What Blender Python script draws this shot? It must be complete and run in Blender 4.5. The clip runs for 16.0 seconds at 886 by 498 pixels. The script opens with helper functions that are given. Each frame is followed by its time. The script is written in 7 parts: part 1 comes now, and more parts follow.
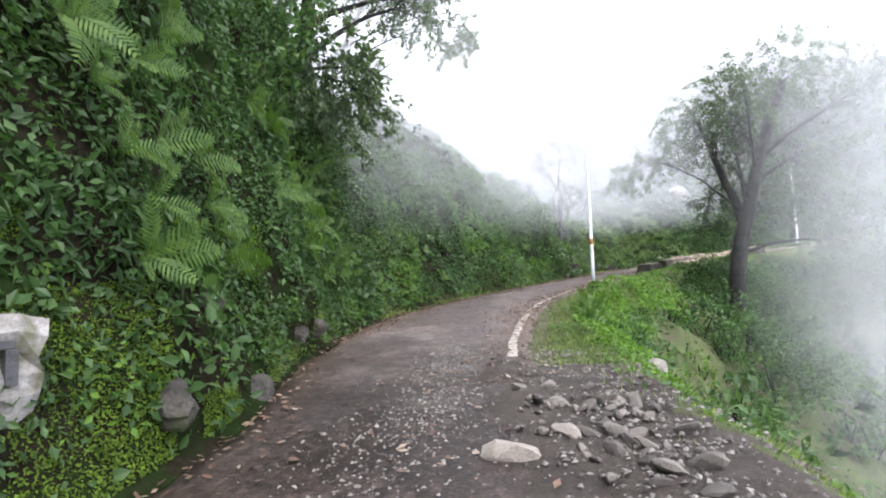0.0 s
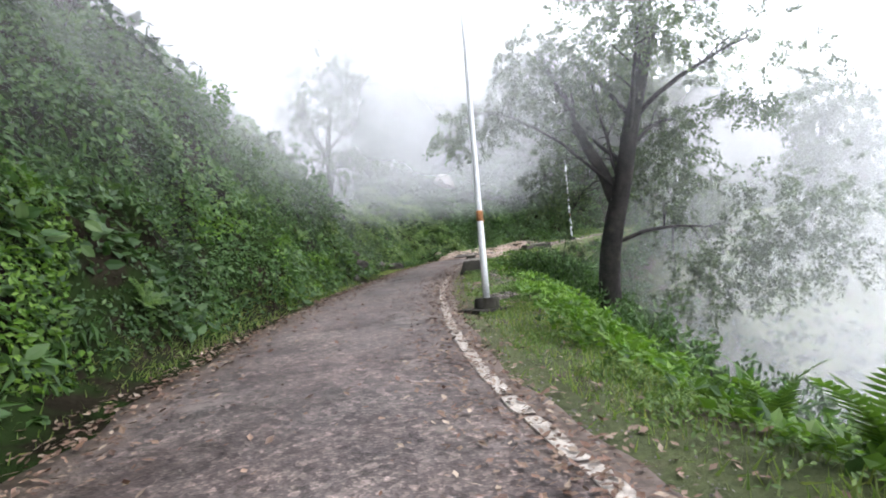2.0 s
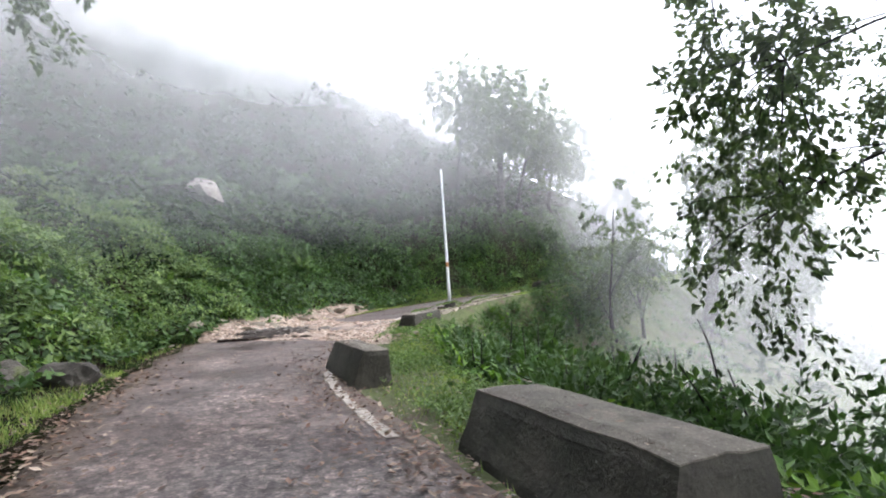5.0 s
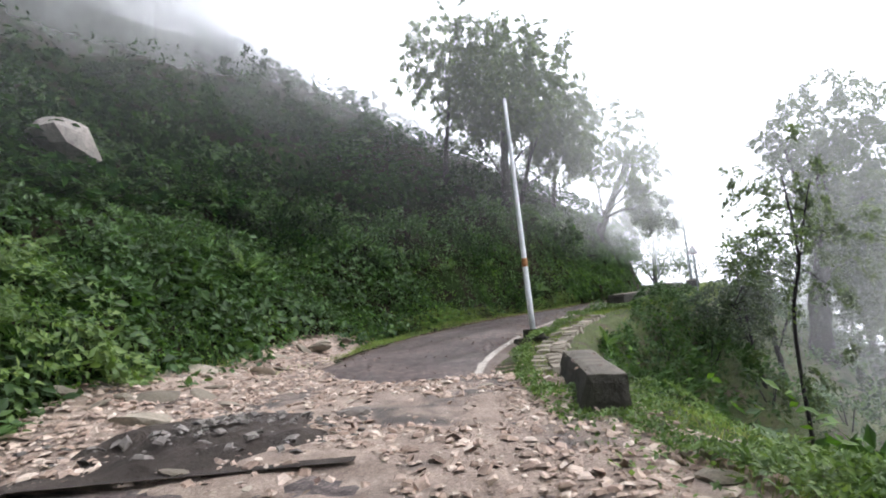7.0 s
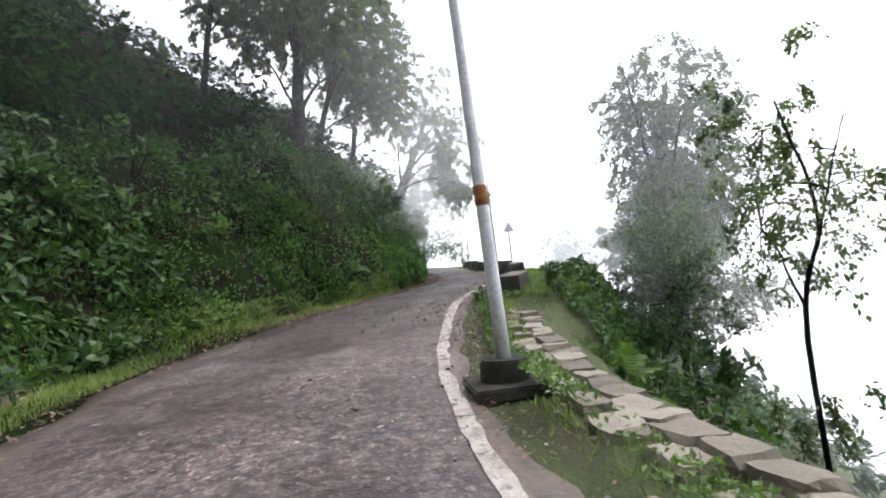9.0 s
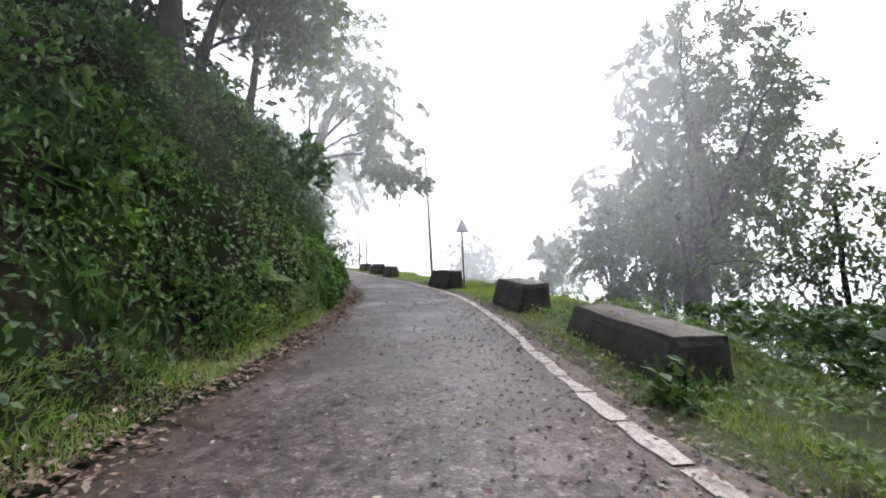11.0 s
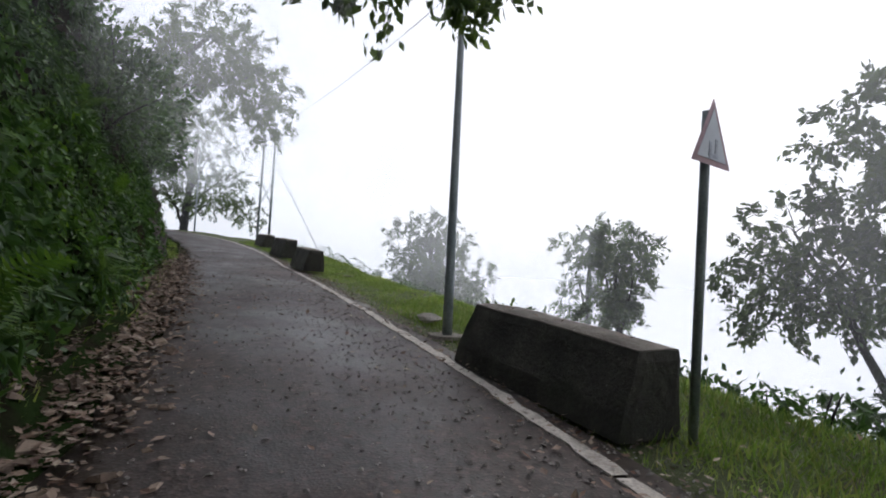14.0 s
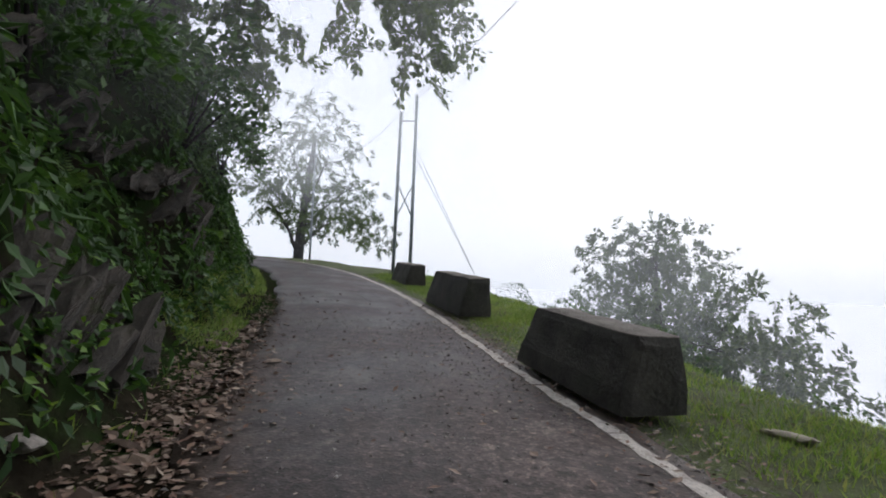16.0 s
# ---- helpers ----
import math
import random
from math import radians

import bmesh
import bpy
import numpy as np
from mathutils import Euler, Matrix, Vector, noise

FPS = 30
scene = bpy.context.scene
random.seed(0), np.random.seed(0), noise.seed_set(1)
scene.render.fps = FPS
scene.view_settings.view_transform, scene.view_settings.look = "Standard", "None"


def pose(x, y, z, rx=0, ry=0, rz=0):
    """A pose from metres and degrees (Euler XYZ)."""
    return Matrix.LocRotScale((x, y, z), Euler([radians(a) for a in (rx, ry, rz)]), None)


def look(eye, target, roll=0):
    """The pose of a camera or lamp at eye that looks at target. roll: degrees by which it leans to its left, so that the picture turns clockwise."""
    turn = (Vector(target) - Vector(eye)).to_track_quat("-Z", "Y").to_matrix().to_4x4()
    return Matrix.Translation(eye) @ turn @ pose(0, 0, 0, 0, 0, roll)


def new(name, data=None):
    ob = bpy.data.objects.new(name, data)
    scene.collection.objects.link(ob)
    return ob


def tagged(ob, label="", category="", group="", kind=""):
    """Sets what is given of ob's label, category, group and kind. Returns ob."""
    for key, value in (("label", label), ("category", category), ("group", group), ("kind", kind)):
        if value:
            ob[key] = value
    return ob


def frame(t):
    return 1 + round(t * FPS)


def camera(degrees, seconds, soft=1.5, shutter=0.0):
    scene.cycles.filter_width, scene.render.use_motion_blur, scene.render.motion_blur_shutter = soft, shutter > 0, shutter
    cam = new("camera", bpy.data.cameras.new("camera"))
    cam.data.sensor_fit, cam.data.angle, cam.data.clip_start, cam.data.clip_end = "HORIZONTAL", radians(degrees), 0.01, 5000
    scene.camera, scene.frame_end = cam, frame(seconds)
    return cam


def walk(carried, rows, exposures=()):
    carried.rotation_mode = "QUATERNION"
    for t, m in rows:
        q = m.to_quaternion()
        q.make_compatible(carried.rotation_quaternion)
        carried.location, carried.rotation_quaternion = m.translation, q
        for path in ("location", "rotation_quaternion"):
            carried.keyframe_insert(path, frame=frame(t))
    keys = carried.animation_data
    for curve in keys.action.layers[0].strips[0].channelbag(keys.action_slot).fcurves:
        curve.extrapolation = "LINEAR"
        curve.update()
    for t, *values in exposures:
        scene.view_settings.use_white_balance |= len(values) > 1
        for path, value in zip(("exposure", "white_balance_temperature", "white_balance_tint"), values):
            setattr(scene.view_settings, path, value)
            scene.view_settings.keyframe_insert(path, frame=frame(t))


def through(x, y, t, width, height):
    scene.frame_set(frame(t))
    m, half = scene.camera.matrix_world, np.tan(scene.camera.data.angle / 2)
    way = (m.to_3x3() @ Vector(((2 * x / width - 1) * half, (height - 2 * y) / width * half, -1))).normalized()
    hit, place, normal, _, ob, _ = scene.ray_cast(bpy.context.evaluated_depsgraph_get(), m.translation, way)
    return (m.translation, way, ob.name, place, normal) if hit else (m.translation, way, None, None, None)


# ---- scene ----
cam = camera(81.6, 16.0, 1.9)
METRES, EYE, TILT, LEAN, TURN = 90.0, 1.52, 0.0, 0.0, 0.0
ROWS = [
    (0.0, -0.0006, -0.0006, -0.0000, -1.05, 4.77, 2.85),
    (0.5, -0.0044, 0.0324, 0.0020, -7.07, 3.88, 7.64),
    (1.0, -0.0056, 0.0650, 0.0039, -14.49, 2.54, 12.28),
    (1.5, -0.0034, 0.0976, 0.0054, -24.39, 3.84, 5.75),
    (2.0, 0.0015, 0.1307, 0.0070, -31.35, 2.53, 4.77),
    (2.5, 0.0098, 0.1640, 0.0093, -37.36, 1.32, 6.78),
    (3.0, 0.0219, 0.1966, 0.0112, -42.93, 0.72, 6.86),
    (3.5, 0.0379, 0.2291, 0.0136, -48.93, 0.96, 7.80),
    (4.0, 0.0554, 0.2599, 0.0156, -54.91, 2.51, 7.23),
    (4.5, 0.0760, 0.2909, 0.0184, -58.00, 4.55, 5.41),
    (5.0, 0.0975, 0.3203, 0.0199, -60.56, 7.57, 3.22),
    (7.5, 0.2002, 0.4291, 0.0299, -74.72, 8.47, 6.0),
    (8.0, 0.2212, 0.4391, 0.0315, -83.35, 6.67, 6.85),
    (8.5, 0.2431, 0.4477, 0.0331, -90.94, 5.48, 6.59),
    (11.0, 0.3534, 0.4684, 0.0447, -111.19, 4.07, 2.66),
    (11.5, 0.3795, 0.4647, 0.047, -114.31, 2.98, 1.95),
    (12.0, 0.4077, 0.4584, 0.0494, -118.16, 1.77, 1.53),
    (12.5, 0.4378, 0.4496, 0.0517, -121.91, 1.01, 0.71),
    (13.0, 0.4702, 0.4396, 0.0535, -124.48, 0.65, -0.44),
    (13.5, 0.5037, 0.429, 0.0555, -124.22, 1.15, -2.01),
    (14.0, 0.539, 0.4202, 0.0574, -121.01, 2.07, -3.53),
    (14.5, 0.5753, 0.4129, 0.0595, -115.36, 2.55, -3.85),
    (15.0, 0.6127, 0.4074, 0.0616, -110.64, 2.87, -2.48),
    (15.5, 0.6495, 0.4029, 0.0642, -109.28, 2.68, -1.86),
    (16.0, 0.6877, 0.3998, 0.0659, -108.36, 3.43, -2.44),
]
EXPOSURES = [(0, 1.14, 6250, 13), (1, 1.13, 6250, 13), (1.7, 0.96, 6250, 13), (3, 0.96, 6250, 13), (3.5, 0.92, 6250, 13), (4, 1.07, 6250, 13), (4.5, 1.28, 6250, 13), (5.2, 0.92, 6250, 13), (8, 0.62, 6250, 13), (11, 0.68, 6250, 13), (12, 0.82, 6250, 13), (12.5, 0.86, 6250, 13), (13, 0.64, 6250, 13), (13.5, 0.1, 6250, 13), (14, -0.42, 6250, 13), (14.6, -0.6, 6250, 13), (15.2, -0.5, 6250, 13), (16, -0.44, 6250, 13)]
walk(cam, [(t, pose(0, 0, EYE, TILT, LEAN, TURN) @ pose(METRES * x, METRES * y, METRES * z, 90 + pitch, roll, yaw)) for t, x, y, z, yaw, pitch, roll in ROWS], EXPOSURES)

# ---------------------------------------------------------------- light
world = bpy.data.worlds.new("overcast_sky")
scene.world = world
world.use_nodes = True
wn, wl = world.node_tree.nodes, world.node_tree.links
wn.clear()
w_out = wn.new("ShaderNodeOutputWorld")
w_bg = wn.new("ShaderNodeBackground")
w_bg2 = wn.new("ShaderNodeBackground")
w_add = wn.new("ShaderNodeAddShader")
w_sky = wn.new("ShaderNodeTexSky")
w_sky.sky_type = "NISHITA"
w_sky.sun_disc = False
w_sky.sun_elevation = radians(50)
w_sky.sun_rotation = radians(150)
w_sky.air_density, w_sky.dust_density, w_sky.ozone_density = 1.0, 6.0, 1.0
wl.new(w_sky.outputs[0], w_bg.inputs[0])
w_bg.inputs[1].default_value = 0.05
# the even white of thick cloud all round
w_bg2.inputs[0].default_value = (0.925, 0.97, 1.03, 1)
w_bg2.inputs[1].default_value = 1.2
wl.new(w_bg.outputs[0], w_add.inputs[0])
wl.new(w_bg2.outputs[0], w_add.inputs[1])
wl.new(w_add.outputs[0], w_out.inputs[0])

sun = new("sun", bpy.data.lights.new("sun", "SUN"))
sun.data.energy, sun.data.angle, sun.data.color = 0.7, radians(40), (1.0, 0.97, 0.92)
sun.matrix_world = look((60, -40, 90), (35, 25, 0))

# ---------------------------------------------------------------- small tools


def hash01(ix, iy, iz, seed):
    n = (ix * 374761393 + iy * 668265263 + iz * 2147483647 + seed * 974634777).astype(np.int64) & 0xFFFFFFFF
    n = ((n ^ (n >> 13)) * 1274126177) & 0xFFFFFFFF
    n = ((n ^ (n >> 16)) * 2246822519) & 0xFFFFFFFF
    return ((n ^ (n >> 15)) & 0xFFFFFF) / float(0xFFFFFF)


def vnoise(p, scale, seed=0):
    """Smooth value noise, 0 to 1, at the points p."""
    q = np.asarray(p, float) * scale
    i = np.floor(q).astype(np.int64)
    f = q - i
    f = f * f * (3 - 2 * f)
    out = 0.0
    for a in (0, 1):
        for b in (0, 1):
            for c in (0, 1):
                w = (f[..., 0] if a else 1 - f[..., 0]) * (f[..., 1] if b else 1 - f[..., 1]) * (f[..., 2] if c else 1 - f[..., 2])
                out = out + w * hash01(i[..., 0] + a, i[..., 1] + b, i[..., 2] + c, seed)
    return out


def fractal(p, scale, seed=0, octaves=3):
    total, amp, size = 0.0, 1.0, 0.0
    for k in range(octaves):
        total = total + amp * (vnoise(p, scale * 2 ** k, seed + 17 * k) - 0.5)
        size += amp
        amp *= 0.5
    return total / size * 2


def mesh_from(name, verts, faces, mat=None, smooth=True):
    """A mesh from an (n, 3) array and a list of (m, k) face arrays."""
    me = bpy.data.meshes.new(name)
    verts = np.asarray(verts, np.float32)
    if isinstance(faces, np.ndarray):
        faces = [faces]
    faces = [np.asarray(f, np.int32) for f in faces if len(f)]
    me.vertices.add(len(verts))
    me.vertices.foreach_set("co", verts.ravel())
    loops = np.concatenate([f.ravel() for f in faces])
    sizes = np.concatenate([np.full(len(f), f.shape[1], np.int32) for f in faces])
    starts = np.concatenate([[0], np.cumsum(sizes)[:-1]]).astype(np.int32)
    me.loops.add(len(loops))
    me.loops.foreach_set("vertex_index", loops)
    me.polygons.add(len(sizes))
    me.polygons.foreach_set("loop_start", starts)
    me.polygons.foreach_set("use_smooth", np.full(len(sizes), smooth))
    me.update(calc_edges=True)
    if mat:
        me.materials.append(mat)
    return me


def mesh_part(name, verts, faces, mat, parent=None, label="", smooth=True):
    ob = new(name, mesh_from(name, verts, faces, mat, smooth))
    if parent is not None:
        ob.parent = parent
    if label:
        ob["label"] = label
    return ob


def part(name, bm, mat, parent=None, label="", smooth=False):
    """Links a bmesh as one mesh object under a thing or a part."""
    me = bpy.data.meshes.new(name)
    bm.to_mesh(me)
    bm.free()
    me.materials.append(mat)
    if smooth:
        me.polygons.foreach_set("use_smooth", np.full(len(me.polygons), True))
    ob = new(name, me)
    if parent is not None:
        ob.parent = parent
    if label:
        ob["label"] = label
    return ob


def thing(name, at, label, category, group="", kind="", turn=0.0):
    ob = new(name)
    ob.empty_display_size = 0.2
    ob.matrix_basis = pose(at[0], at[1], at[2], 0, 0, turn)
    return tagged(ob, label, category, group, kind)


def tube(points, radii, sides=8, cap=True):
    """Vertices and faces of a tapered tube along a line."""
    pts = np.asarray(points, float)
    radii = np.asarray(radii, float)
    tang = np.gradient(pts, axis=0)
    tang /= np.linalg.norm(tang, axis=1)[:, None] + 1e-9
    ref = np.array([0.31, 0.94, 0.13])
    side = np.cross(tang, ref)
    side /= np.linalg.norm(side, axis=1)[:, None] + 1e-9
    up = np.cross(side, tang)
    a = np.linspace(0, 2 * np.pi, sides, endpoint=False)
    ring = (np.cos(a)[None, :, None] * side[:, None, :] + np.sin(a)[None, :, None] * up[:, None, :]) * radii[:, None, None]
    v = (pts[:, None, :] + ring).reshape(-1, 3)
    n = len(pts)
    i = np.arange(n - 1)[:, None] * sides
    j = np.arange(sides)[None, :]
    k = (j + 1) % sides
    f = np.stack([i + j, i + k, i + sides + k, i + sides + j], -1).reshape(-1, 4)
    if cap:
        caps = [np.arange(sides)[::-1][None], (np.arange(sides) + (n - 1) * sides)[None]]
        return v, [f] + caps
    return v, [f]


def merge(pieces):
    """One vertex array and face lists from several."""
    vs, fs, base = [], {}, 0
    for v, faces in pieces:
        vs.append(np.asarray(v, float))
        for f in (faces if isinstance(faces, list) else [faces]):
            f = np.asarray(f)
            if len(f):
                fs.setdefault(f.shape[1], []).append(f + base)
        base += len(v)
    return np.concatenate(vs), [np.concatenate(x) for x in fs.values()]


def smooth_line(points, n):
    """Catmull-Rom through the points."""
    p = np.asarray(points, float)
    p = np.vstack([2 * p[0] - p[1], p, 2 * p[-1] - p[-2]])
    t = np.linspace(0, len(p) - 3 - 1e-6, n)
    i = t.astype(int)
    f = (t - i)[:, None]
    a, b, c, d = p[i], p[i + 1], p[i + 2], p[i + 3]
    return 0.5 * (2 * b + (c - a) * f + (2 * a - 5 * b + 4 * c - d) * f ** 2 + (3 * b - a - 3 * c + d) * f ** 3)


def turned(normals, spin, tilt=None):
    """For each normal, an in-plane direction, its cross direction and the normal."""
    n = normals / (np.linalg.norm(normals, axis=1)[:, None] + 1e-9)
    ref = np.where(np.abs(n[:, 2:3]) > 0.9, [[1.0, 0, 0]], [[0, 0, 1.0]])
    a = np.cross(ref, n)
    a /= np.linalg.norm(a, axis=1)[:, None] + 1e-9
    b = np.cross(n, a)
    c, s = np.cos(spin)[:, None], np.sin(spin)[:, None]
    return a * c + b * s, b * c - a * s, n


# leaf outlines: rows of (along, across, up), and faces
LEAF_FINE = (np.array([(0, 0, 0), (.3, .26, .05), (.3, -.26, .05), (.65, .24, .02), (.65, -.24, .02), (1, 0, -.1), (.3, 0, 0), (.65, 0, -.03)]),
             [np.array([(0, 6, 1), (0, 2, 6), (3, 7, 5), (7, 4, 5)]), np.array([(1, 6, 7, 3), (6, 2, 4, 7)])])
LEAF_PLAIN = (np.array([(0, 0, 0), (.45, .27, .05), (1, 0, -.06), (.45, -.27, .05)]), [np.array([(0, 2, 1), (0, 3, 2)])])
LEAF_LONG = (np.array([(0, 0, 0), (.4, .1, .04), (1, 0, -.25), (.4, -.1, .04)]), [np.array([(0, 2, 1), (0, 3, 2)])])
LEAF_DRY = (np.array([(0, 0, 0), (.5, .3, .03), (1, 0, .04), (.45, -.29, .05), (.5, 0, 0)]), [np.array([(0, 4, 1), (1, 4, 2), (0, 3, 4), (4, 3, 2)])])
BLADE = (np.array([(0, .07, 0), (0, -.07, 0), (1, 0, .2)]), [np.array([(0, 1, 2)])])


def scatter(shape, pos, along, across, up, size):
    """Copies of a leaf outline at each place, all in one vertex array."""
    t, faces = shape
    m = len(t)
    v = pos[:, None, :] + size[:, None, None] * (t[None, :, 0:1] * along[:, None, :] + t[None, :, 1:2] * across[:, None, :] + t[None, :, 2:3] * up[:, None, :])
    off = (np.arange(len(pos)) * m)[:, None, None]
    return v.reshape(-1, 3), [(f[None] + off).reshape(-1, f.shape[1]) for f in faces]


# ---------------------------------------------------------------- materials
def node_mat(name):
    m = bpy.data.materials.new(name)
    m.use_nodes = True
    n = m.node_tree.nodes
    n.clear()
    out = n.new("ShaderNodeOutputMaterial")
    bsdf = n.new("ShaderNodeBsdfPrincipled")
    m.node_tree.links.new(bsdf.outputs[0], out.inputs[0])
    return m, n, m.node_tree.links, bsdf, out


def ramp(n, stops):
    r = n.new("ShaderNodeValToRGB")
    while len(r.color_ramp.elements) < len(stops):
        r.color_ramp.elements.new(0.5)
    for e, (p, c) in zip(r.color_ramp.elements, stops):
        e.position, e.color = p, (*c, 1)
    return r


def noise_tex(n, l, scale, detail=4.0, rough=0.6, coords="Object"):
    c = n.new("ShaderNodeTexCoord")
    t = n.new("ShaderNodeTexNoise")
    t.inputs["Scale"].default_value, t.inputs["Detail"].default_value, t.inputs["Roughness"].default_value = scale, detail, rough
    l.new(c.outputs[coords], t.inputs["Vector"])
    return t


def mix_rgb(n, l, fac, a, b, blend="MIX"):
    m = n.new("ShaderNodeMix")
    m.data_type, m.blend_type = "RGBA", blend
    for sock, val in ((m.inputs["Factor"], fac), (m.inputs[6], a), (m.inputs[7], b)):
        if isinstance(val, (int, float)):
            sock.default_value = val
        elif isinstance(val, tuple):
            sock.default_value = (*val, 1)
        else:
            l.new(val, sock)
    return m.outputs[2]


def surface(name, dark, light, scale, rough=0.85, fine=None, bump=0.3, bump_scale=None, spots=None, spec=0.4, big=None):
    """A rough mineral or earthy surface: two tones at one scale, grain at another, spots and relief."""
    m, n, l, bsdf, out = node_mat(name)
    t1 = noise_tex(n, l, scale, 5)
    r1 = ramp(n, [(0.32, dark), (0.68, light)])
    l.new(t1.outputs["Fac"], r1.inputs[0])
    col = r1.outputs[0]
    t2 = noise_tex(n, l, fine or scale * 12, 6, 0.7)
    r2 = ramp(n, [(0.3, (0.62, 0.62, 0.62)), (0.7, (1.25, 1.25, 1.25))])
    l.new(t2.outputs["Fac"], r2.inputs[0])
    col = mix_rgb(n, l, 1.0, col, r2.outputs[0], "MULTIPLY")
    if big:
        t3 = noise_tex(n, l, big[0], 3)
        r3 = ramp(n, [(big[2], (0, 0, 0)), (big[2] + 0.12, (1, 1, 1))])
        l.new(t3.outputs["Fac"], r3.inputs[0])
        col = mix_rgb(n, l, r3.outputs[0], col, big[1])
    if spots:
        v = n.new("ShaderNodeTexVoronoi")
        c = n.new("ShaderNodeTexCoord")
        v.inputs["Scale"].default_value = spots[0]
        l.new(c.outputs["Object"], v.inputs["Vector"])
        r4 = ramp(n, [(0.12, (1, 1, 1)), (0.3, (0, 0, 0))])
        l.new(v.outputs["Distance"], r4.inputs[0])
        v2 = ramp(n, [(spots[2], (0, 0, 0)), (spots[2] + 0.05, (1, 1, 1))])
        l.new(v.outputs["Color"], v2.inputs[0])
        both = mix_rgb(n, l, 1.0, r4.outputs[0], v2.outputs[0], "MULTIPLY")
        col = mix_rgb(n, l, both, col, spots[1])
    l.new(col, bsdf.inputs["Base Color"])
    bsdf.inputs["Roughness"].default_value = rough
    bsdf.inputs["Specular IOR Level"].default_value = spec
    tb = noise_tex(n, l, bump_scale or scale * 8, 8, 0.7)
    b = n.new("ShaderNodeBump")
    b.inputs["Strength"].default_value, b.inputs["Distance"].default_value = bump, 0.05
    l.new(tb.outputs["Fac"], b.inputs["Height"])
    l.new(b.outputs[0], bsdf.inputs["Normal"])
    return m


def leafy(name, tones, through=0.35, rough=0.45, patch=0.35, gloss=0.35):
    """Leaves: each its own tone, paler and darker patches over the slope, light coming through."""
    m, n, l, bsdf, out = node_mat(name)
    g = n.new("ShaderNodeNewGeometry")
    r = ramp(n, [(i / (len(tones) - 1), c) for i, c in enumerate(tones)])
    l.new(g.outputs["Random Per Island"], r.inputs[0])
    t = noise_tex(n, l, patch, 3)
    r2 = ramp(n, [(0.3, (0.6, 0.66, 0.6)), (0.7, (1.3, 1.3, 1.05))])
    l.new(t.outputs["Fac"], r2.inputs[0])
    col = mix_rgb(n, l, 1.0, r.outputs[0], r2.outputs[0], "MULTIPLY")
    l.new(col, bsdf.inputs["Base Color"])
    bsdf.inputs["Roughness"].default_value = rough
    bsdf.inputs["Specular IOR Level"].default_value = gloss
    tr = n.new("ShaderNodeBsdfTranslucent")
    warm = mix_rgb(n, l, 1.0, col, (1.15, 1.25, 0.6), "MULTIPLY")
    l.new(warm, tr.inputs[0])
    mx = n.new("ShaderNodeMixShader")
    mx.inputs[0].default_value = through
    l.new(bsdf.outputs[0], mx.inputs[1])
    l.new(tr.outputs[0], mx.inputs[2])
    l.new(mx.outputs[0], out.inputs[0])
    return m


def plain(name, colour, rough=0.6, metal=0.0, scale=6.0, vary=0.25, bump=0.1):
    m, n, l, bsdf, out = node_mat(name)
    t = noise_tex(n, l, scale, 5)
    lo, hi = tuple(c * (1 - vary) for c in colour), tuple(min(1, c * (1 + vary)) for c in colour)
    r = ramp(n, [(0.3, lo), (0.7, hi)])
    l.new(t.outputs["Fac"], r.inputs[0])
    l.new(r.outputs[0], bsdf.inputs["Base Color"])
    bsdf.inputs["Roughness"].default_value, bsdf.inputs["Metallic"].default_value = rough, metal
    b = n.new("ShaderNodeBump")
    b.inputs["Strength"].default_value, b.inputs["Distance"].default_value = bump, 0.02
    l.new(t.outputs["Fac"], b.inputs["Height"])
    l.new(b.outputs[0], bsdf.inputs["Normal"])
    return m


def per_piece(name, tones, rough=0.8, island=False, bump=0.4, scale=14.0, spec=0.4):
    """Stones, dead leaves and the like: each piece has its own tone."""
    m, n, l, bsdf, out = node_mat(name)
    src = n.new("ShaderNodeNewGeometry").outputs["Random Per Island"] if island else n.new("ShaderNodeObjectInfo").outputs["Random"]
    r = ramp(n, [(i / (len(tones) - 1), c) for i, c in enumerate(tones)])
    l.new(src, r.inputs[0])
    t = noise_tex(n, l, scale, 6, 0.7)
    r2 = ramp(n, [(0.3, (0.65, 0.65, 0.65)), (0.7, (1.2, 1.2, 1.2))])
    l.new(t.outputs["Fac"], r2.inputs[0])
    l.new(mix_rgb(n, l, 1.0, r.outputs[0], r2.outputs[0], "MULTIPLY"), bsdf.inputs["Base Color"])
    bsdf.inputs["Roughness"].default_value = rough
    bsdf.inputs["Specular IOR Level"].default_value = spec
    b = n.new("ShaderNodeBump")
    b.inputs["Strength"].default_value, b.inputs["Distance"].default_value = bump, 0.02
    l.new(t.outputs["Fac"], b.inputs["Height"])
    l.new(b.outputs[0], bsdf.inputs["Normal"])
    return m


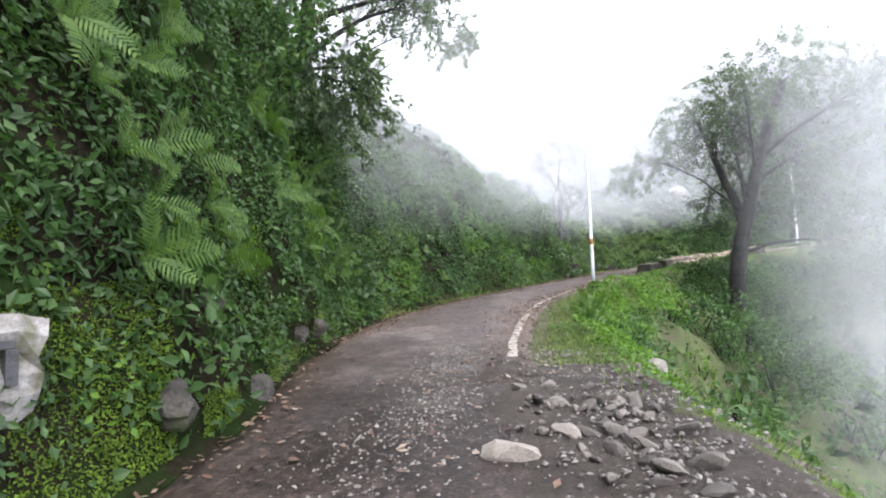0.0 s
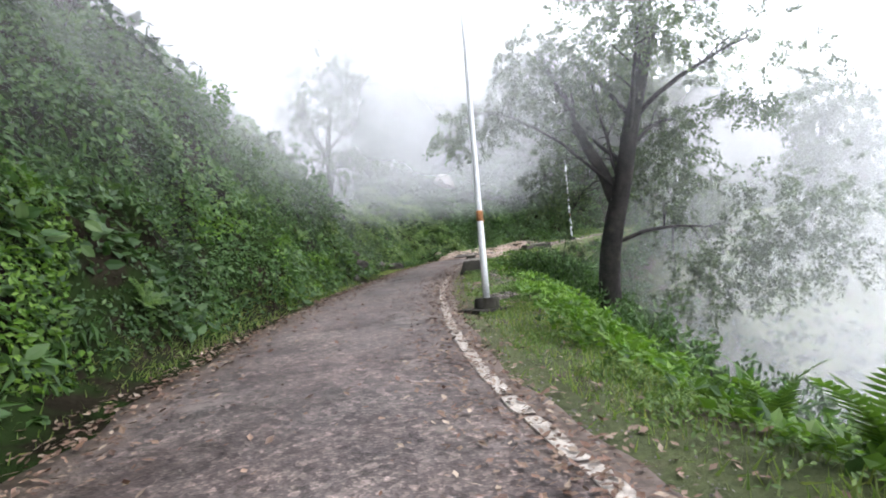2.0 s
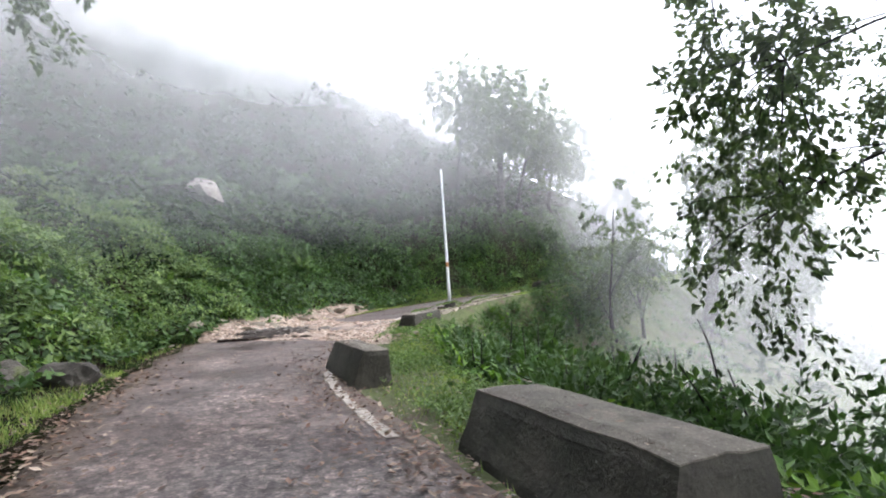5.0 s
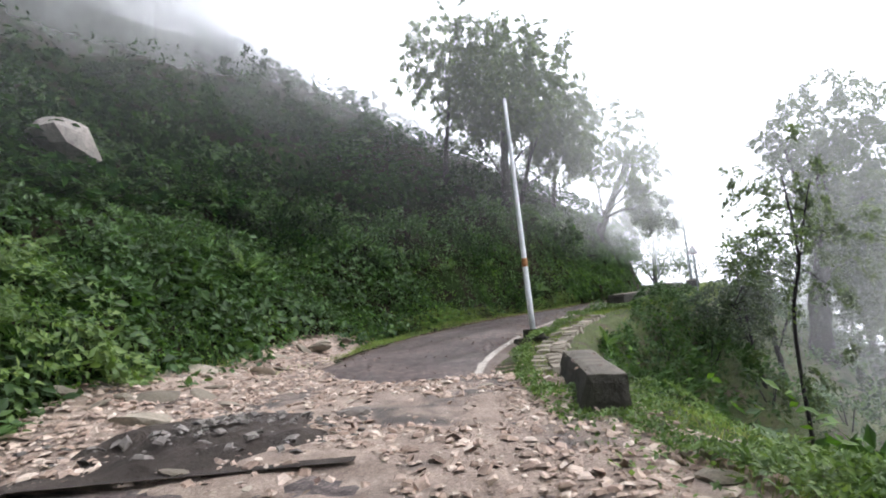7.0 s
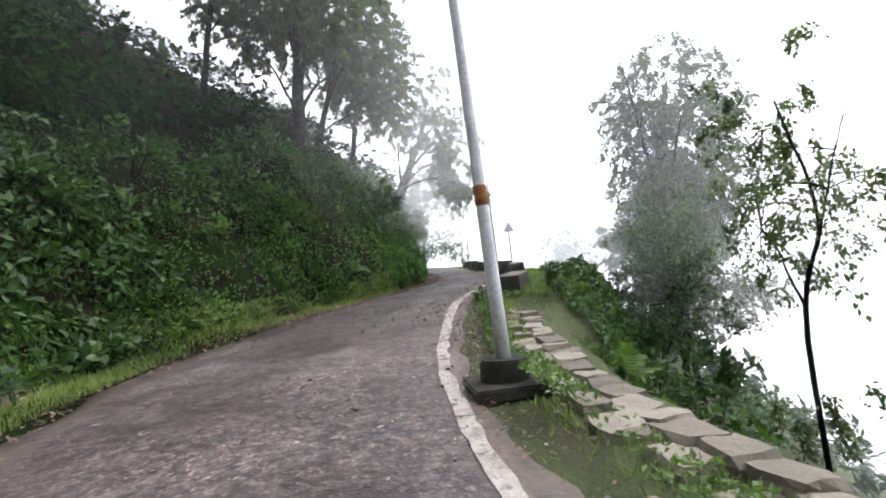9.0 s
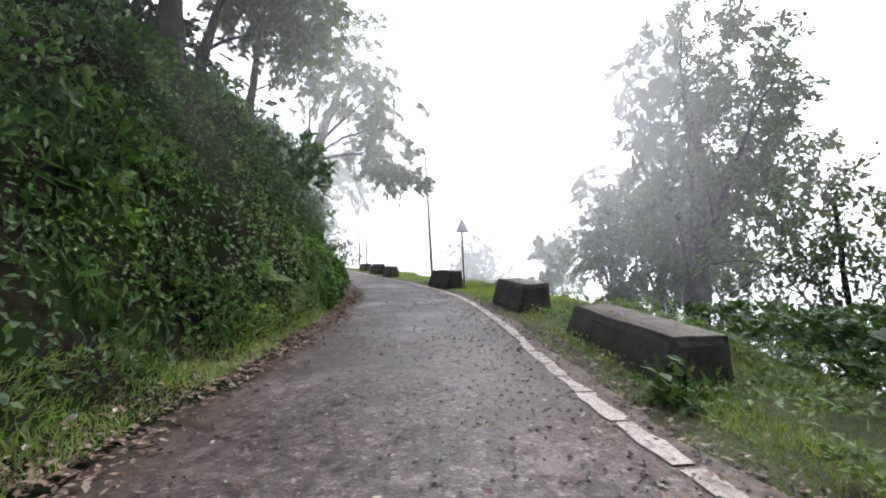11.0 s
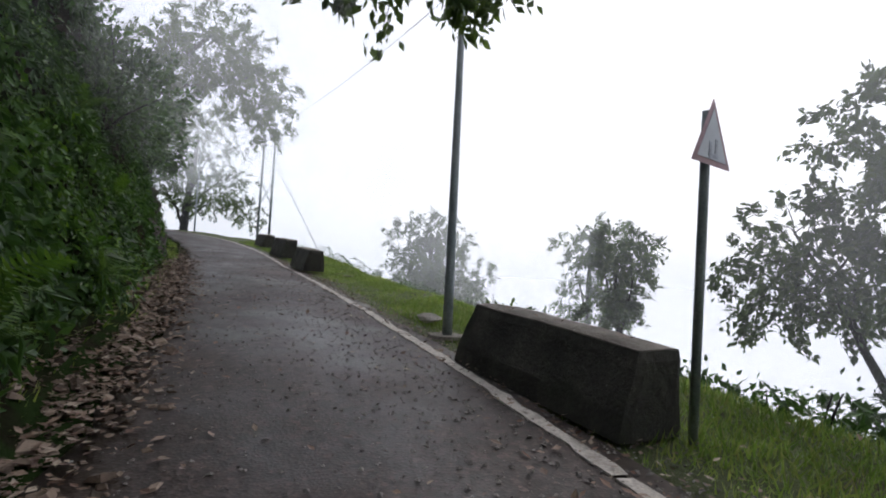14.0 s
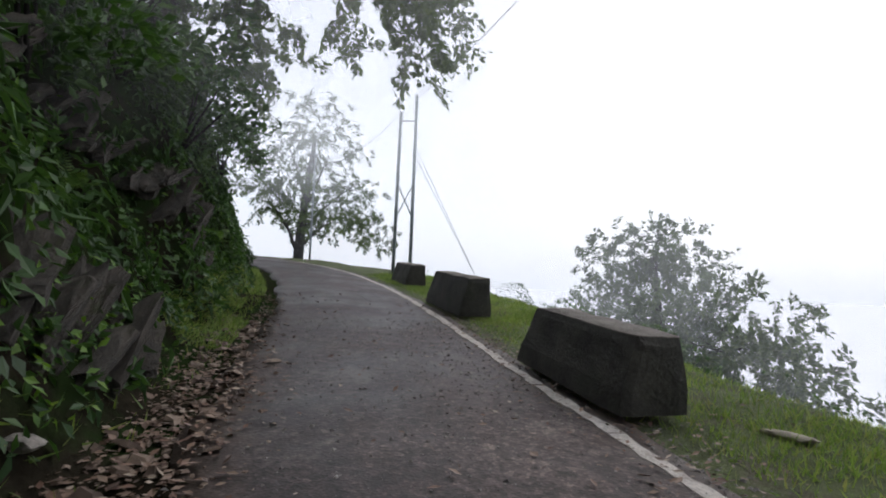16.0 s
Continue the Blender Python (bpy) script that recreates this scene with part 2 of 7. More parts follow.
def asphalt():
    """Old surface-dressed asphalt: stones standing proud of dark binder, worn pale tracks, damp and patched areas."""
    m, n, l, bsdf, out = node_mat("asphalt")
    big = noise_tex(n, l, 0.55, 5, 0.65)
    r1 = ramp(n, [(0.34, (0.08, 0.066, 0.066)), (0.52, (0.128, 0.11, 0.107)), (0.68, (0.178, 0.156, 0.15))])
    l.new(big.outputs["Fac"], r1.inputs[0])
    mid = noise_tex(n, l, 5.0, 6, 0.75)
    r2 = ramp(n, [(0.35, (0.6, 0.6, 0.6)), (0.65, (1.3, 1.28, 1.25))])
    l.new(mid.outputs["Fac"], r2.inputs[0])
    col = mix_rgb(n, l, 1.0, r1.outputs[0], r2.outputs[0], "MULTIPLY")
    c = n.new("ShaderNodeTexCoord")
    v = n.new("ShaderNodeTexVoronoi")
    v.inputs["Scale"].default_value = 42
    l.new(c.outputs["Object"], v.inputs["Vector"])
    grit = ramp(n, [(0.0, (0.68, 0.68, 0.68)), (0.45, (0.9, 0.9, 0.9)), (0.8, (1.12, 1.11, 1.1)), (0.97, (1.75, 1.7, 1.66))])
    sep = n.new("ShaderNodeSeparateColor")
    l.new(v.outputs["Color"], sep.inputs[0])
    l.new(sep.outputs[0], grit.inputs[0])
    col = mix_rgb(n, l, 1.0, col, grit.outputs[0], "MULTIPLY")
    lump = n.new("ShaderNodeTexVoronoi")
    lump.inputs["Scale"].default_value = 17
    l.new(c.outputs["Object"], lump.inputs["Vector"])
    sep2 = n.new("ShaderNodeSeparateColor")
    l.new(lump.outputs["Color"], sep2.inputs[0])
    coarse = ramp(n, [(0.0, (0.56, 0.56, 0.56)), (0.5, (0.96, 0.96, 0.96)), (0.9, (1.2, 1.19, 1.18)), (0.99, (1.75, 1.7, 1.64))])
    l.new(sep2.outputs[1], coarse.inputs[0])
    col = mix_rgb(n, l, 1.0, col, coarse.outputs[0], "MULTIPLY")
    patch = noise_tex(n, l, 0.85, 7, 0.7)
    rp = ramp(n, [(0.42, (0.76, 0.75, 0.755)), (0.54, (1.04, 1.03, 1.02)), (0.68, (1.22, 1.2, 1.17))])
    l.new(patch.outputs["Fac"], rp.inputs[0])
    col = mix_rgb(n, l, 1.0, col, rp.outputs[0], "MULTIPLY")
    stain = noise_tex(n, l, 1.7, 4)
    r3 = ramp(n, [(0.6, (0, 0, 0)), (0.7, (0.7, 0.7, 0.7))])
    l.new(stain.outputs["Fac"], r3.inputs[0])
    col = mix_rgb(n, l, r3.outputs[0], col, (0.045, 0.038, 0.038))
    # thin films of dried pale mud, and a browner cast where leaves have rotted
    film = noise_tex(n, l, 0.95, 8, 0.72)
    rf = ramp(n, [(0.585, (0, 0, 0)), (0.63, (0.7, 0.7, 0.7))])
    l.new(film.outputs["Fac"], rf.inputs[0])
    col = mix_rgb(n, l, rf.outputs[0], col, (0.2, 0.175, 0.158))
    rot = noise_tex(n, l, 0.4, 6, 0.7)
    rb = ramp(n, [(0.42, (0, 0, 0)), (0.66, (0.5, 0.5, 0.5))])
    l.new(rot.outputs["Fac"], rb.inputs[0])
    col = mix_rgb(n, l, rb.outputs[0], col, (1.02, 0.86, 0.82), "MULTIPLY")
    at = n.new("ShaderNodeAttribute")
    at.attribute_name = "soil_share"
    dirt = noise_tex(n, l, 2.6, 6, 0.7)
    add = n.new("ShaderNodeMath")
    add.operation = "MULTIPLY_ADD"
    l.new(at.outputs["Fac"], add.inputs[0])
    add.inputs[1].default_value = 0.42
    l.new(dirt.outputs["Fac"], add.inputs[2])
    r4 = ramp(n, [(0.62, (0, 0, 0)), (0.86, (0.85, 0.85, 0.85))])
    l.new(add.outputs[0], r4.inputs[0])
    soil_tone = noise_tex(n, l, 14, 4)
    r5 = ramp(n, [(0.3, (0.075, 0.056, 0.047)), (0.7, (0.17, 0.13, 0.105))])
    l.new(soil_tone.outputs["Fac"], r5.inputs[0])
    col = mix_rgb(n, l, r4.outputs[0], col, r5.outputs[0])
    darken = n.new("ShaderNodeAttribute")
    darken.attribute_name = "dark_share"
    col = mix_rgb(n, l, darken.outputs["Fac"], col, mix_rgb(n, l, 1.0, col, (0.292, 0.264, 0.25), "MULTIPLY"))
    l.new(col, bsdf.inputs["Base Color"])
    rr = ramp(n, [(0.35, (0.4, 0.4, 0.4)), (0.65, (0.72, 0.72, 0.72))])
    l.new(big.outputs["Fac"], rr.inputs[0])
    l.new(rr.outputs[0], bsdf.inputs["Roughness"])
    bsdf.inputs["Specular IOR Level"].default_value = 0.3
    b = n.new("ShaderNodeBump")
    b.inputs["Strength"].default_value, b.inputs["Distance"].default_value = 0.25, 0.01
    l.new(v.outputs["Distance"], b.inputs["Height"])
    b2 = n.new("ShaderNodeBump")
    b2.inputs["Strength"].default_value, b2.inputs["Distance"].default_value = 0.22, 0.02
    l.new(mid.outputs["Fac"], b2.inputs["Height"])
    l.new(b.outputs[0], b2.inputs["Normal"])
    l.new(b2.outputs[0], bsdf.inputs["Normal"])
    return m


M_ASPHALT = asphalt()
# dark humus, taken near black so its colour carries the shade between plants
M_EARTH = surface("shaded_bank_earth", (0.012, 0.0105, 0.0075), (0.03, 0.026, 0.018), 0.8, 1.0, bump=0.8, bump_scale=9, spec=0.0, big=(1.2, (0.016, 0.027, 0.009), 0.44))
M_TURF = surface("turf_ground", (0.055, 0.07, 0.026), (0.1, 0.122, 0.044), 1.6, 0.95, bump=0.9, bump_scale=24, big=(1.1, (0.085, 0.066, 0.048), 0.55))
# body concrete set several times darker than the tops
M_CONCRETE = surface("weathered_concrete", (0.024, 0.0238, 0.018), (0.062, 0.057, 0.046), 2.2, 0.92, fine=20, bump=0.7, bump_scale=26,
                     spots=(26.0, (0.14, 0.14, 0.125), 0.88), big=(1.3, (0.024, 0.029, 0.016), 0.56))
M_CONCRETE_TOP = surface("pale_concrete_top", (0.12, 0.108, 0.09), (0.24, 0.215, 0.18), 2.6, 0.9, fine=38, bump=0.8, bump_scale=34, spots=(30.0, (0.34, 0.31, 0.27), 0.62), big=(2.2, (0.08, 0.078, 0.055), 0.58))
M_LINE = surface("worn_white_paint", (0.32, 0.285, 0.25), (0.58, 0.535, 0.48), 5, 0.8, fine=40, bump=0.4, bump_scale=40, big=(5.0, (0.2, 0.18, 0.16), 0.6))
M_STONE = per_piece("rubble_stone", [(0.07, 0.062, 0.057), (0.12, 0.107, 0.097), (0.18, 0.16, 0.145), (0.3, 0.265, 0.235)])
M_MUD = surface("dark_mud", (0.035, 0.027, 0.023), (0.085, 0.068, 0.057), 1.8, 0.8, bump=0.9, bump_scale=22)
M_WALL_STONE = per_piece("dressed_stone", [(0.15, 0.13, 0.1), (0.24, 0.21, 0.165), (0.34, 0.3, 0.24)])
M_GRAVEL = per_piece("loose_gravel", [(0.08, 0.073, 0.068), (0.15, 0.138, 0.128), (0.2, 0.182, 0.168), (0.28, 0.26, 0.24)], island=True)
M_SCREE = per_piece("pale_scree", [(0.2, 0.145, 0.115), (0.42, 0.31, 0.245), (0.33, 0.255, 0.21), (0.55, 0.43, 0.35), (0.64, 0.55, 0.47)], island=True)
M_FOOT = per_piece("foot_stone", [(0.045, 0.03, 0.021), (0.095, 0.064, 0.045), (0.16, 0.115, 0.085), (0.28, 0.215, 0.165)], island=True)
M_DEADLEAF = per_piece("dead_leaf", [(0.06, 0.038, 0.028), (0.13, 0.082, 0.056), (0.26, 0.18, 0.13), (0.1, 0.056, 0.04), (0.17, 0.095, 0.064), (0.19, 0.14, 0.1), (0.38, 0.31, 0.24)], island=True, bump=0.2, rough=0.6)
M_ROCK = surface("cliff_rock", (0.03, 0.028, 0.025), (0.12, 0.11, 0.095), 1.3, 0.85, bump=0.9, bump_scale=7, big=(1.1, (0.07, 0.1, 0.02), 0.58))
M_PALE_ROCK = surface("pale_rock", (0.17, 0.155, 0.14), (0.36, 0.33, 0.295), 1.6, 0.85, bump=0.8, bump_scale=8)
M_SLIP = surface("slip_mud", (0.26, 0.2, 0.165), (0.5, 0.4, 0.33), 2.4, 0.85, fine=30, bump=1.0, bump_scale=22, spots=(9.0, (0.5, 0.41, 0.34), 0.7), big=(0.8, (0.125, 0.108, 0.1), 0.53))
M_BANK_LEAF = leafy("bank_leaf", [(0.036, 0.076, 0.03), (0.052, 0.106, 0.04), (0.08, 0.144, 0.054), (0.042, 0.088, 0.035), (0.108, 0.175, 0.066)])
# near-black green: the canopy's shade on itself is put into the leaf colour
M_FAR_LEAF = leafy("shaded_slope_leaf", [(0.005, 0.016, 0.005), (0.012, 0.034, 0.01), (0.028, 0.064, 0.018)], patch=0.25, gloss=0.02, rough=0.9)
# darker version of the bank leaf; overhang shade is painted into its tone
M_CLIFF_LEAF = leafy("shaded_leaf", [(0.026, 0.058, 0.02), (0.046, 0.096, 0.032), (0.075, 0.14, 0.046)], patch=0.6)
M_DARK_LEAF = leafy("dark_tree_leaf", [(0.042, 0.066, 0.042), (0.062, 0.092, 0.055), (0.09, 0.125, 0.066)], through=0.45, patch=0.5)
M_BRIGHT_LEAF = leafy("fresh_leaf", [(0.05, 0.12, 0.02), (0.1, 0.19, 0.03), (0.14, 0.24, 0.045)], through=0.4)
M_WEED = leafy("weed_leaf", [(0.07, 0.12, 0.045), (0.11, 0.175, 0.062), (0.17, 0.24, 0.09)], patch=0.9)
M_FERN = leafy("fern_green", [(0.055, 0.115, 0.024), (0.085, 0.155, 0.034), (0.12, 0.2, 0.046)], through=0.4, patch=0.8)
M_GRASS = leafy("grass_blade", [(0.12, 0.19, 0.062), (0.18, 0.255, 0.085), (0.24, 0.3, 0.12), (0.28, 0.27, 0.15)], through=0.5, patch=0.6)
M_TREE_LEAF = leafy("tree_leaf", [(0.05, 0.075, 0.04), (0.07, 0.1, 0.05), (0.095, 0.13, 0.06)], through=0.55, patch=0.5)
M_MOSS = leafy("bright_moss", [(0.06, 0.105, 0.012), (0.095, 0.155, 0.018), (0.13, 0.2, 0.026)], through=0.3, patch=2.0, rough=0.9)
M_BARK = surface("bark", (0.011, 0.0105, 0.01), (0.034, 0.031, 0.028), 3.0, 0.95, bump=1.0, bump_scale=16, spec=0.15, big=(1.5, (0.034, 0.042, 0.022), 0.62))
M_POLE = surface("galvanised_paint", (0.5, 0.52, 0.53), (0.66, 0.68, 0.69), 3.0, 0.45, bump=0.08, big=(4.0, (0.4, 0.36, 0.31), 0.68))
M_POLE_GREY = surface("grey_pole_paint", (0.2, 0.24, 0.25), (0.3, 0.34, 0.35), 3.0, 0.5, bump=0.08, big=(3.0, (0.2, 0.15, 0.1), 0.66))
M_RUST = surface("rust", (0.2, 0.08, 0.03), (0.4, 0.19, 0.07), 8.0, 0.9, bump=0.4)
M_RED = plain("sign_red", (0.46, 0.3, 0.32), 0.5)
M_FADED = plain("faded_symbol", (0.46, 0.48, 0.53), 0.6, scale=20, vary=0.5)
M_SIGN = plain("sign_white", (0.66, 0.68, 0.72), 0.5, vary=0.08)
M_BLACK = plain("faded_black_paint", (0.05, 0.05, 0.055), 0.7, scale=20, vary=0.6)
M_WHITEWASH = surface("whitewash", (0.18, 0.17, 0.16), (0.42, 0.4, 0.385), 5.0, 0.9, bump=0.6, bump_scale=12, big=(3.5, (0.12, 0.12, 0.07), 0.52))
M_WIRE = plain("wire", (0.12, 0.12, 0.13), 0.5, 0.6)

# ---------------------------------------------------------------- the road's white edge line, every four metres
EDGE = [(-0.9, -14, -0.85), (-0.35, -8, -0.5), (-0.05, -4.1, -0.25),
        (0.23, -0.39, -0.01), (0.70, 3.80, 0.27), (1.1, 7.87, 0.45), (1.86, 11.58, 0.65), (2.9, 15.19, 0.90), (4.47, 18.65, 1.15),
        (6.32, 21.99, 1.39), (8.34, 25.30, 1.64), (10.53, 28.46, 1.86), (12.87, 31.64, 2.12), (15.40, 34.77, 2.38), (18.34, 37.13, 2.65),
        (21.56, 38.79, 2.95), (25.17, 40.11, 3.31), (29.16, 40.34, 3.72), (32.64, 39.88, 4.11), (36.23, 39.08, 4.45), (39.94, 37.82, 4.72),
        (43.78, 36.61, 4.94), (47.78, 35.53, 5.16), (51.84, 34.73, 5.38), (55.91, 34.15, 5.62), (59.96, 33.67, 5.85), (63.93, 33.25, 6.06),
        (67.91, 32.93, 6.29), (71.9, 32.6, 6.57), (75.9, 32.4, 6.88)]
# farther on the road climbs on and bends away to the hill side
EDGE += [(79.8, 32.5, 7.2), (83.6, 33.0, 7.55), (87.3, 34.2, 7.9), (90.4, 36.4, 8.2), (92.6, 39.5, 8.45), (94, 43.3, 8.6), (95, 47.5, 8.7), (95.6, 52, 8.8)]
STEP = 0.4
S0, S1 = -12.0, 136.0
line = smooth_line(EDGE, 371)            # one point each 0.4 m of road
STAT = np.linspace(S0, S1, 371)
tang = np.gradient(line, axis=0)
tang[:, 2] = 0
tang /= np.linalg.norm(tang, axis=1)[:, None]
RIGHT = np.stack([tang[:, 1], -tang[:, 0], np.zeros(len(tang))], 1)


def table(rows, s):
    r = np.array(rows, float)
    return np.interp(s, r[:, 0], r[:, 1])


def on_line(s):
    """The line's point and its rightward direction at station s."""
    s = np.asarray(s, float)
    p = np.stack([np.interp(s, STAT, line[:, k]) for k in range(3)], -1)
    r = np.stack([np.interp(s, STAT, RIGHT[:, k]) for k in range(3)], -1)
    return p, r / np.linalg.norm(r, axis=-1, keepdims=True)


WIDTH = table([(-12, 3.0), (2, 2.7), (5, 2.7), (8, 3.3), (10.5, 3.75), (14, 3.85), (20, 3.7), (26, 3.45), (32, 3.3), (35, 3.05), (38, 3.2), (41, 3.4),
               (44, 4.2), (47, 5.2), (50, 4.4), (53, 3.9), (56, 4.2), (59, 4.3), (62, 4.0), (65, 3.6), (80, 3.4), (136, 3.5)], STAT)
# hill side: verge, height of the steep cutting, its angle, and the angle of the slope above
VERGE = table([(-12, .25), (4, .25), (10, .3), (13, .4), (16, .9), (20, .9), (26, .5), (30, .6), (35, .8), (40, 1.4), (46, .9), (52, 1.2), (60, 1.5), (66, .9), (72, .5), (90, .6), (97, 1.1), (136, .9)], STAT)
CUT_H = table([(-12, 7.5), (8, 7.8), (13, 8.0), (17, 7.4), (20, 7.6), (27, 8.0), (31, 7.6), (34, 7.2), (36.5, 5.6), (38.5, 3.6), (41, 2.6), (46, 2.5), (52, 3), (60, 4), (66, 4.7), (74, 5.2), (82, 6), (90, 6.5), (110, 6), (136, 5)], STAT)
CUT_A = table([(-12, 82), (8, 80), (13, 77), (16, 66), (20, 60), (26, 62), (31, 58), (36, 56), (39, 48), (46, 40), (54, 42), (60, 48), (66, 58), (72, 68), (90, 74), (110, 70), (136, 60)], STAT)
SLOPE_A = table([(-12, 40), (20, 38), (34, 28), (46, 30), (56, 36), (66, 37), (80, 36), (136, 30)], STAT)
# valley side: width of the shoulder and the angle of the drop
SHOULDER = table([(-12, 1.6), (6, 1.5), (12, 1.4), (16, 1.35), (20, 1.5), (23, 1.9), (27, 2.3), (30, 1.9), (34, 1.7), (40, 1.7), (46, 1.9), (50.4, 2.2), (51.6, 1.6), (59.5, 1.6), (62, 2.4), (70, 2.5), (90, 2.6), (110, 3.4), (136, 4)], STAT)
DROP_A = table([(-12, 52), (9, 52), (13, 48), (17, 44), (24, 38), (33, 38), (40, 46), (48, 58), (51.6, 68), (59.5, 66), (64, 44), (80, 40), (100, 38), (136, 35)], STAT)


# ---------------------------------------------------------------- hill bank
bank_q = np.concatenate([np.arange(0, 12, 0.35), np.arange(12, 22, 0.8), np.arange(22, 72, 2.5)])


def bank_grid():
    q = bank_q[None, :]
    cut_len = (CUT_H / np.sin(np.radians(CUT_A)))[:, None]
    v, a1, a2 = VERGE[:, None], np.radians(CUT_A)[:, None], np.radians(SLOPE_A)[:, None]
    on_cut = np.clip(q - v, 0, cut_len)
    above = np.maximum(q - v - cut_len, 0) * table([(-12, 1), (75, 1), (100, .35), (112, .15), (136, .12)], STAT)[:, None]
    d = np.minimum(q, v) + on_cut * np.cos(a1) + above * np.cos(a2)
    z = 0.06 * np.minimum(q, v) + on_cut * np.sin(a1) + above * np.sin(a2)
    # the upper hillside steepens round the bend
    z = z + 0.02 * np.maximum(above - 17, 0) ** 2 * table([(-12, 0), (26, 0), (36, 1), (48, 1), (60, .6), (66, .3), (74, 0), (136, 0)], STAT)[:, None]
    u = -(WIDTH[:, None] - 0.06 + d)
    p = line[:, None, :] + RIGHT[:, None, :] * u[..., None]
    p[..., 2] += z - 0.03
    # lumps, ledges and hollows, nothing at the road's edge
    fade = np.clip((q - 0.3 * v) / 1.2, 0, 1) * np.ones_like(u)
    lump = fractal(p, 0.35, 3, 3) * 0.75 + fractal(p, 1.3, 9, 2) * 0.22
    nrm = np.stack([RIGHT[:, None, 0] * np.sin(a1), RIGHT[:, None, 1] * np.sin(a1), np.cos(a1) * np.ones_like(RIGHT[:, None, 0])], -1)
    return p + nrm * (lump * fade)[..., None]


def grid_faces(n, m):
    i, j = np.arange(n - 1)[:, None], np.arange(m - 1)[None, :]
    a = i * m + j
    return np.stack([a, a + 1, a + m + 1, a + m], -1).reshape(-1, 4)


def pick_on(grid, count, weight=None, seed=0):
    """Random places on a grid of points, evenly over its area times a weight; with the surface's normals and the grid's row and column."""
    r = np.random.default_rng(seed)
    n, m = grid.shape[:2]
    e1, e2 = grid[1:, :-1] - grid[:-1, :-1], grid[:-1, 1:] - grid[:-1, :-1]
    nr = np.cross(e1, e2)
    area = np.linalg.norm(nr, axis=-1)
    w = area if weight is None else area * weight[:-1, :-1]
    w = w.ravel() / w.sum()
    k = r.choice(len(w), count, p=w)
    i, j = k // (m - 1), k % (m - 1)
    a, b = r.random(count)[:, None], r.random(count)[:, None]
    p = grid[i, j] * (1 - a) * (1 - b) + grid[i + 1, j] * a * (1 - b) + grid[i, j + 1] * (1 - a) * b + grid[i + 1, j + 1] * a * b
    nrm = nr[i, j] / (area[i, j][:, None] + 1e-9)
    nrm = np.where(nrm[:, 2:3] < 0, -nrm, nrm)
    return p, nrm, i, j


BANK = bank_grid()
nb, mb = BANK.shape[:2]
# the earth runs on under the asphalt's torn edge
under = BANK[:, :1] + (RIGHT * 0.7)[:, None, :] - np.array([0, 0, 0.06])
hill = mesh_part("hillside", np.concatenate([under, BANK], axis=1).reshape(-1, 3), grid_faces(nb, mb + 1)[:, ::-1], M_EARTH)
tagged(hill, "steep earth hillside cut along the road, shade put into its dark colour", "hillside", kind="structure")

# ---------------------------------------------------------------- valley side
val_q = np.concatenate([np.arange(0, 8, 0.3), np.arange(8, 24, 0.8), np.arange(24, 50, 2.5)])


def valley_grid():
    q = val_q[None, :]
    w, b = SHOULDER[:, None], np.radians(DROP_A)[:, None]
    over = np.maximum(q - w, 0)
    # the brink is rounded
    ease = np.clip(over / 1.2, 0, 1)
    u = 0.02 + np.minimum(q, w) + over * np.cos(b * (0.4 + 0.6 * ease))
    z = 0.05 * np.minimum(q, w) / 2 - over * np.sin(b * (0.4 + 0.6 * ease))
    p = line[:, None, :] + RIGHT[:, None, :] * u[..., None]
    p[..., 2] += z - 0.02
    # a brushy shelf inside the bend
    s_ = STAT[:, None]
    shelf = np.clip((s_ - 33) / 4, 0, 1) * np.clip((48 - s_) / 4, 0, 1) * np.clip((over - 0.6) / 4, 0, 1) * np.clip((16 - over) / 8, 0, 1)
    p[..., 2] += 1.5 * shelf
    fade = np.clip((q - 0.5) / 1.5, 0, 1)
    p[..., 2] += fade * (fractal(p, 0.5, 5, 3) * 0.3 * (0.35 + np.clip(over, 0, 2)) + fractal(p, 2.0, 6, 2) * 0.06)
    return p


VALLEY = valley_grid()
nv, mv = VALLEY.shape[:2]
shoulder = mesh_part("verge_and_slope", VALLEY.reshape(-1, 3), grid_faces(nv, mv), M_TURF)
tagged(shoulder, "grassy verge falling away into the valley", "verge", kind="structure")

# far ground, and the cloud that fills the valley
ground = mesh_part("ground", [(-2500, -2500, -46), (2500, -2500, -46), (2500, 2500, -46), (-2500, 2500, -46)], np.array([(0, 1, 2, 3)]), M_EARTH)
tagged(ground, "dark earth valley floor far below", "ground", kind="structure")

# ---------------------------------------------------------------- road
road_t = np.linspace(0, 1, 15)
ROAD = line[:, None, :] + RIGHT[:, None, :] * (0.28 - (WIDTH + 0.28)[:, None] * road_t[None, :])[..., None]
crown = 0.05 * (1 - (2 * road_t - 1) ** 2)
ROAD[..., 2] += crown[None, :] + 0.012 + fractal(ROAD, 0.8, 21, 2) * 0.018
# torn edges
jag = fractal(ROAD[:, 0], 1.6, 31, 3)
ROAD[:, 0] += RIGHT * (jag * 0.16)[:, None]
jag = fractal(ROAD[:, -1], 1.1, 33, 3)
ROAD[:, -1] += RIGHT * (jag * 0.3)[:, None]
nr_, mr_ = ROAD.shape[:2]
edge_drop = ROAD[:, [0, -1]].copy()
edge_drop[..., 2] -= 0.12
full = np.concatenate([edge_drop[:, :1], ROAD, edge_drop[:, 1:]], axis=1)
off = np.linalg.norm(full[..., :2] - line[:, None, :2], axis=-1) * np.sign(np.einsum("ijk,ik->ij", full - line[:, None], RIGHT))
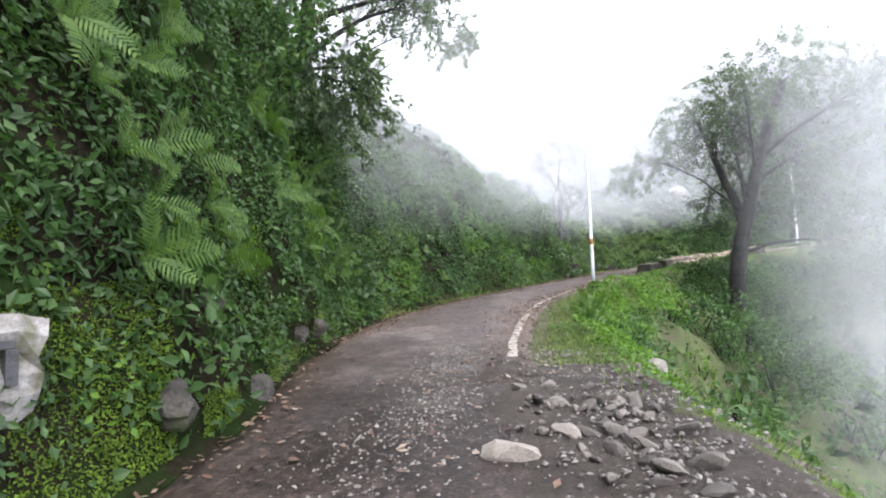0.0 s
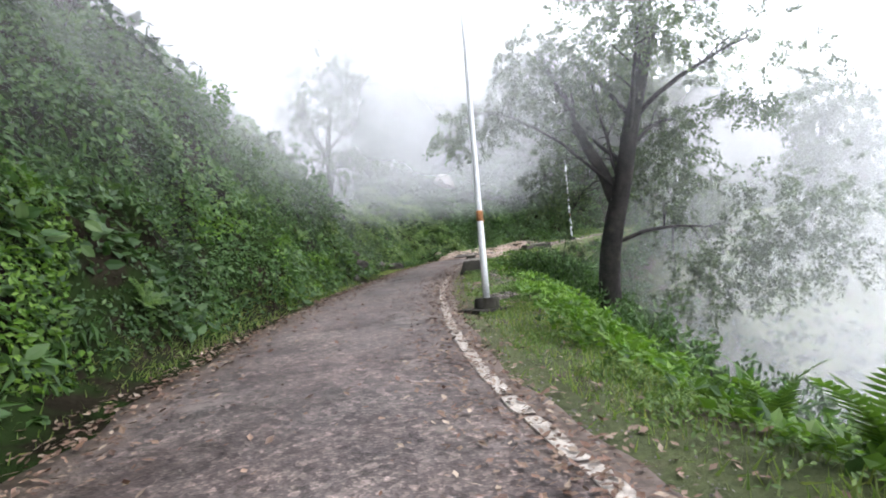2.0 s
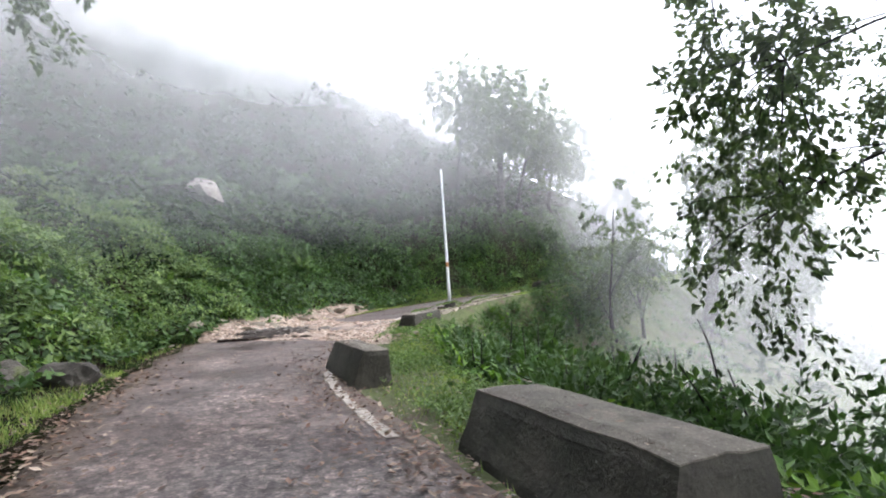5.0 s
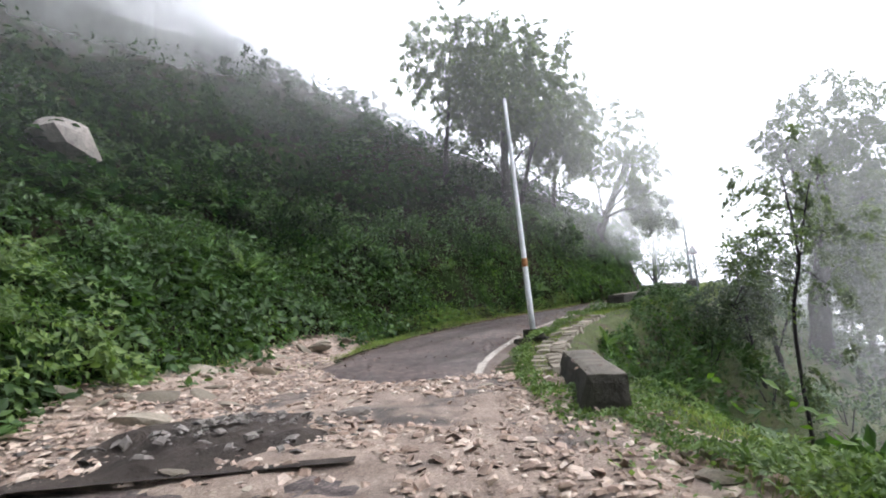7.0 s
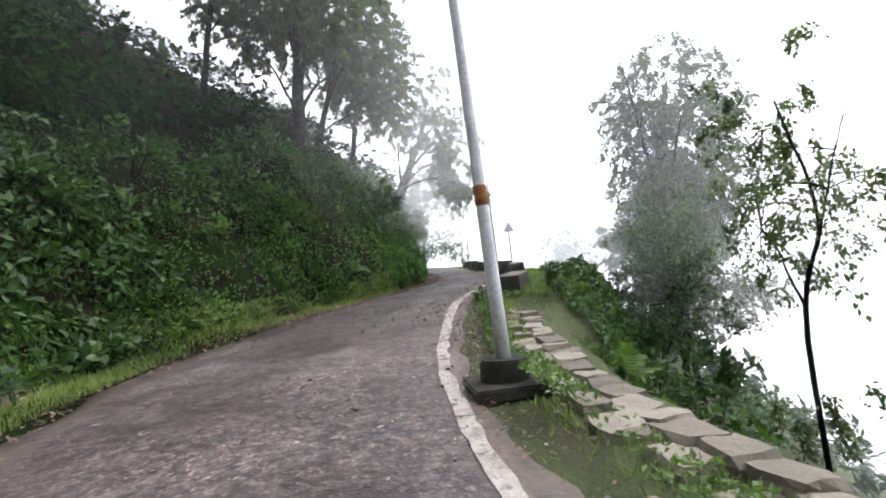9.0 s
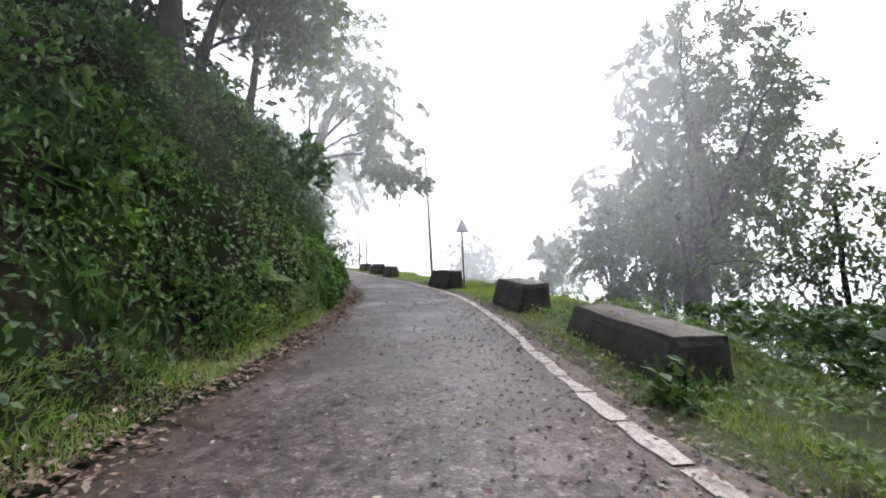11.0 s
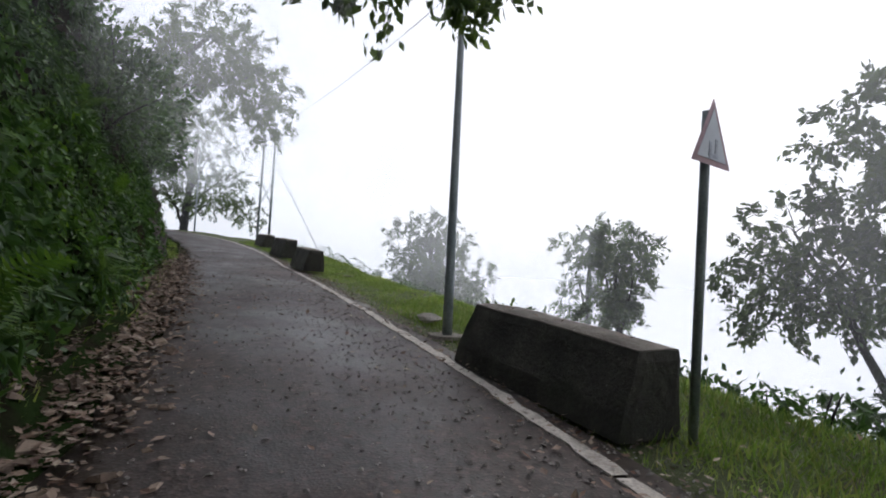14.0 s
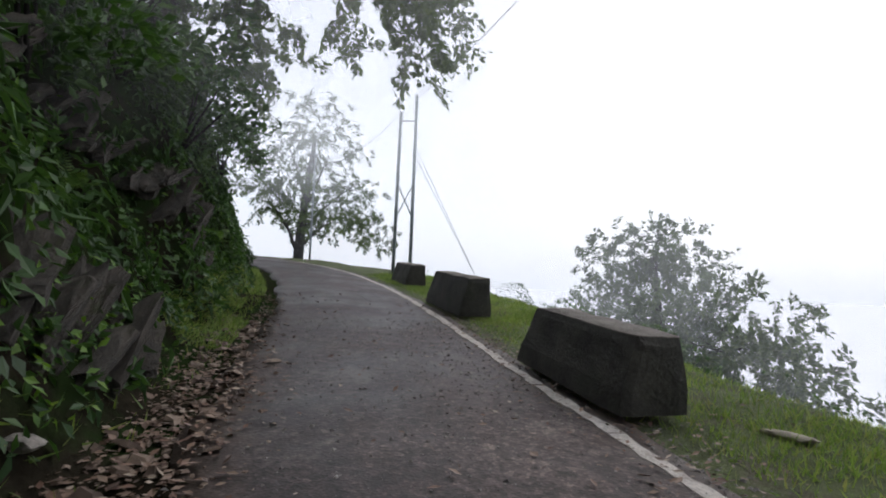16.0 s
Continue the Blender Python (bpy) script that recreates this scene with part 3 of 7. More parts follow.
soil = np.maximum(np.clip((off + 0.35) / 0.6, 0, 1), np.clip((-off - WIDTH[:, None] + 0.75) / 0.75, 0, 1))
road = mesh_part("road", full.reshape(-1, 3), grid_faces(nr_, mr_ + 2)[:, ::-1], M_ASPHALT)
soil_at = road.data.attributes.new("soil_share", "FLOAT", "POINT")
soil_at.data.foreach_set("value", soil.ravel().astype(np.float32))
# colour multiplied darker by station on the upper stretch, mud on the lowest
darken = table([(-12, .9), (4, .9), (11, .1), (58, 0), (67, .55), (76, .97), (87, .95), (93, .78), (136, .7)], STAT)[:, None] + np.zeros(full.shape[:2])
road.data.attributes.new("dark_share", "FLOAT", "POINT").data.foreach_set("value", np.clip(darken + fractal(full, 0.5, 61, 2) * 0.25, 0, 1).ravel().astype(np.float32))
tagged(road, "narrow damp grey-brown asphalt mountain road with worn patches", "road", kind="structure")


def road_z(s, u):
    """Height of the road's surface at station s, u metres to the right of the line."""
    p, r = on_line(s)
    w = np.interp(s, STAT, WIDTH)
    k = np.clip((0.28 - u) / (w + 0.28), 0, 1)
    return p[..., 2] + 0.05 * (1 - (2 * k - 1) ** 2) + 0.012


# ---------------------------------------------------------------- painted edge line, in worn lengths
def edge_line():
    r = np.random.default_rng(3)
    gone = [(-12, 3.2), (4.6, 7.3), (33.5, 36.2), (42.5, 50.0)]
    s = 2.4
    parent = thing("edge_line", (0, 0, 0), "worn white painted line along the road's valley edge", "road marking", kind="structure")
    runs = []
    while s < 128:
        ln = r.uniform(0.5, 1.4)
        if 50 < s < 60 or 75 < s:
            ln = r.uniform(1.2, 3.0)
        if not any(a < s < b for a, b in gone):
            runs.append((s, s + ln))
        s += ln + r.uniform(0.015, 0.09)
    for a, b in runs:
        n = max(3, int((b - a) / 0.12))
        ss = np.linspace(a, b, n)
        p, rt = on_line(ss)
        h, wear = (0.075, 1.0) if a < 60 else (0.08, 1.6)
        l_ = -h + fractal(p, 5, 40, 2) * 0.035 * wear
        r_ = h + fractal(p, 5, 41, 2) * 0.04 * wear
        vs = []
        for off in (l_, r_):
            x = p + rt * off[:, None]
            x[:, 2] = road_z(ss, off) + 0.012
            vs.append(x)
        low = [v.copy() for v in vs]
        for v in low:
            v[:, 2] -= 0.02
        g = np.stack([low[0], vs[0], vs[1], low[1]], 1)
        mesh_part("dash", g.reshape(-1, 3), grid_faces(n, 4)[:, ::-1], M_LINE, parent, smooth=False)


edge_line()


# ---------------------------------------------------------------- parapet blocks
def parapet_mesh(length, width, height, seed, taper=0.1, end_slope=0.07):
    """A cast block with battered faces, chipped rounded edges; the darker body and the paler top."""
    bm = bmesh.new()
    bmesh.ops.create_cube(bm, size=1.0)
    bmesh.ops.subdivide_edges(bm, edges=bm.edges[:], cuts=5, use_grid_fill=True)
    for v in bm.verts:
        k = v.co.z + 0.5
        x = v.co.x * (length - 2 * end_slope * k)
        y = v.co.y * width - (0.22 * k * (v.co.y + 0.5)) + 0.04 * k * (0.5 - v.co.y)
        z = k * height
        # rounded edges
        ex, ey, ez = abs(v.co.x) > 0.49, abs(v.co.y) > 0.49, v.co.z > 0.49
        if ex + ey + ez >= 2:
            x *= 1 - 0.03 * ex * 0.6
            y *= 1 - 0.05 * ey
            z -= 0.025 * ez
        q = Vector((x * 2.1 + seed * 7.3, y * 2.1, z * 2.1))
        d = noise.noise_vector(q) * 0.03 + noise.noise_vector(q * 4) * 0.012
        v.co = (x + d.x, y + d.y, z - (0.12 if k < 0.01 else 0) + d.z * (k > 0.2))
    return bm


def parapet(at, heading, length, width, height, seed, label="weathered dark concrete parapet block on the grass verge"):
    ob = thing("parapet_block", at, label, "parapet block", "parapet blocks along the road", turn=heading)
    bm = parapet_mesh(length, width, height, seed)
    bm.normal_update()
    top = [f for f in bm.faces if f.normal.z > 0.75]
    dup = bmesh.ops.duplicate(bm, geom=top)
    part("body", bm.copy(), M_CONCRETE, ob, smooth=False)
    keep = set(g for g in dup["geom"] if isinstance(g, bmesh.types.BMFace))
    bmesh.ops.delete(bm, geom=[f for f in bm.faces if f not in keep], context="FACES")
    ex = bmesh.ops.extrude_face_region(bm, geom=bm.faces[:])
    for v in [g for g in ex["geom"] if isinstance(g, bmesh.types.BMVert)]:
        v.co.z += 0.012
    part("top", bm, M_CONCRETE_TOP, ob, "pale concrete top")
    return ob


def heading_of(a, b):
    return math.degrees(math.atan2(b[1] - a[1], b[0] - a[0]))


BLOCKS = [  # near end, far end (middle of the base), base height, width, height
    ((11.9, 28.95), (13.45, 30.95), 2.0, 0.95, 0.58),
    ((15.15, 33.7), (16.4, 35.4), 2.36, 0.66, 0.58),
    ((22.3, 37.82), (25.15, 38.48), 2.92, 0.7, 0.62),
    ((35.6, 38.1), (39.0, 36.85), 4.4, 0.85, 0.64),
    ((41.65, 36.2), (44.65, 35.35), 4.93, 0.82, 0.66),
    ((51.2, 34.1), (53.95, 33.95), 5.58, 0.75, 0.62),
    ((65.85, 32.55), (68.3, 32.37), 6.46, 0.75, 0.62),
    ((72.3, 31.75), (75.4, 31.6), 6.88, 0.75, 0.73),
    ((79.3, 31.2), (81.6, 31.2), 7.4, 0.8, 0.6),
]
for k, (a, b, z, wd, ht) in enumerate(BLOCKS):
    ln = math.hypot(b[0] - a[0], b[1] - a[1])
    blk = parapet(((a[0] + b[0]) / 2, (a[1] + b[1]) / 2, z), 0, ln, wd, ht, k)
    blk.matrix_basis = pose((a[0] + b[0]) / 2, (a[1] + b[1]) / 2, z, 0, -3.2, heading_of(a, b))


# ---------------------------------------------------------------- lamp posts and poles
def lamp_post(at, height, lean, radius, mat, label, footing="slab", rust=True, name="lamp_post", category="pole"):
    ob = thing(name, at, label, category, "roadside poles")
    base = 0.25 if footing == "slab" else 0.02
    pts = np.array([(lean[0] * k, lean[1] * k, base + (height - base) * k) for k in np.linspace(0, 1, 9)])
    v, f = tube(pts, np.linspace(radius, radius * 0.55, 9), 12)
    shaft = mesh_part("shaft", v, f, mat, ob)
    if rust:
        k0 = 0.26
        pr = np.array([(lean[0] * k, lean[1] * k, base + (height - base) * k) for k in (k0, k0 + 0.012, k0 + 0.03, k0 + 0.035)])
        rr = radius * (1 - 0.45 * k0)
        v, f = tube(pr, [rr + 0.004, rr + 0.006, rr + 0.006, rr + 0.003], 12)
        mesh_part("joint_band", v, f, M_RUST, ob, "rusty joint band")
        bm = bmesh.new()
        bmesh.ops.create_cone(bm, cap_ends=True, segments=10, radius1=0.03, radius2=0.026, depth=0.05, matrix=pose(lean[0] * k0 + rr, lean[1] * k0, base + height * k0 - .06, 0, 90, 0))
        part("cable_entry", bm, M_RUST, ob)
    if footing == "slab":
        bm = bmesh.new()
        bmesh.ops.create_cube(bm, size=1, matrix=Matrix.Translation((0, 0, 0.03)) @ Matrix.Diagonal((0.95, 0.8, 0.12, 1)))
        bmesh.ops.bevel(bm, geom=bm.edges[:], offset=0.02, segments=2, affect="EDGES")
        part("footing_slab", bm, M_CONCRETE, ob, "cracked concrete slab")
        bm = bmesh.new()
        bmesh.ops.create_cone(bm, cap_ends=True, segments=20, radius1=0.26, radius2=0.25, depth=0.22, matrix=Matrix.Translation((0, 0, 0.19)))
        bmesh.ops.bevel(bm, geom=[e for e in bm.edges if e.calc_face_angle(0) > 1], offset=0.02, segments=2, affect="EDGES")
        part("collar", bm, M_CONCRETE, ob, "round concrete collar")
    else:
        bm = bmesh.new()
        bmesh.ops.create_cone(bm, cap_ends=True, segments=18, radius1=0.31, radius2=0.29, depth=0.05, matrix=Matrix.Translation((0, 0, 0.005)))
        part("footing", bm, M_CONCRETE_TOP, ob, "pale concrete footing")
    bm = bmesh.new()
    bmesh.ops.create_cone(bm, cap_ends=True, segments=10, radius1=radius * 0.6, radius2=radius * 0.3, depth=0.06, matrix=Matrix.Translation((lean[0], lean[1], height + 0.02)))
    part("cap", bm, mat, ob)
    return ob


lamp_post((6.32, 20.3, 1.25), 6.5, (0.2, 0.25), 0.075, M_POLE, "white tapered steel pole in a round concrete collar on a slab")
lamp_post((28.9, 39.8, 3.68), 6.4, (0.15, 0.15), 0.075, M_POLE, "white tapered steel pole on a concrete footing beside the edge line")
lamp_post((55.33, 33.57, 5.62), 6.6, (0.07, 0.06), 0.08, M_POLE_GREY, "grey-green steel pole on a round pale footing in grass", "disc", False)


def twin_pole(at, height, gap, turn):
    ob = thing("twin_pole", at, "pair of tall thin steel poles joined by a crossed brace", "utility pole", "roadside poles", turn=turn)
    for k in (-1, 1):
        v, f = tube([(k * gap / 2, 0, -0.3), (k * gap / 2 * 0.95, 0, height / 2), (k * gap / 2 * 0.9, 0, height - (0.8 if k > 0 else 0))], [0.085, 0.075, 0.065], 10)
        mesh_part("pole", v, f, M_POLE_GREY, ob)
    for a, b in (((-gap / 2, 0, 2.6), (gap / 2, 0, 4.2)), ((gap / 2, 0, 2.6), (-gap / 2, 0, 4.2)), ((-gap / 2, 0, height - 1.2), (gap / 2, 0, height - 1.2))):
        v, f = tube([a, b], [0.03, 0.03], 6)
        mesh_part("brace", v, f, M_POLE_GREY, ob)
    return ob


twin_pole((84.0, 30.6, 7.5), 8.2, 0.75, 70)


# ---------------------------------------------------------------- warning sign
def warning_sign(at, turn):
    ob = thing("warning_sign", at, "triangular road warning sign with red border on a dark post", "road sign", turn=turn)
    v, f = tube([(0, 0, -0.3), (0, 0, 2.1), (0, 0, 2.55)], [0.04, 0.04, 0.04], 10)
    mesh_part("post", v, f, M_POLE_GREY, ob)

    def tri(side, y, depth):
        h = side * math.sqrt(3) / 2
        bm = bmesh.new()
        vs = [bm.verts.new((x, y, z)) for x, z in ((-side / 2, -h / 3), (side / 2, -h / 3), (0, 2 * h / 3))]
        fc = bm.faces.new(vs)
        ex = bmesh.ops.extrude_face_region(bm, geom=[fc])
        for w in [g for g in ex["geom"] if isinstance(g, bmesh.types.BMVert)]:
            w.co.y += depth
        bmesh.ops.recalc_face_normals(bm, faces=bm.faces[:])
        bmesh.ops.translate(bm, verts=bm.verts[:], vec=(0, 0, 2.27))
        return bm

    plate = part("plate", tri(0.66, -0.05, -0.006), M_RED, ob, "red bordered triangular plate")
    part("face", tri(0.5, -0.058, -0.004), M_SIGN, plate, "white sign face")
    for dx, dz, w, h in ((-0.05, 2.2, 0.04, 0.14), (0.05, 2.24, 0.04, 0.12), (0, 2.16, 0.16, 0.03)):
        bm = bmesh.new()
        bmesh.ops.create_cube(bm, size=1, matrix=Matrix.Translation((dx, -0.066, dz)) @ Matrix.Diagonal((w, 0.004, h, 1)))
        part("symbol", bm, M_FADED, plate)
    for z in (2.2, 2.42):
        bm = bmesh.new()
        bmesh.ops.create_cube(bm, size=1, matrix=Matrix.Translation((0, -0.045, z)) @ Matrix.Diagonal((0.14, 0.02, 0.03, 1)))
        part("bracket", bm, M_POLE_GREY, ob)
    return ob


warning_sign((51.1, 33.74, 5.6), -84)


# ---------------------------------------------------------------- trees
def ground_z_at(x, y):
    """Height of the hill or valley slope under a point."""
    best = None
    for grid in (BANK, VALLEY):
        d = (grid[..., 0] - x) ** 2 + (grid[..., 1] - y) ** 2
        k = np.unravel_index(d.argmin(), d.shape)
        if best is None or d[k] < best[0]:
            best = (d[k], grid[k][2])
    return best[1]


def bent(a, b, sag, n, seed, wig=0.06):
    """A limb's line from a to b, bowed and crooked."""
    r = np.random.default_rng(seed)
    a, b = np.array(a, float), np.array(b, float)
    k = np.linspace(0, 1, n)[:, None]
    ln = np.linalg.norm(b - a)
    p = a + (b - a) * k
    p[:, 2] += sag * 4 * (k * (1 - k))[:, 0] * ln
    w = np.cumsum(r.normal(0, wig * ln / n, (n, 3)), 0)
    w -= w[-1] * k
    return p + w * (1 - (2 * k - 1) ** 8)


def tree(name, label, trunk, r0, limbs, clusters, leaf_n, leaf_size, seed, r1=None, leaf_mat=None, shape=LEAF_PLAIN, droop=0.35, thin=0.3):
    """trunk: points from the root up. limbs: (start point on the trunk by fraction, end, thickness, sag).
    clusters: (centre, (rx, ry, rz), share of the leaves)."""
    r = np.random.default_rng(seed)
    trunk = [list(q) for q in trunk]
    trunk[0][2] = ground_z_at(*trunk[0][:2]) - 0.15
    base = np.array(trunk[0], float)
    ob = thing(name, base, label, "tree", "trees along the road")
    tl = smooth_line(trunk, 22) - base
    tl[1:] += np.cumsum(r.normal(0, 0.012, (21, 3)), 0)
    rad = np.linspace(r0, r1 or r0 * 0.35, 22)
    rad[:3] *= [1.3, 1.12, 1.03]
    tl[0, 2] -= 0.4
    v, f = tube(tl, rad, 12)
    v = v + (fractal(v, 2.5, seed, 2) * r0 * 0.18)[:, None] * np.array([1, 1, 0.0])
    mesh_part("trunk", v, f, leaf_bark, ob)
    ends = []
    for i, (frac, end, th, sag) in enumerate(limbs):
        st_ = tl[int(frac * 21)]
        lp = bent(st_, np.array(end, float) - base, sag, 12, seed * 31 + i)
        pieces = [tube(lp, np.linspace(th, th * 0.3, 12), 8)]
        for k in range(3):
            j = r.integers(4, 11)
            e = lp[j] + r.normal(0, 0.55, 3) + (lp[-1] - lp[0]) * 0.22
            pieces.append(tube(bent(lp[j], e, 0.05, 6, seed + i * 7 + k), np.linspace(th * 0.35, th * 0.1, 6), 5))
        v, f = merge(pieces)
        mesh_part("limb", v, f, leaf_bark, ob)
        ends.append(lp)
    # crown: sprays of leaves on fine twigs inside each cluster
    lpos, lal, twigs = [], [], []
    for c, rr, share in clusters:
        c = np.array(c, float) - base
        rr = np.array(rr, float)
        n = int(leaf_n * share * 0.63)
        sprays = max(6, n // 34)
        d = r.normal(0, 1, (sprays, 3))
        d /= np.linalg.norm(d, axis=1)[:, None]
        cen = c + d * rr * (r.random(sprays)[:, None] ** 0.45)
        cen += fractal(cen + base, 0.9, seed + 5, 2)[:, None] * 0.5 * d
        keep = vnoise(cen + base, 0.75, seed + 9) > thin
        cen, d = cen[keep], d[keep]
        per = max(4, n // max(1, len(cen)))
        for q, dd in zip(cen, d):
            ax = dd * 0.7 + r.normal(0, 0.5, 3) + np.array([0, 0, -droop])
            ax /= np.linalg.norm(ax)
            ln = r.uniform(0.35, 0.9)
            k = r.random(per)[:, None]
            p = q + ax * ln * (k - 0.3) + np.array([0, 0, -droop * 0.5]) * ln * k * k + r.normal(0, 0.07, (per, 3))
            lpos.append(p)
            lal.append(ax + r.normal(0, 0.75, (per, 3)) + np.array([0, 0, -droop]))
            if r.random() < 0.35:
                allp = np.concatenate([e[4:] for e in ends]) if ends else tl[12:]
                near = allp[((allp - q) ** 2).sum(1).argmin()]
                if np.linalg.norm(near - q) < 1.5:
                    twigs.append(tube(bent(near, q + ax * ln * 0.5, 0.06, 5, len(twigs)), np.linspace(0.018, 0.005, 5), 3, False))
    p, al = np.concatenate(lpos), np.concatenate(lal)
    al /= np.linalg.norm(al, axis=1)[:, None]
    nn = r.normal(0, 0.7, p.shape) + np.array([0, 0, 1.0])
    ac = np.cross(nn, al)
    ac /= np.linalg.norm(ac, axis=1)[:, None] + 1e-9
    up = np.cross(al, ac)
    sz = leaf_size * 1.17 * r.uniform(0.6, 1.35, len(p))
    v, f = scatter(shape, p, al, ac, up, sz)
    mesh_part("crown", v, f, leaf_mat or M_TREE_LEAF, ob, "open crown of small drooping leaves", smooth=False)["kind"] = "stuff"
    if twigs:
        v, f = merge(twigs)
        mesh_part("twig", v, f, leaf_bark, ob)["kind"] = "stuff"
    return ob


leaf_bark = M_BARK

tree("tree", "tall dark-barked forked tree leaning over the valley", [(14.3, 24.2, -0.4), (14.45, 23.95, 2.2), (14.95, 23.55, 4.6), (15.7, 23.3, 7.4), (16.8, 23.1, 10.6)], 0.4,
     [(.46, (14.2, 26.2, 10.2), .25, .0), (.5, (15.3, 24.9, 9.0), .09, 0), (.3, (18.2, 22.6, 3.0), .09, .06), (.72, (19.4, 21.2, 9.6), .12, .05),
      (.7, (14.0, 21.6, 9.6), .1, .05), (.75, (16.4, 26.8, 10.5), .1, .05), (.62, (19.9, 24.1, 7.4), .09, .1), (.58, (16.8, 28.6, 8.0), .09, .1), (.52, (11.6, 27.2, 8.0), .07, .12),
      (.55, (17.2, 28.0, 4.6), .035, .1), (.6, (15.6, 28.0, 6.0), .035, .1)],
     [((13.7, 25.9, 9.6), (2.1, 2.1, 1.5), .12), ((11.2, 27.5, 7.2), (1.5, 1.2, .8), .05), ((13.4, 28.1, 8.2), (1.5, 1.3, .9), .05), ((17.3, 28.4, 4.4), (1.0, .9, 2.0), .05), ((16.8, 28.3, 7.0), (1.1, 1.0, 1.1), .04), ((15.5, 28.2, 5.6), (.8, .8, 1.5), .025),
      ((19.0, 26.5, 6.0), (1.2, 1.1, 1.9), .05), ((20.0, 25.3, 4.2), (1.2, 1.1, 2.3), .05),
      ((17.2, 23.2, 11.0), (3.2, 3.0, 1.9), .15), ((20.0, 21.1, 8.6), (2.0, 2.2, 2.2), .09), ((14.6, 23.9, 10.6), (1.8, 1.8, 1.4), .05), ((15.6, 25.1, 8.4), (2.2, 2.2, 1.4), .08), ((17.6, 24.1, 6.6), (1.6, 1.6, 1.7), .06),
      ((19.3, 21.1, 2.4), (1.9, 1.8, 2.7), .13), ((17.5, 22.4, 1.0), (1.9, 1.7, 1.5), .07), ((21.0, 19.7, 2.8), (2.1, 2.0, 2.8), .09), ((13.6, 21.3, 9.2), (2.0, 1.8, 1.4), .05), ((20.0, 24.7, 6.2), (1.8, 1.8, 2.0), .07)], 64000, 0.115, 11, r1=0.22, leaf_mat=M_DARK_LEAF, thin=0.22)

# thick-leaved trees on the valley side past the bend
tree("tree", "large dense evergreen tree standing on the valley slope", [(43.1, 30.2, 1.6), (43.2, 29.8, 4.4), (43.5, 29.2, 6.8), (43.8, 28.4, 11.0)], 0.46,
     [(.45, (46.4, 27.4, 8.8), .17, .05), (.5, (41.2, 29.6, 9.4), .14, .05), (.6, (44.6, 25.4, 10.2), .12, .05), (.7, (42.6, 30.4, 11.8), .1, .05), (.4, (45.0, 27.0, 6.4), .1, .05)],
     [((43.7, 28.2, 11.0), (2.9, 2.9, 3.4), .44), ((41.9, 28.8, 8.0), (2.2, 2.0, 1.8), .15), ((46.2, 26.8, 8.2), (2.4, 2.2, 2.1), .2), ((44.6, 27.6, 6.0), (2.2, 1.9, 1.3), .1), ((43.4, 27.0, 3.4), (2.2, 2.0, 1.2), .11)], 62000, 0.15, 12, r1=0.2, leaf_mat=M_DARK_LEAF, thin=0.17)
tree("tree", "dense bushy evergreen tree on the valley slope", [(52.2, 25.2, 1.0), (52.3, 25.2, 4.6), (52.5, 25.0, 9.8)], 0.24,
     [(.4, (50.4, 25.6, 7.4), .1, .05), (.5, (54.6, 24.6, 8.0), .1, .05), (.6, (52.0, 23.6, 9.4), .08, .05)],
     [((52.4, 25.0, 9.2), (2.2, 2.2, 1.9), .4), ((50.4, 25.6, 6.8), (1.9, 1.8, 1.6), .25), ((54.4, 24.8, 7.0), (1.9, 1.7, 1.7), .2), ((52.4, 25.2, 3.4), (2.4, 2.0, 1.2), .15)], 30000, 0.155, 13, leaf_mat=M_DARK_LEAF, thin=0.3)
tree("tree", "dense bushy evergreen tree on the valley slope", [(49.0, 25.6, 1.2), (49.2, 25.4, 4.0), (49.0, 25.0, 8.6)], 0.26,
     [(.4, (47.4, 25.2, 6.6), .1, .05), (.55, (50.6, 25.6, 7.6), .09, .05)],
     [((49.0, 25.0, 7.8), (2.0, 2.0, 1.7), .4), ((47.4, 25.0, 6.2), (1.7, 1.8, 1.7), .3), ((49.6, 25.6, 4.4), (2.2, 1.8, 1.5), .3)], 29000, 0.155, 14, leaf_mat=M_DARK_LEAF, thin=0.3)
tree("tree", "small slender tree with a bare lower trunk", [(60.4, 23.4, 1.0), (60.5, 23.4, 4.4), (61.0, 23.2, 7.4)], 0.16,
     [(.5, (59.6, 24.0, 6.4), .06, .05), (.6, (62.0, 22.8, 7.2), .06, .05)],
     [((60.8, 23.3, 7.4), (1.5, 1.4, 1.2), .6), ((60.6, 23.6, 5.9), (1.5, 1.3, .8), .4)], 8400, 0.15, 15, leaf_mat=M_DARK_LEAF)
tree("tree", "spreading misty tree far down the valley slope", [(80.0, 19.6, 0.0), (80.2, 19.6, 4.0), (81.0, 19.4, 8.0)], 0.28,
     [(.4, (77.6, 20.4, 6.4), .1, .05), (.5, (83.8, 18.8, 6.6), .1, .05), (.6, (81.4, 19.2, 9.6), .1, .05), (.45, (74.8, 21.6, 5.6), .08, .05)],
     [((82.0, 19.0, 8.8), (3.6, 3.4, 1.9), .24), ((76.6, 20.8, 6.2), (3.6, 3.0, 1.8), .22), ((86.2, 17.8, 6.0), (4.4, 3.4, 2.2), .22), ((80.4, 19.8, 4.2), (5.4, 3.6, 2.0), .2), ((73.0, 22.2, 4.8), (2.8, 2.2, 1.6), .12), ((78.0, 18.6, 2.2), (3.4, 2.4, 1.6), .12)], 46000, 0.17, 16, leaf_mat=M_DARK_LEAF, thin=0.12)
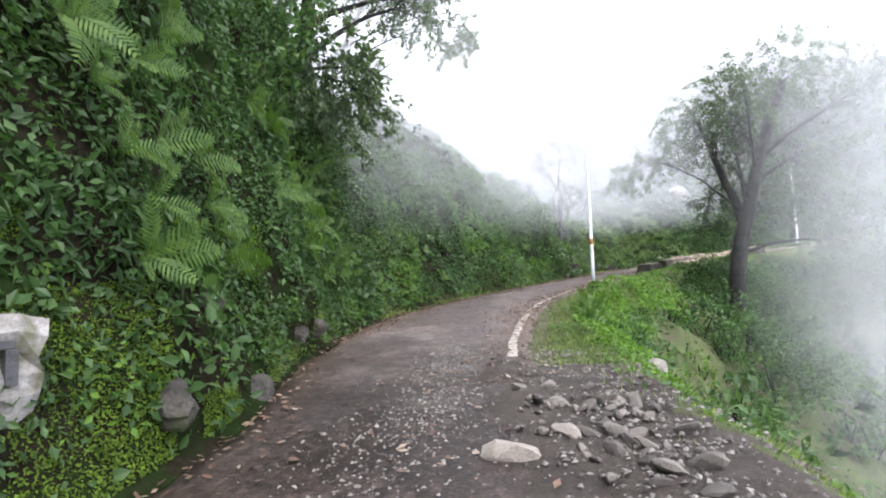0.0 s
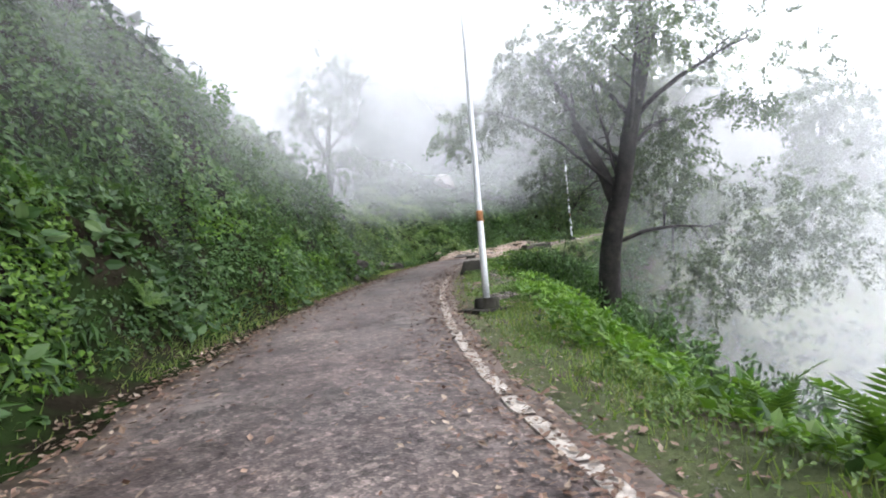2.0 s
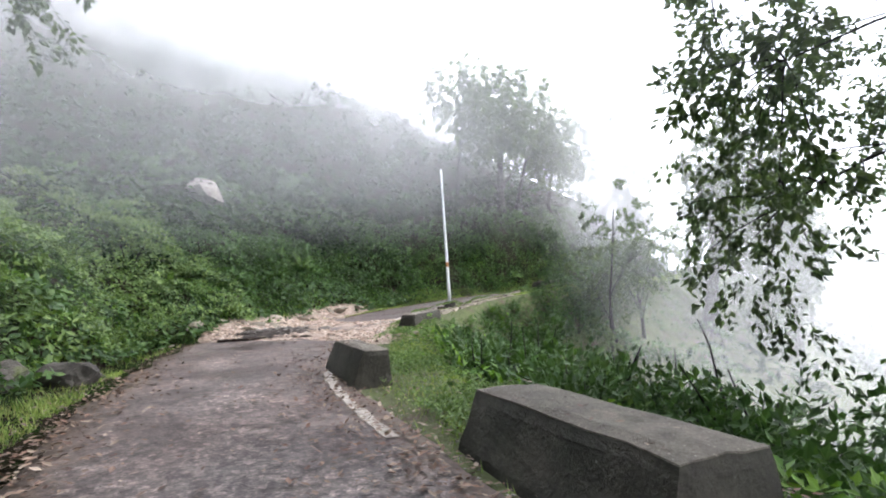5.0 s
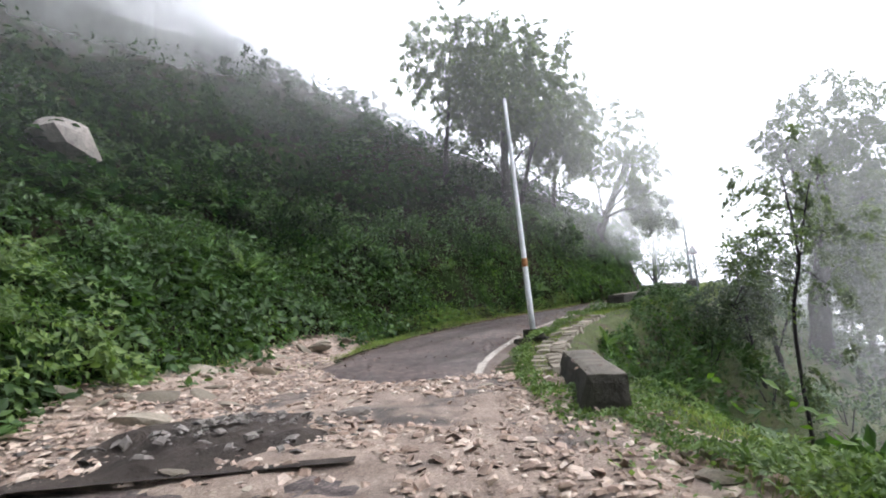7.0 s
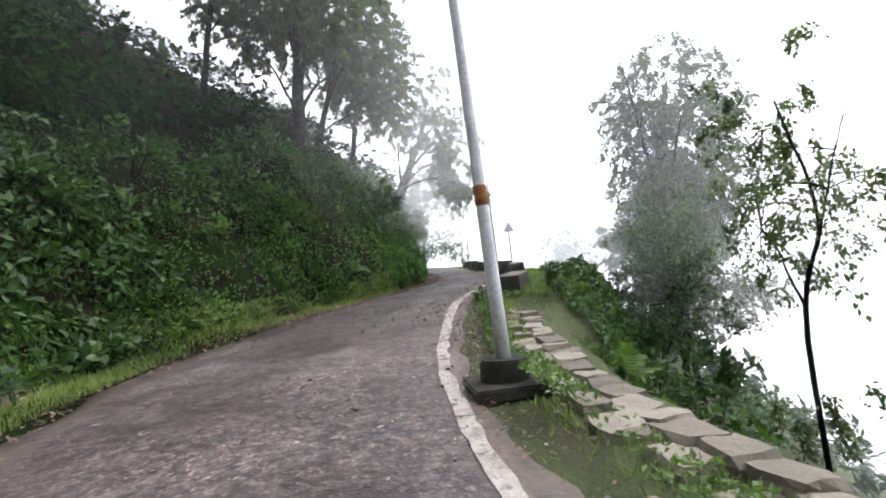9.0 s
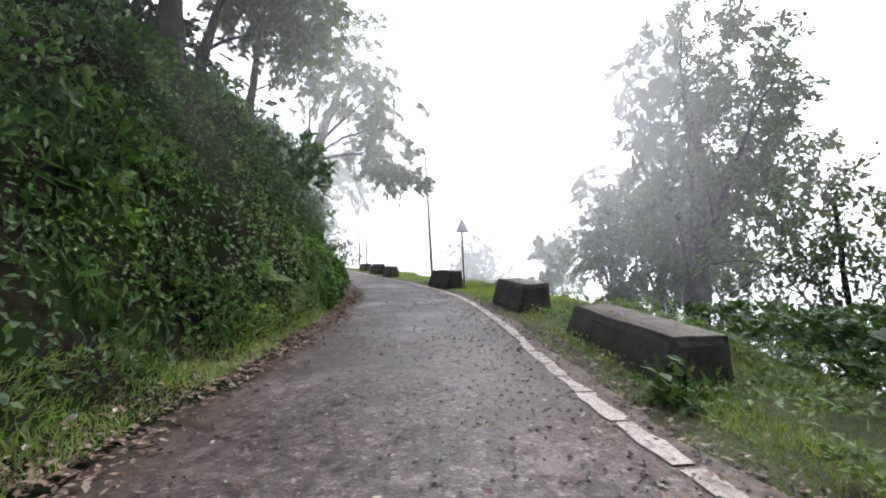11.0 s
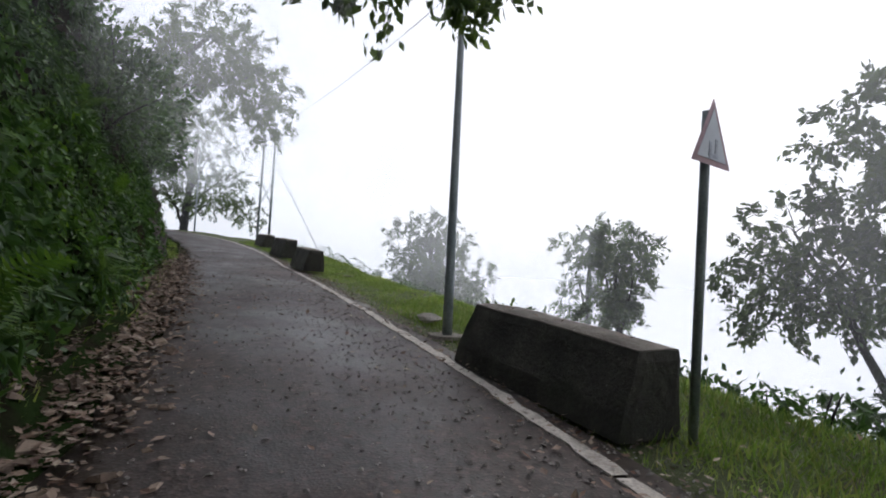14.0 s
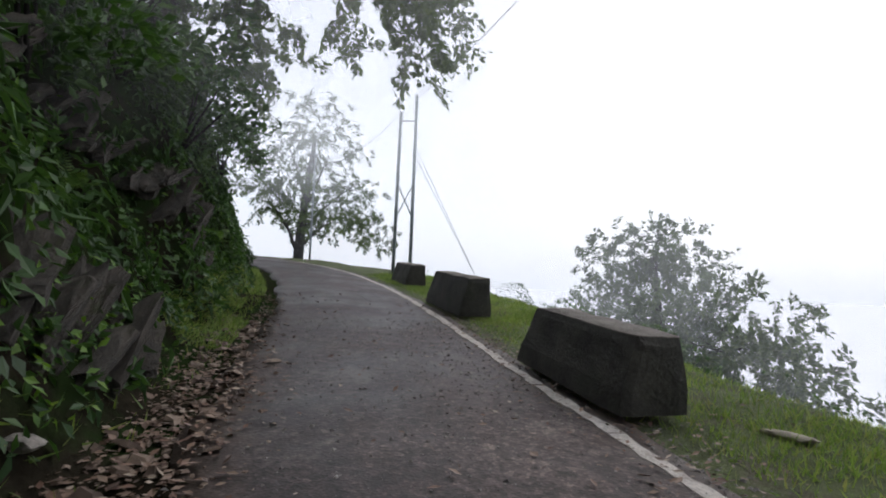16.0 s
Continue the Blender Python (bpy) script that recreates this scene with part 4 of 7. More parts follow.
tree("tree", "small dark tree farther down the valley slope", [(66.4, 18.6, 0.0), (66.4, 18.6, 4.0), (66.8, 18.2, 9.0)], 0.18,
     [(.4, (64.8, 19.0, 5.6), .07, .05), (.55, (68.2, 17.8, 6.8), .07, .05)],
     [((66.6, 18.3, 8.2), (1.8, 1.8, 1.9), .4), ((65.0, 19.0, 5.6), (1.6, 1.6, 1.4), .25), ((68.0, 18.0, 5.2), (1.9, 1.7, 1.6), .2), ((66.4, 18.6, 3.0), (2.2, 2.0, 1.4), .15)], 11000, 0.15, 18)
tree("tree", "thin crooked sapling rising from the valley slope", [(31.9, 33.8, 0.3), (32.2, 33.6, 3.2), (31.9, 33.3, 5.4), (32.6, 33.2, 7.8)], 0.06,
     [(.4, (33.8, 32.8, 5.4), .03, .05), (.6, (31.4, 32.8, 7.2), .025, .05)],
     [((33.8, 32.4, 5.6), (2.0, 2.0, 1.7), .5), ((32.4, 32.8, 7.6), (1.8, 1.8, 1.2), .3), ((31.2, 33.6, 5.4), (1.3, 1.3, 1.0), .15), ((32.1, 33.6, 2.6), (1.2, 1.1, 1.1), .12)], 9000, 0.1, 17, thin=0.34)

tree("tree", "small fine-leaved tree crowding the brink behind the parapet", [(37.0, 33.0, 1.0), (37.1, 33.1, 3.4), (37.3, 33.0, 6.6)], 0.1,
     [(.4, (35.8, 33.6, 5.0), .04, .05), (.5, (38.6, 32.6, 5.6), .04, .05), (.3, (36.4, 32.4, 4.2), .04, .05)],
     [((37.2, 33.2, 6.0), (1.5, 1.4, 1.3), .35), ((35.9, 33.7, 4.6), (1.3, 1.1, 1.2), .25), ((38.6, 32.6, 5.2), (1.4, 1.3, 1.3), .25), ((37.0, 33.2, 3.2), (1.5, 1.2, 1.1), .15)], 11000, 0.095, 41, leaf_mat=M_DARK_LEAF, thin=0.34)
tree("tree", "small fine-leaved tree crowding the brink behind the parapet", [(34.9, 34.0, 1.0), (34.9, 34.1, 2.8), (35.1, 34.2, 5.2)], 0.08,
     [(.4, (34.0, 34.6, 4.2), .03, .05), (.5, (36.0, 34.0, 4.4), .03, .05)],
     [((35.0, 34.3, 4.8), (1.2, 1.1, 1.1), .5), ((34.2, 34.6, 3.6), (1.0, .9, .9), .25), ((35.8, 34.0, 3.4), (1.1, .9, .9), .25)], 9000, 0.09, 42, leaf_mat=M_DARK_LEAF, thin=0.36)

# trees on the hill side
tree("tree", "large leaning tree rooted in the road cutting", [(57.2, 39.7, 9.8), (58.6, 38.8, 12.2), (60.3, 37.6, 15.0), (62.4, 36.2, 18.5)], 0.4,
     [(.3, (54.6, 34.9, 10.9), .1, .14), (.38, (53.0, 35.4, 12.4), .08, .12), (.5, (57.6, 36.0, 15.4), .12, .05), (.6, (64.0, 36.4, 16.8), .12, .05), (.3, (56.6, 39.0, 14.2), .1, .05), (.7, (60.4, 35.0, 18.0), .1, .05)],
     [((57.2, 36.2, 13.2), (1.8, 1.3, 1.4), .09), ((56.4, 35.8, 11.9), (1.7, 1.3, 1.1), .1), ((55.2, 35.0, 11.2), (1.5, 1.1, .9), .07), ((53.8, 34.7, 10.5), (1.2, .9, .7), .035), ((52.9, 34.5, 9.9), (.6, .6, .5), .01), ((53.2, 36.0, 10.4), (1.1, .8, .6), .025),
      ((54.4, 35.6, 13.2), (2.2, 1.8, 1.3), .1), ((57.4, 36.4, 15.8), (2.8, 2.4, 1.9), .16), ((60.4, 36.4, 17.0), (3.4, 2.8, 2.4), .18), ((57.0, 39.0, 16.0), (2.0, 1.8, 1.4), .06), ((58.6, 37.4, 19.0), (3.6, 3.2, 2.4), .16)], 36000, 0.15, 21, thin=0.38)
tree("tree", "slim tree standing on the wooded slope", [(45.5, 47.6, 12.8), (45.8, 47.2, 17.0), (46.0, 46.6, 23.0)], 0.17,
     [(.5, (47.6, 45.6, 19.6), .06, .05), (.6, (44.0, 46.4, 20.6), .06, .05)],
     [((46.0, 46.6, 21.5), (4.2, 4.2, 3.4), .6), ((47.8, 45.4, 18.4), (3.2, 3.0, 2.4), .4)], 26000, 0.2, 22, thin=0.22)
tree("tree", "stout tree standing on the wooded slope", [(45.3, 43.7, 10.4), (45.4, 43.6, 14.0), (45.6, 43.2, 20.0)], 0.36,
     [(.35, (48.0, 42.4, 15.6), .1, .08), (.5, (43.6, 42.4, 17.0), .1, .05), (.6, (47.2, 44.2, 19.0), .1, .05), (.3, (43.4, 44.6, 14.6), .08, .05)],
     [((45.6, 43.2, 19.2), (4.8, 4.4, 3.4), .45), ((49.0, 41.6, 16.4), (3.6, 3.0, 2.4), .25), ((42.6, 42.6, 16.8), (3.4, 3.2, 2.6), .3)], 38000, 0.2, 23, thin=0.22)
tree("tree", "slanting tree with bare lower limbs on the slope", [(47.6, 43.5, 11.2), (47.7, 42.8, 13.6), (47.9, 41.8, 17.4)], 0.2,
     [(.35, (49.6, 41.2, 14.4), .07, .05), (.5, (46.4, 41.4, 16.0), .06, .05)],
     [((48.4, 41.4, 18.0), (3.2, 3.0, 2.6), .6), ((50.6, 40.6, 15.6), (2.6, 2.4, 2.0), .4)], 20000, 0.18, 30, thin=0.24)
tree("tree", "small crooked tree on top of the cutting", [(51.7, 41.9, 11.6), (51.5, 41.6, 13.6), (52.4, 41.0, 18.0)], 0.2,
     [(.4, (53.4, 40.4, 14.2), .05, .05)],
     [((52.6, 40.4, 18.4), (3.0, 2.6, 2.0), .65), ((54.2, 39.6, 16.0), (2.2, 1.8, 1.5), .35)], 15000, 0.16, 31, thin=0.3)
tree("tree", "leaning tree with hanging boughs over the road", [(71.6, 39.8, 9.0), (72.0, 38.8, 11.6), (72.8, 37.2, 14.2), (74.0, 35.4, 17.0)], 0.25,
     [(.5, (71.6, 34.4, 13.6), .06, .14), (.6, (73.2, 33.2, 14.6), .06, .12), (.75, (76.0, 35.6, 15.6), .06, .06), (.4, (70.6, 37.4, 14.2), .06, .06)],
     [((73.8, 35.2, 16.4), (2.6, 2.2, 1.7), .3), ((73.2, 33.6, 13.8), (2.8, 2.2, 1.9), .24), ((71.8, 34.6, 13.4), (2.2, 1.8, 1.8), .14), ((74.2, 37.0, 13.4), (2.2, 2.0, 1.8), .22), ((70.8, 37.0, 14.2), (2.0, 1.8, 1.5), .2)], 26000, 0.14, 24, thin=0.36)
tree("tree", "old broad tree at the road's far bend", [(97.0, 34.6, 8.0), (97.6, 34.2, 12.0), (99.0, 33.6, 17.0)], 0.4,
     [(.22, (93.0, 36.4, 11.4), .13, .1), (.28, (101.0, 31.6, 11.4), .13, .1), (.45, (95.0, 33.0, 15.0), .1, .05), (.55, (100.6, 35.4, 16.6), .1, .05), (.35, (99.4, 31.0, 13.8), .1, .05)],
     [((98.4, 34.0, 17.0), (4.4, 4.4, 3.0), .3), ((93.6, 36.0, 12.6), (2.8, 2.6, 2.0), .2), ((101.0, 31.0, 13.0), (3.6, 3.2, 2.4), .25), ((97.4, 33.6, 11.2), (3.8, 3.0, 1.3), .15), ((99.0, 29.6, 10.4), (2.4, 2.4, 1.4), .1)], 38000, 0.15, 25, thin=0.2)
tree("tree", "tree half lost in cloud on top of the bank", [(10.2, 40.2, 7.6), (10.4, 40.2, 10.4), (10.9, 40.0, 15.0)], 0.2,
     [(.35, (8.6, 39.2, 11.4), .08, .05), (.45, (12.6, 39.8, 12.0), .08, .05), (.3, (12.2, 38.6, 9.6), .06, .08), (.4, (9.2, 41.6, 12.4), .07, .05)],
     [((10.8, 40.0, 14.0), (2.6, 2.5, 2.0), .4), ((8.8, 39.2, 11.6), (1.8, 1.7, 1.4), .2), ((12.6, 39.8, 11.8), (1.9, 1.8, 1.5), .22), ((11.8, 38.4, 9.2), (1.4, 1.3, 1.2), .1), ((10.0, 38.8, 8.6), (1.5, 1.3, 1.1), .08)], 24000, 0.13, 26, leaf_mat=M_DARK_LEAF, thin=0.2)
tree("tree", "thick dark trunk standing on top of the road cutting", [(-3.5, 13.8, 7.4), (-3.2, 13.9, 9.4), (-2.5, 14.0, 15.0)], 0.3,
     [(.25, (-0.6, 15.6, 10.6), .1, .08), (.12, (-1.8, 13.2, 7.0), .06, .08), (.15, (-1.0, 15.0, 8.0), .06, .08), (.4, (-4.0, 12.6, 11.6), .1, .05), (.5, (0.2, 18.0, 12.4), .1, .05)],
     [((-1.0, 15.2, 11.6), (2.4, 2.2, 1.6), .35), ((-4.0, 12.8, 11.4), (2.2, 2.4, 2.0), .35), ((0.2, 18.0, 11.6), (1.8, 2.0, 1.2), .15), ((-2.4, 11.4, 9.4), (1.6, 1.8, 1.2), .1), ((-1.7, 13.2, 6.6), (1.2, 1.6, 1.4), .16), ((-1.9, 11.4, 6.4), (1.0, 1.5, 1.3), .12)], 20000, 0.12, 27, leaf_mat=M_DARK_LEAF)
tree("tree", "slanting grey tree on the slope above the cutting", [(-4.6, 21.4, 9.4), (-3.4, 21.8, 12.6), (-1.2, 22.4, 17.5)], 0.15,
     [(.3, (0.4, 22.4, 13.4), .05, .1), (.5, (1.4, 23.8, 15.0), .05, .05)],
     [((-0.2, 23.0, 16.0), (2.4, 2.2, 1.6), .6), ((1.2, 23.2, 13.4), (1.5, 1.4, 1.0), .4)], 9000, 0.12, 28, thin=0.38)


def shrub(at, size, count, leaf, seed, label="dense leafy shrub on the slope", mat=None):
    """A low bush: several bent stems and a broken dome of leaves."""
    r = np.random.default_rng(seed)
    ob = thing("shrub", at, label, "shrub", "shrubs along the road")
    pieces = []
    for k in range(5):
        e = r.normal(0, 0.3, 3) * size + np.array([0, 0, size[2] * 0.75])
        pieces.append(tube(bent((0, 0, -0.2), e, 0.05, 6, seed + k), np.linspace(0.035, 0.01, 6), 3))
    v, f = merge(pieces)
    mesh_part("stem", v, f, M_BARK, ob)["kind"] = "stuff"
    size = np.array(size, float)
    n = int(count * 0.52) // 22
    d = r.normal(0, 1, (n, 3))
    d[:, 2] = np.abs(d[:, 2]) * 0.9
    d /= np.linalg.norm(d, axis=1)[:, None]
    c = d * size * (0.55 + 0.45 * r.random((n, 1))) * (0.8 + 0.5 * vnoise(d + seed, 1.6, seed)[:, None])
    p = np.repeat(c, 22, 0) + r.normal(0, 0.13, (n * 22, 3))
    al = np.repeat(d, 22, 0) + r.normal(0, 0.7, p.shape) + np.array([0, 0, -0.1])
    al /= np.linalg.norm(al, axis=1)[:, None]
    ac = np.cross(r.normal(0, 0.6, p.shape) + np.array([0, 0, 1.0]), al)
    ac /= np.linalg.norm(ac, axis=1)[:, None] + 1e-9
    v, f = scatter(LEAF_PLAIN, p, al, ac, np.cross(al, ac), leaf * r.uniform(0.75, 1.7, len(p)))
    mesh_part("foliage", v, f, mat or M_BANK_LEAF, ob, smooth=False)["kind"] = "stuff"
    return ob


def valley_at(s, q):
    i = int(np.clip(round((s - S0) / STEP), 0, nv - 1))
    return VALLEY[i, int(np.abs(val_q - q).argmin())]


def bank_at(s, q):
    i = int(np.clip(round((s - S0) / STEP), 0, nb - 1))
    return BANK[i, int(np.abs(bank_q - q).argmin())]


for s, q, w in ((8, 5.0, 1.0), (12, 5.5, 1.2), (15, 7.5, 1.4), (18.5, 6.5, 1.2), (22, 8.0, 1.5), (25.5, 7.0, 1.2), (31, 7.0, 1.3), (36.5, 5.0, 1.1), (38, 8.0, 1.5), (41, 5.5, 1.3), (44, 8, 1.6),
                (46, 5.0, 1.2), (48, 9, 1.6), (51.5, 6.5, 1.5), (54, 5.2, 1.3), (56.5, 7.5, 1.5), (59, 5.5, 1.4), (61, 8.5, 1.6), (63.5, 6.5, 1.4), (66, 9, 1.5), (69, 9.5, 1.4), (72, 8, 1.2), (80, 9, 1.4),
                (84, 8.0, 1.2), (88.5, 9.5, 1.5), (93, 8.0, 1.2), (97, 9.5, 1.4)):
    shrub(valley_at(s, q) - np.array([0, 0, 0.15]), (w, w, w * 0.85), int(700 * w * w), 0.15, int(s * 7 + q))
for s, q, w in ((60.8, 28.3, 1.7), (58.2, 27.4, 1.4), (63.6, 27.6, 1.3), (56.0, 28.6, 1.1)):
    shrub((s, q, ground_z_at(s, q) + 0.3), (w, w, w * 0.9), int(1000 * w), 0.15, int(s * 3), "dark glossy-leaved shrub on the valley slope", M_TREE_LEAF)
for s, q, w in ((49.5, 3.6, 1.0), (51.0, 4.4, 1.4), (52.5, 3.6, 1.0), (53.6, 4.8, 1.6), (55.0, 3.8, 1.1), (56.4, 4.6, 1.5), (57.8, 3.8, 1.1), (59.2, 4.6, 1.5), (60.8, 3.8, 1.3), (62.6, 4.8, 1.6), (50.2, 6.4, 1.9), (53.0, 7.4, 2.0),
                (56.0, 6.6, 2.0), (58.8, 7.0, 1.9), (38.5, 3.6, 1.0), (40.5, 4.2, 1.2), (42.6, 3.6, 1.1), (44.6, 4.4, 1.4), (46.6, 3.4, 1.1), (47.8, 5.2, 1.5), (33.5, 5.2, 1.1), (35.0, 6.6, 1.3), (29.0, 6.0, 1.2), (27.2, 7.6, 1.3)):
    shrub(valley_at(s, q) - np.array([0, 0, 0.25]), (w, w, w * 0.8), int(620 * w * w), 0.17, int(s * 11 + q), "dark green bush crowding the slope below the road", M_CLIFF_LEAF)
for s, q, w in ((34.5, 4.6, 1.5), (36.2, 5.8, 1.9), (37.8, 4.6, 1.6), (39.4, 6.2, 2.1), (41.0, 4.8, 1.7), (42.8, 6.0, 2.1), (44.4, 5.0, 1.8), (46.0, 6.4, 2.1), (40.2, 8.6, 2.3), (44.0, 8.8, 2.3), (48.2, 7.2, 2.2), (36.8, 8.8, 2.2)):
    shrub(valley_at(s, q) + np.array([0, 0, 0.1]), (w, w, w * 0.85), int(640 * w * w), 0.115, int(s * 13 + q), "big dark bush on the steep slope below the bend", M_CLIFF_LEAF if int(s * 10) % 4 else M_BANK_LEAF)
for s, q, w in ((78.8, 3.6, 0.9), (80.2, 3.5, 1.0), (81.4, 3.8, 1.1), (80.8, 4.9, 1.5), (79.2, 5.0, 1.5), (82.6, 4.5, 1.1)):
    shrub(valley_at(s, q) - np.array([0, 0, 0.15]), (w, w, w * 0.9), int(1100 * w * w), 0.12, int(s * 19), "dark leafy bush on the brink beyond the sign", M_CLIFF_LEAF)
gl = np.random.default_rng(88)
for k in range(24):
    s, q, w = 35.6 + 11 * ((k * 0.618) % 1.0), gl.uniform(3.8, 12.0), gl.uniform(1.1, 1.7)
    shrub(valley_at(s, q) - np.array([0, 0, 0.2]), (w, w, w * 0.95), int(1000 * w * w), 0.135, 1700 + k, "dense leafy bush on the shelf inside the bend", M_BANK_LEAF if k % 2 else M_CLIFF_LEAF)
for k in range(16):
    s, q, w = gl.uniform(31, 43), gl.uniform(3.0, 6.5), gl.uniform(1.0, 1.45)
    shrub(valley_at(s, q) - np.array([0, 0, 0.1]), (w * 0.9, w * 0.9, w), int(900 * w * w), 0.12, 1600 + k, "tall dark bush on the slope below the parapet", M_CLIFF_LEAF if k % 3 else M_BANK_LEAF)
for k in range(64):
    s, w = gl.uniform(1.5, 30), gl.uniform(0.45, 1.0)
    q = float(np.interp(s, STAT, SHOULDER)) + gl.uniform(0.5, 6.0)
    shrub(valley_at(s, q) - np.array([0, 0, 0.15]), (w, w, w * 0.7), int(620 * w * w), 0.1, 1500 + k, "low leafy bush on the slope under the verge", M_BANK_LEAF if k % 4 else M_BRIGHT_LEAF)
for k in range(46):
    s, q, w = gl.uniform(22, 62), gl.uniform(5.0, 15.0), gl.uniform(1.1, 2.2)
    shrub(valley_at(s, q) - np.array([0, 0, 0.1]), (w, w, w * 0.85), int(420 * w * w), 0.15, 1400 + k, "leafy bush in the gully below the bend", M_BANK_LEAF if k % 3 else M_CLIFF_LEAF)
sl = np.random.default_rng(91)
for k in range(56):
    s, q, w = sl.uniform(33, 76), sl.uniform(4, 19), sl.uniform(0.9, 2.0)
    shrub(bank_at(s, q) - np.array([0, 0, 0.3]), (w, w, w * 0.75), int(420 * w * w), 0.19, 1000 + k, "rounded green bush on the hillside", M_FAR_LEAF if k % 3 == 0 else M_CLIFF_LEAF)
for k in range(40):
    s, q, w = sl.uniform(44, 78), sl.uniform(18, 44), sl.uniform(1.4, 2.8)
    shrub(bank_at(s, q) - np.array([0, 0, 0.4]), (w, w, w * 0.8), int(150 * w * w), 0.3, 1200 + k, "bush high on the hillside, self-shade put into its leaf colour", M_FAR_LEAF)
for s, q, w in ((4, 6.5, 1.1), (7, 8.0, 1.4), (9.0, 5.5, 1.2), (10.5, 7.4, 1.5), (12, 5.0, 1.2), (12.6, 8.0, 1.6), (14, 6.6, 1.3), (2.5, 8.0, 1.4),  (15, 8.0, 1.3), (19, 8.2, 1.4), (23, 8.4, 1.4), (26.5, 7.4, 1.4), (29, 6.0, 1.2), (31, 5.0, 1.1), (44, 7.0, 1.2), (47, 5.6, 1.1), (50, 9.0, 1.3), (53.5, 6.0, 1.2),
                (57, 5.4, 1.2), (60, 6.2, 1.3), (63, 4.6, 1.1), (66, 6.4, 1.2), (69, 7.0, 1.2), (72, 7.4, 1.2), (76, 7.0, 1.3), (80, 7.6, 1.2), (84, 7.4, 1.3), (88, 7.6, 1.3), (92, 7.8, 1.3), (96, 7.6, 1.3), (100, 7.2, 1.2), (104, 6.4, 1.3)):
    shrub(bank_at(s, q) - np.array([0, 0, 0.3]), (w, w, w * 0.8), int(650 * w * w), 0.13, int(s * 5 + q), "dense leafy shrub on the hill bank")


for s, q, w in ((79.5, 4.4, 1.2), (88.0, 4.4, 1.4), (89.5, 5.4, 1.9), (91.5, 4.6, 1.6), (93.5, 5.6, 2.0), (95.5, 4.9, 1.7), (97.5, 5.6, 2.0), (100, 5.0, 1.8), (102.5, 5.6, 2.0), (105, 4.8, 1.7)):
    at = bank_at(s, q) + on_line(s)[1] * 0.35
    shrub(at - np.array([0, 0, 0.5]), (w * 0.8, w * 0.8, w * 0.8), int(760 * w * w), 0.12, int(s * 17 + q), "dark bush overhanging the road cutting", M_CLIFF_LEAF)


# ---------------------------------------------------------------- growth on the hill bank
def growth(name, label, grid, count, weight, shape, size, mat, seed, lift=0.12, hang=0.3, category="undergrowth"):
    r = np.random.default_rng(seed)
    p, n, i, j = pick_on(grid, count, weight, seed)
    lump = fractal(p, 0.9, seed + 2, 2)
    p = p + n * (r.random(len(p)) * lift + np.clip(lump, -0.2, 1) * lift * 1.6)[:, None]
    out = n * 0.7 + r.normal(0, 0.55, p.shape) + np.array([0, 0, 0.35])
    al, ac, up = turned(out, r.uniform(0, 2 * np.pi, len(p)))
    al = al + n * 0.35 + np.array([0, 0, -hang])
    al /= np.linalg.norm(al, axis=1)[:, None]
    ac = np.cross(out, al)
    ac /= np.linalg.norm(ac, axis=1)[:, None] + 1e-9
    up = np.cross(al, ac)
    sz = r.uniform(size[0], size[1], len(p)) * (0.75 + 0.5 * vnoise(p, 0.7, seed + 4))
    sz = sz * np.where(STAT[i] < 11, 0.7, 1.0)
    v, f = scatter(shape, p, al, ac, up, sz)
    ob = mesh_part(name, v, f, mat, smooth=False)
    return tagged(ob, label, category, kind="stuff")


qq = np.broadcast_to(bank_q[None, :], BANK.shape[:2])
ss = np.broadcast_to(STAT[:, None], BANK.shape[:2])
cover = vnoise(BANK, 0.6, 50)
bare = ((ss > 93.5) & (ss < 101.5) & (qq > 1.4) & (qq < 4.8)) | ((ss < 6) & (qq < 1.6))
past_verge = np.clip((qq - 0.8 * VERGE[:, None]) / 0.4, 0, 1)
w_near = ((qq < 9) & (ss > -2) & (ss < 112)) * (0.35 + 0.65 * (cover > 0.3)) * past_verge * np.where(bare, np.where(ss > 50, 0.4, 0.5), 1) * np.where(ss < 30, np.where(ss < 11, 2.4, 1.5), 1.0) * np.where((ss > 80) & (qq < 5), 1.2, 1.0)
cliff = (ss < 14.5 + 1.5 * cover) | (ss > 75 + 3 * cover)
bare_foot = np.where((ss > 72) & (ss < 112) & (qq < VERGE[:, None] + 0.35), 0.3, 1.0)
growth("broadleaf_undergrowth", "dense mixed green broadleaf plants covering the bank", BANK, 72000, w_near * bare_foot * np.where(cliff, 0.12, 1) * np.where((ss > 42) & (ss < 76), 0.5, 1), LEAF_PLAIN, (0.06, 0.15), M_BANK_LEAF, 60)
growth("ivy", "ivy and creepers covering the steep cutting, shade put into the leaf tone", BANK, 76000, w_near * cliff * bare_foot, LEAF_PLAIN, (0.075, 0.17), M_CLIFF_LEAF, 59)
growth("hanging_creepers", "long dark leaves hanging down the steep cutting", BANK, 27000, w_near * cliff * bare_foot * (qq > 1.0), LEAF_LONG, (0.12, 0.3), M_CLIFF_LEAF, 58, 0.15, 1.1)
growth("hanging_growth", "long drooping dark green leaves hanging on the bank", BANK, 24000, w_near * (qq > 1.0) * np.where(cliff, 0.15, 1) * np.where(ss < 40, 0.4, 1) * (vnoise(BANK, 0.4, 52) > 0.42), LEAF_LONG, (0.16, 0.4), M_CLIFF_LEAF, 61, 0.15, 1.1)
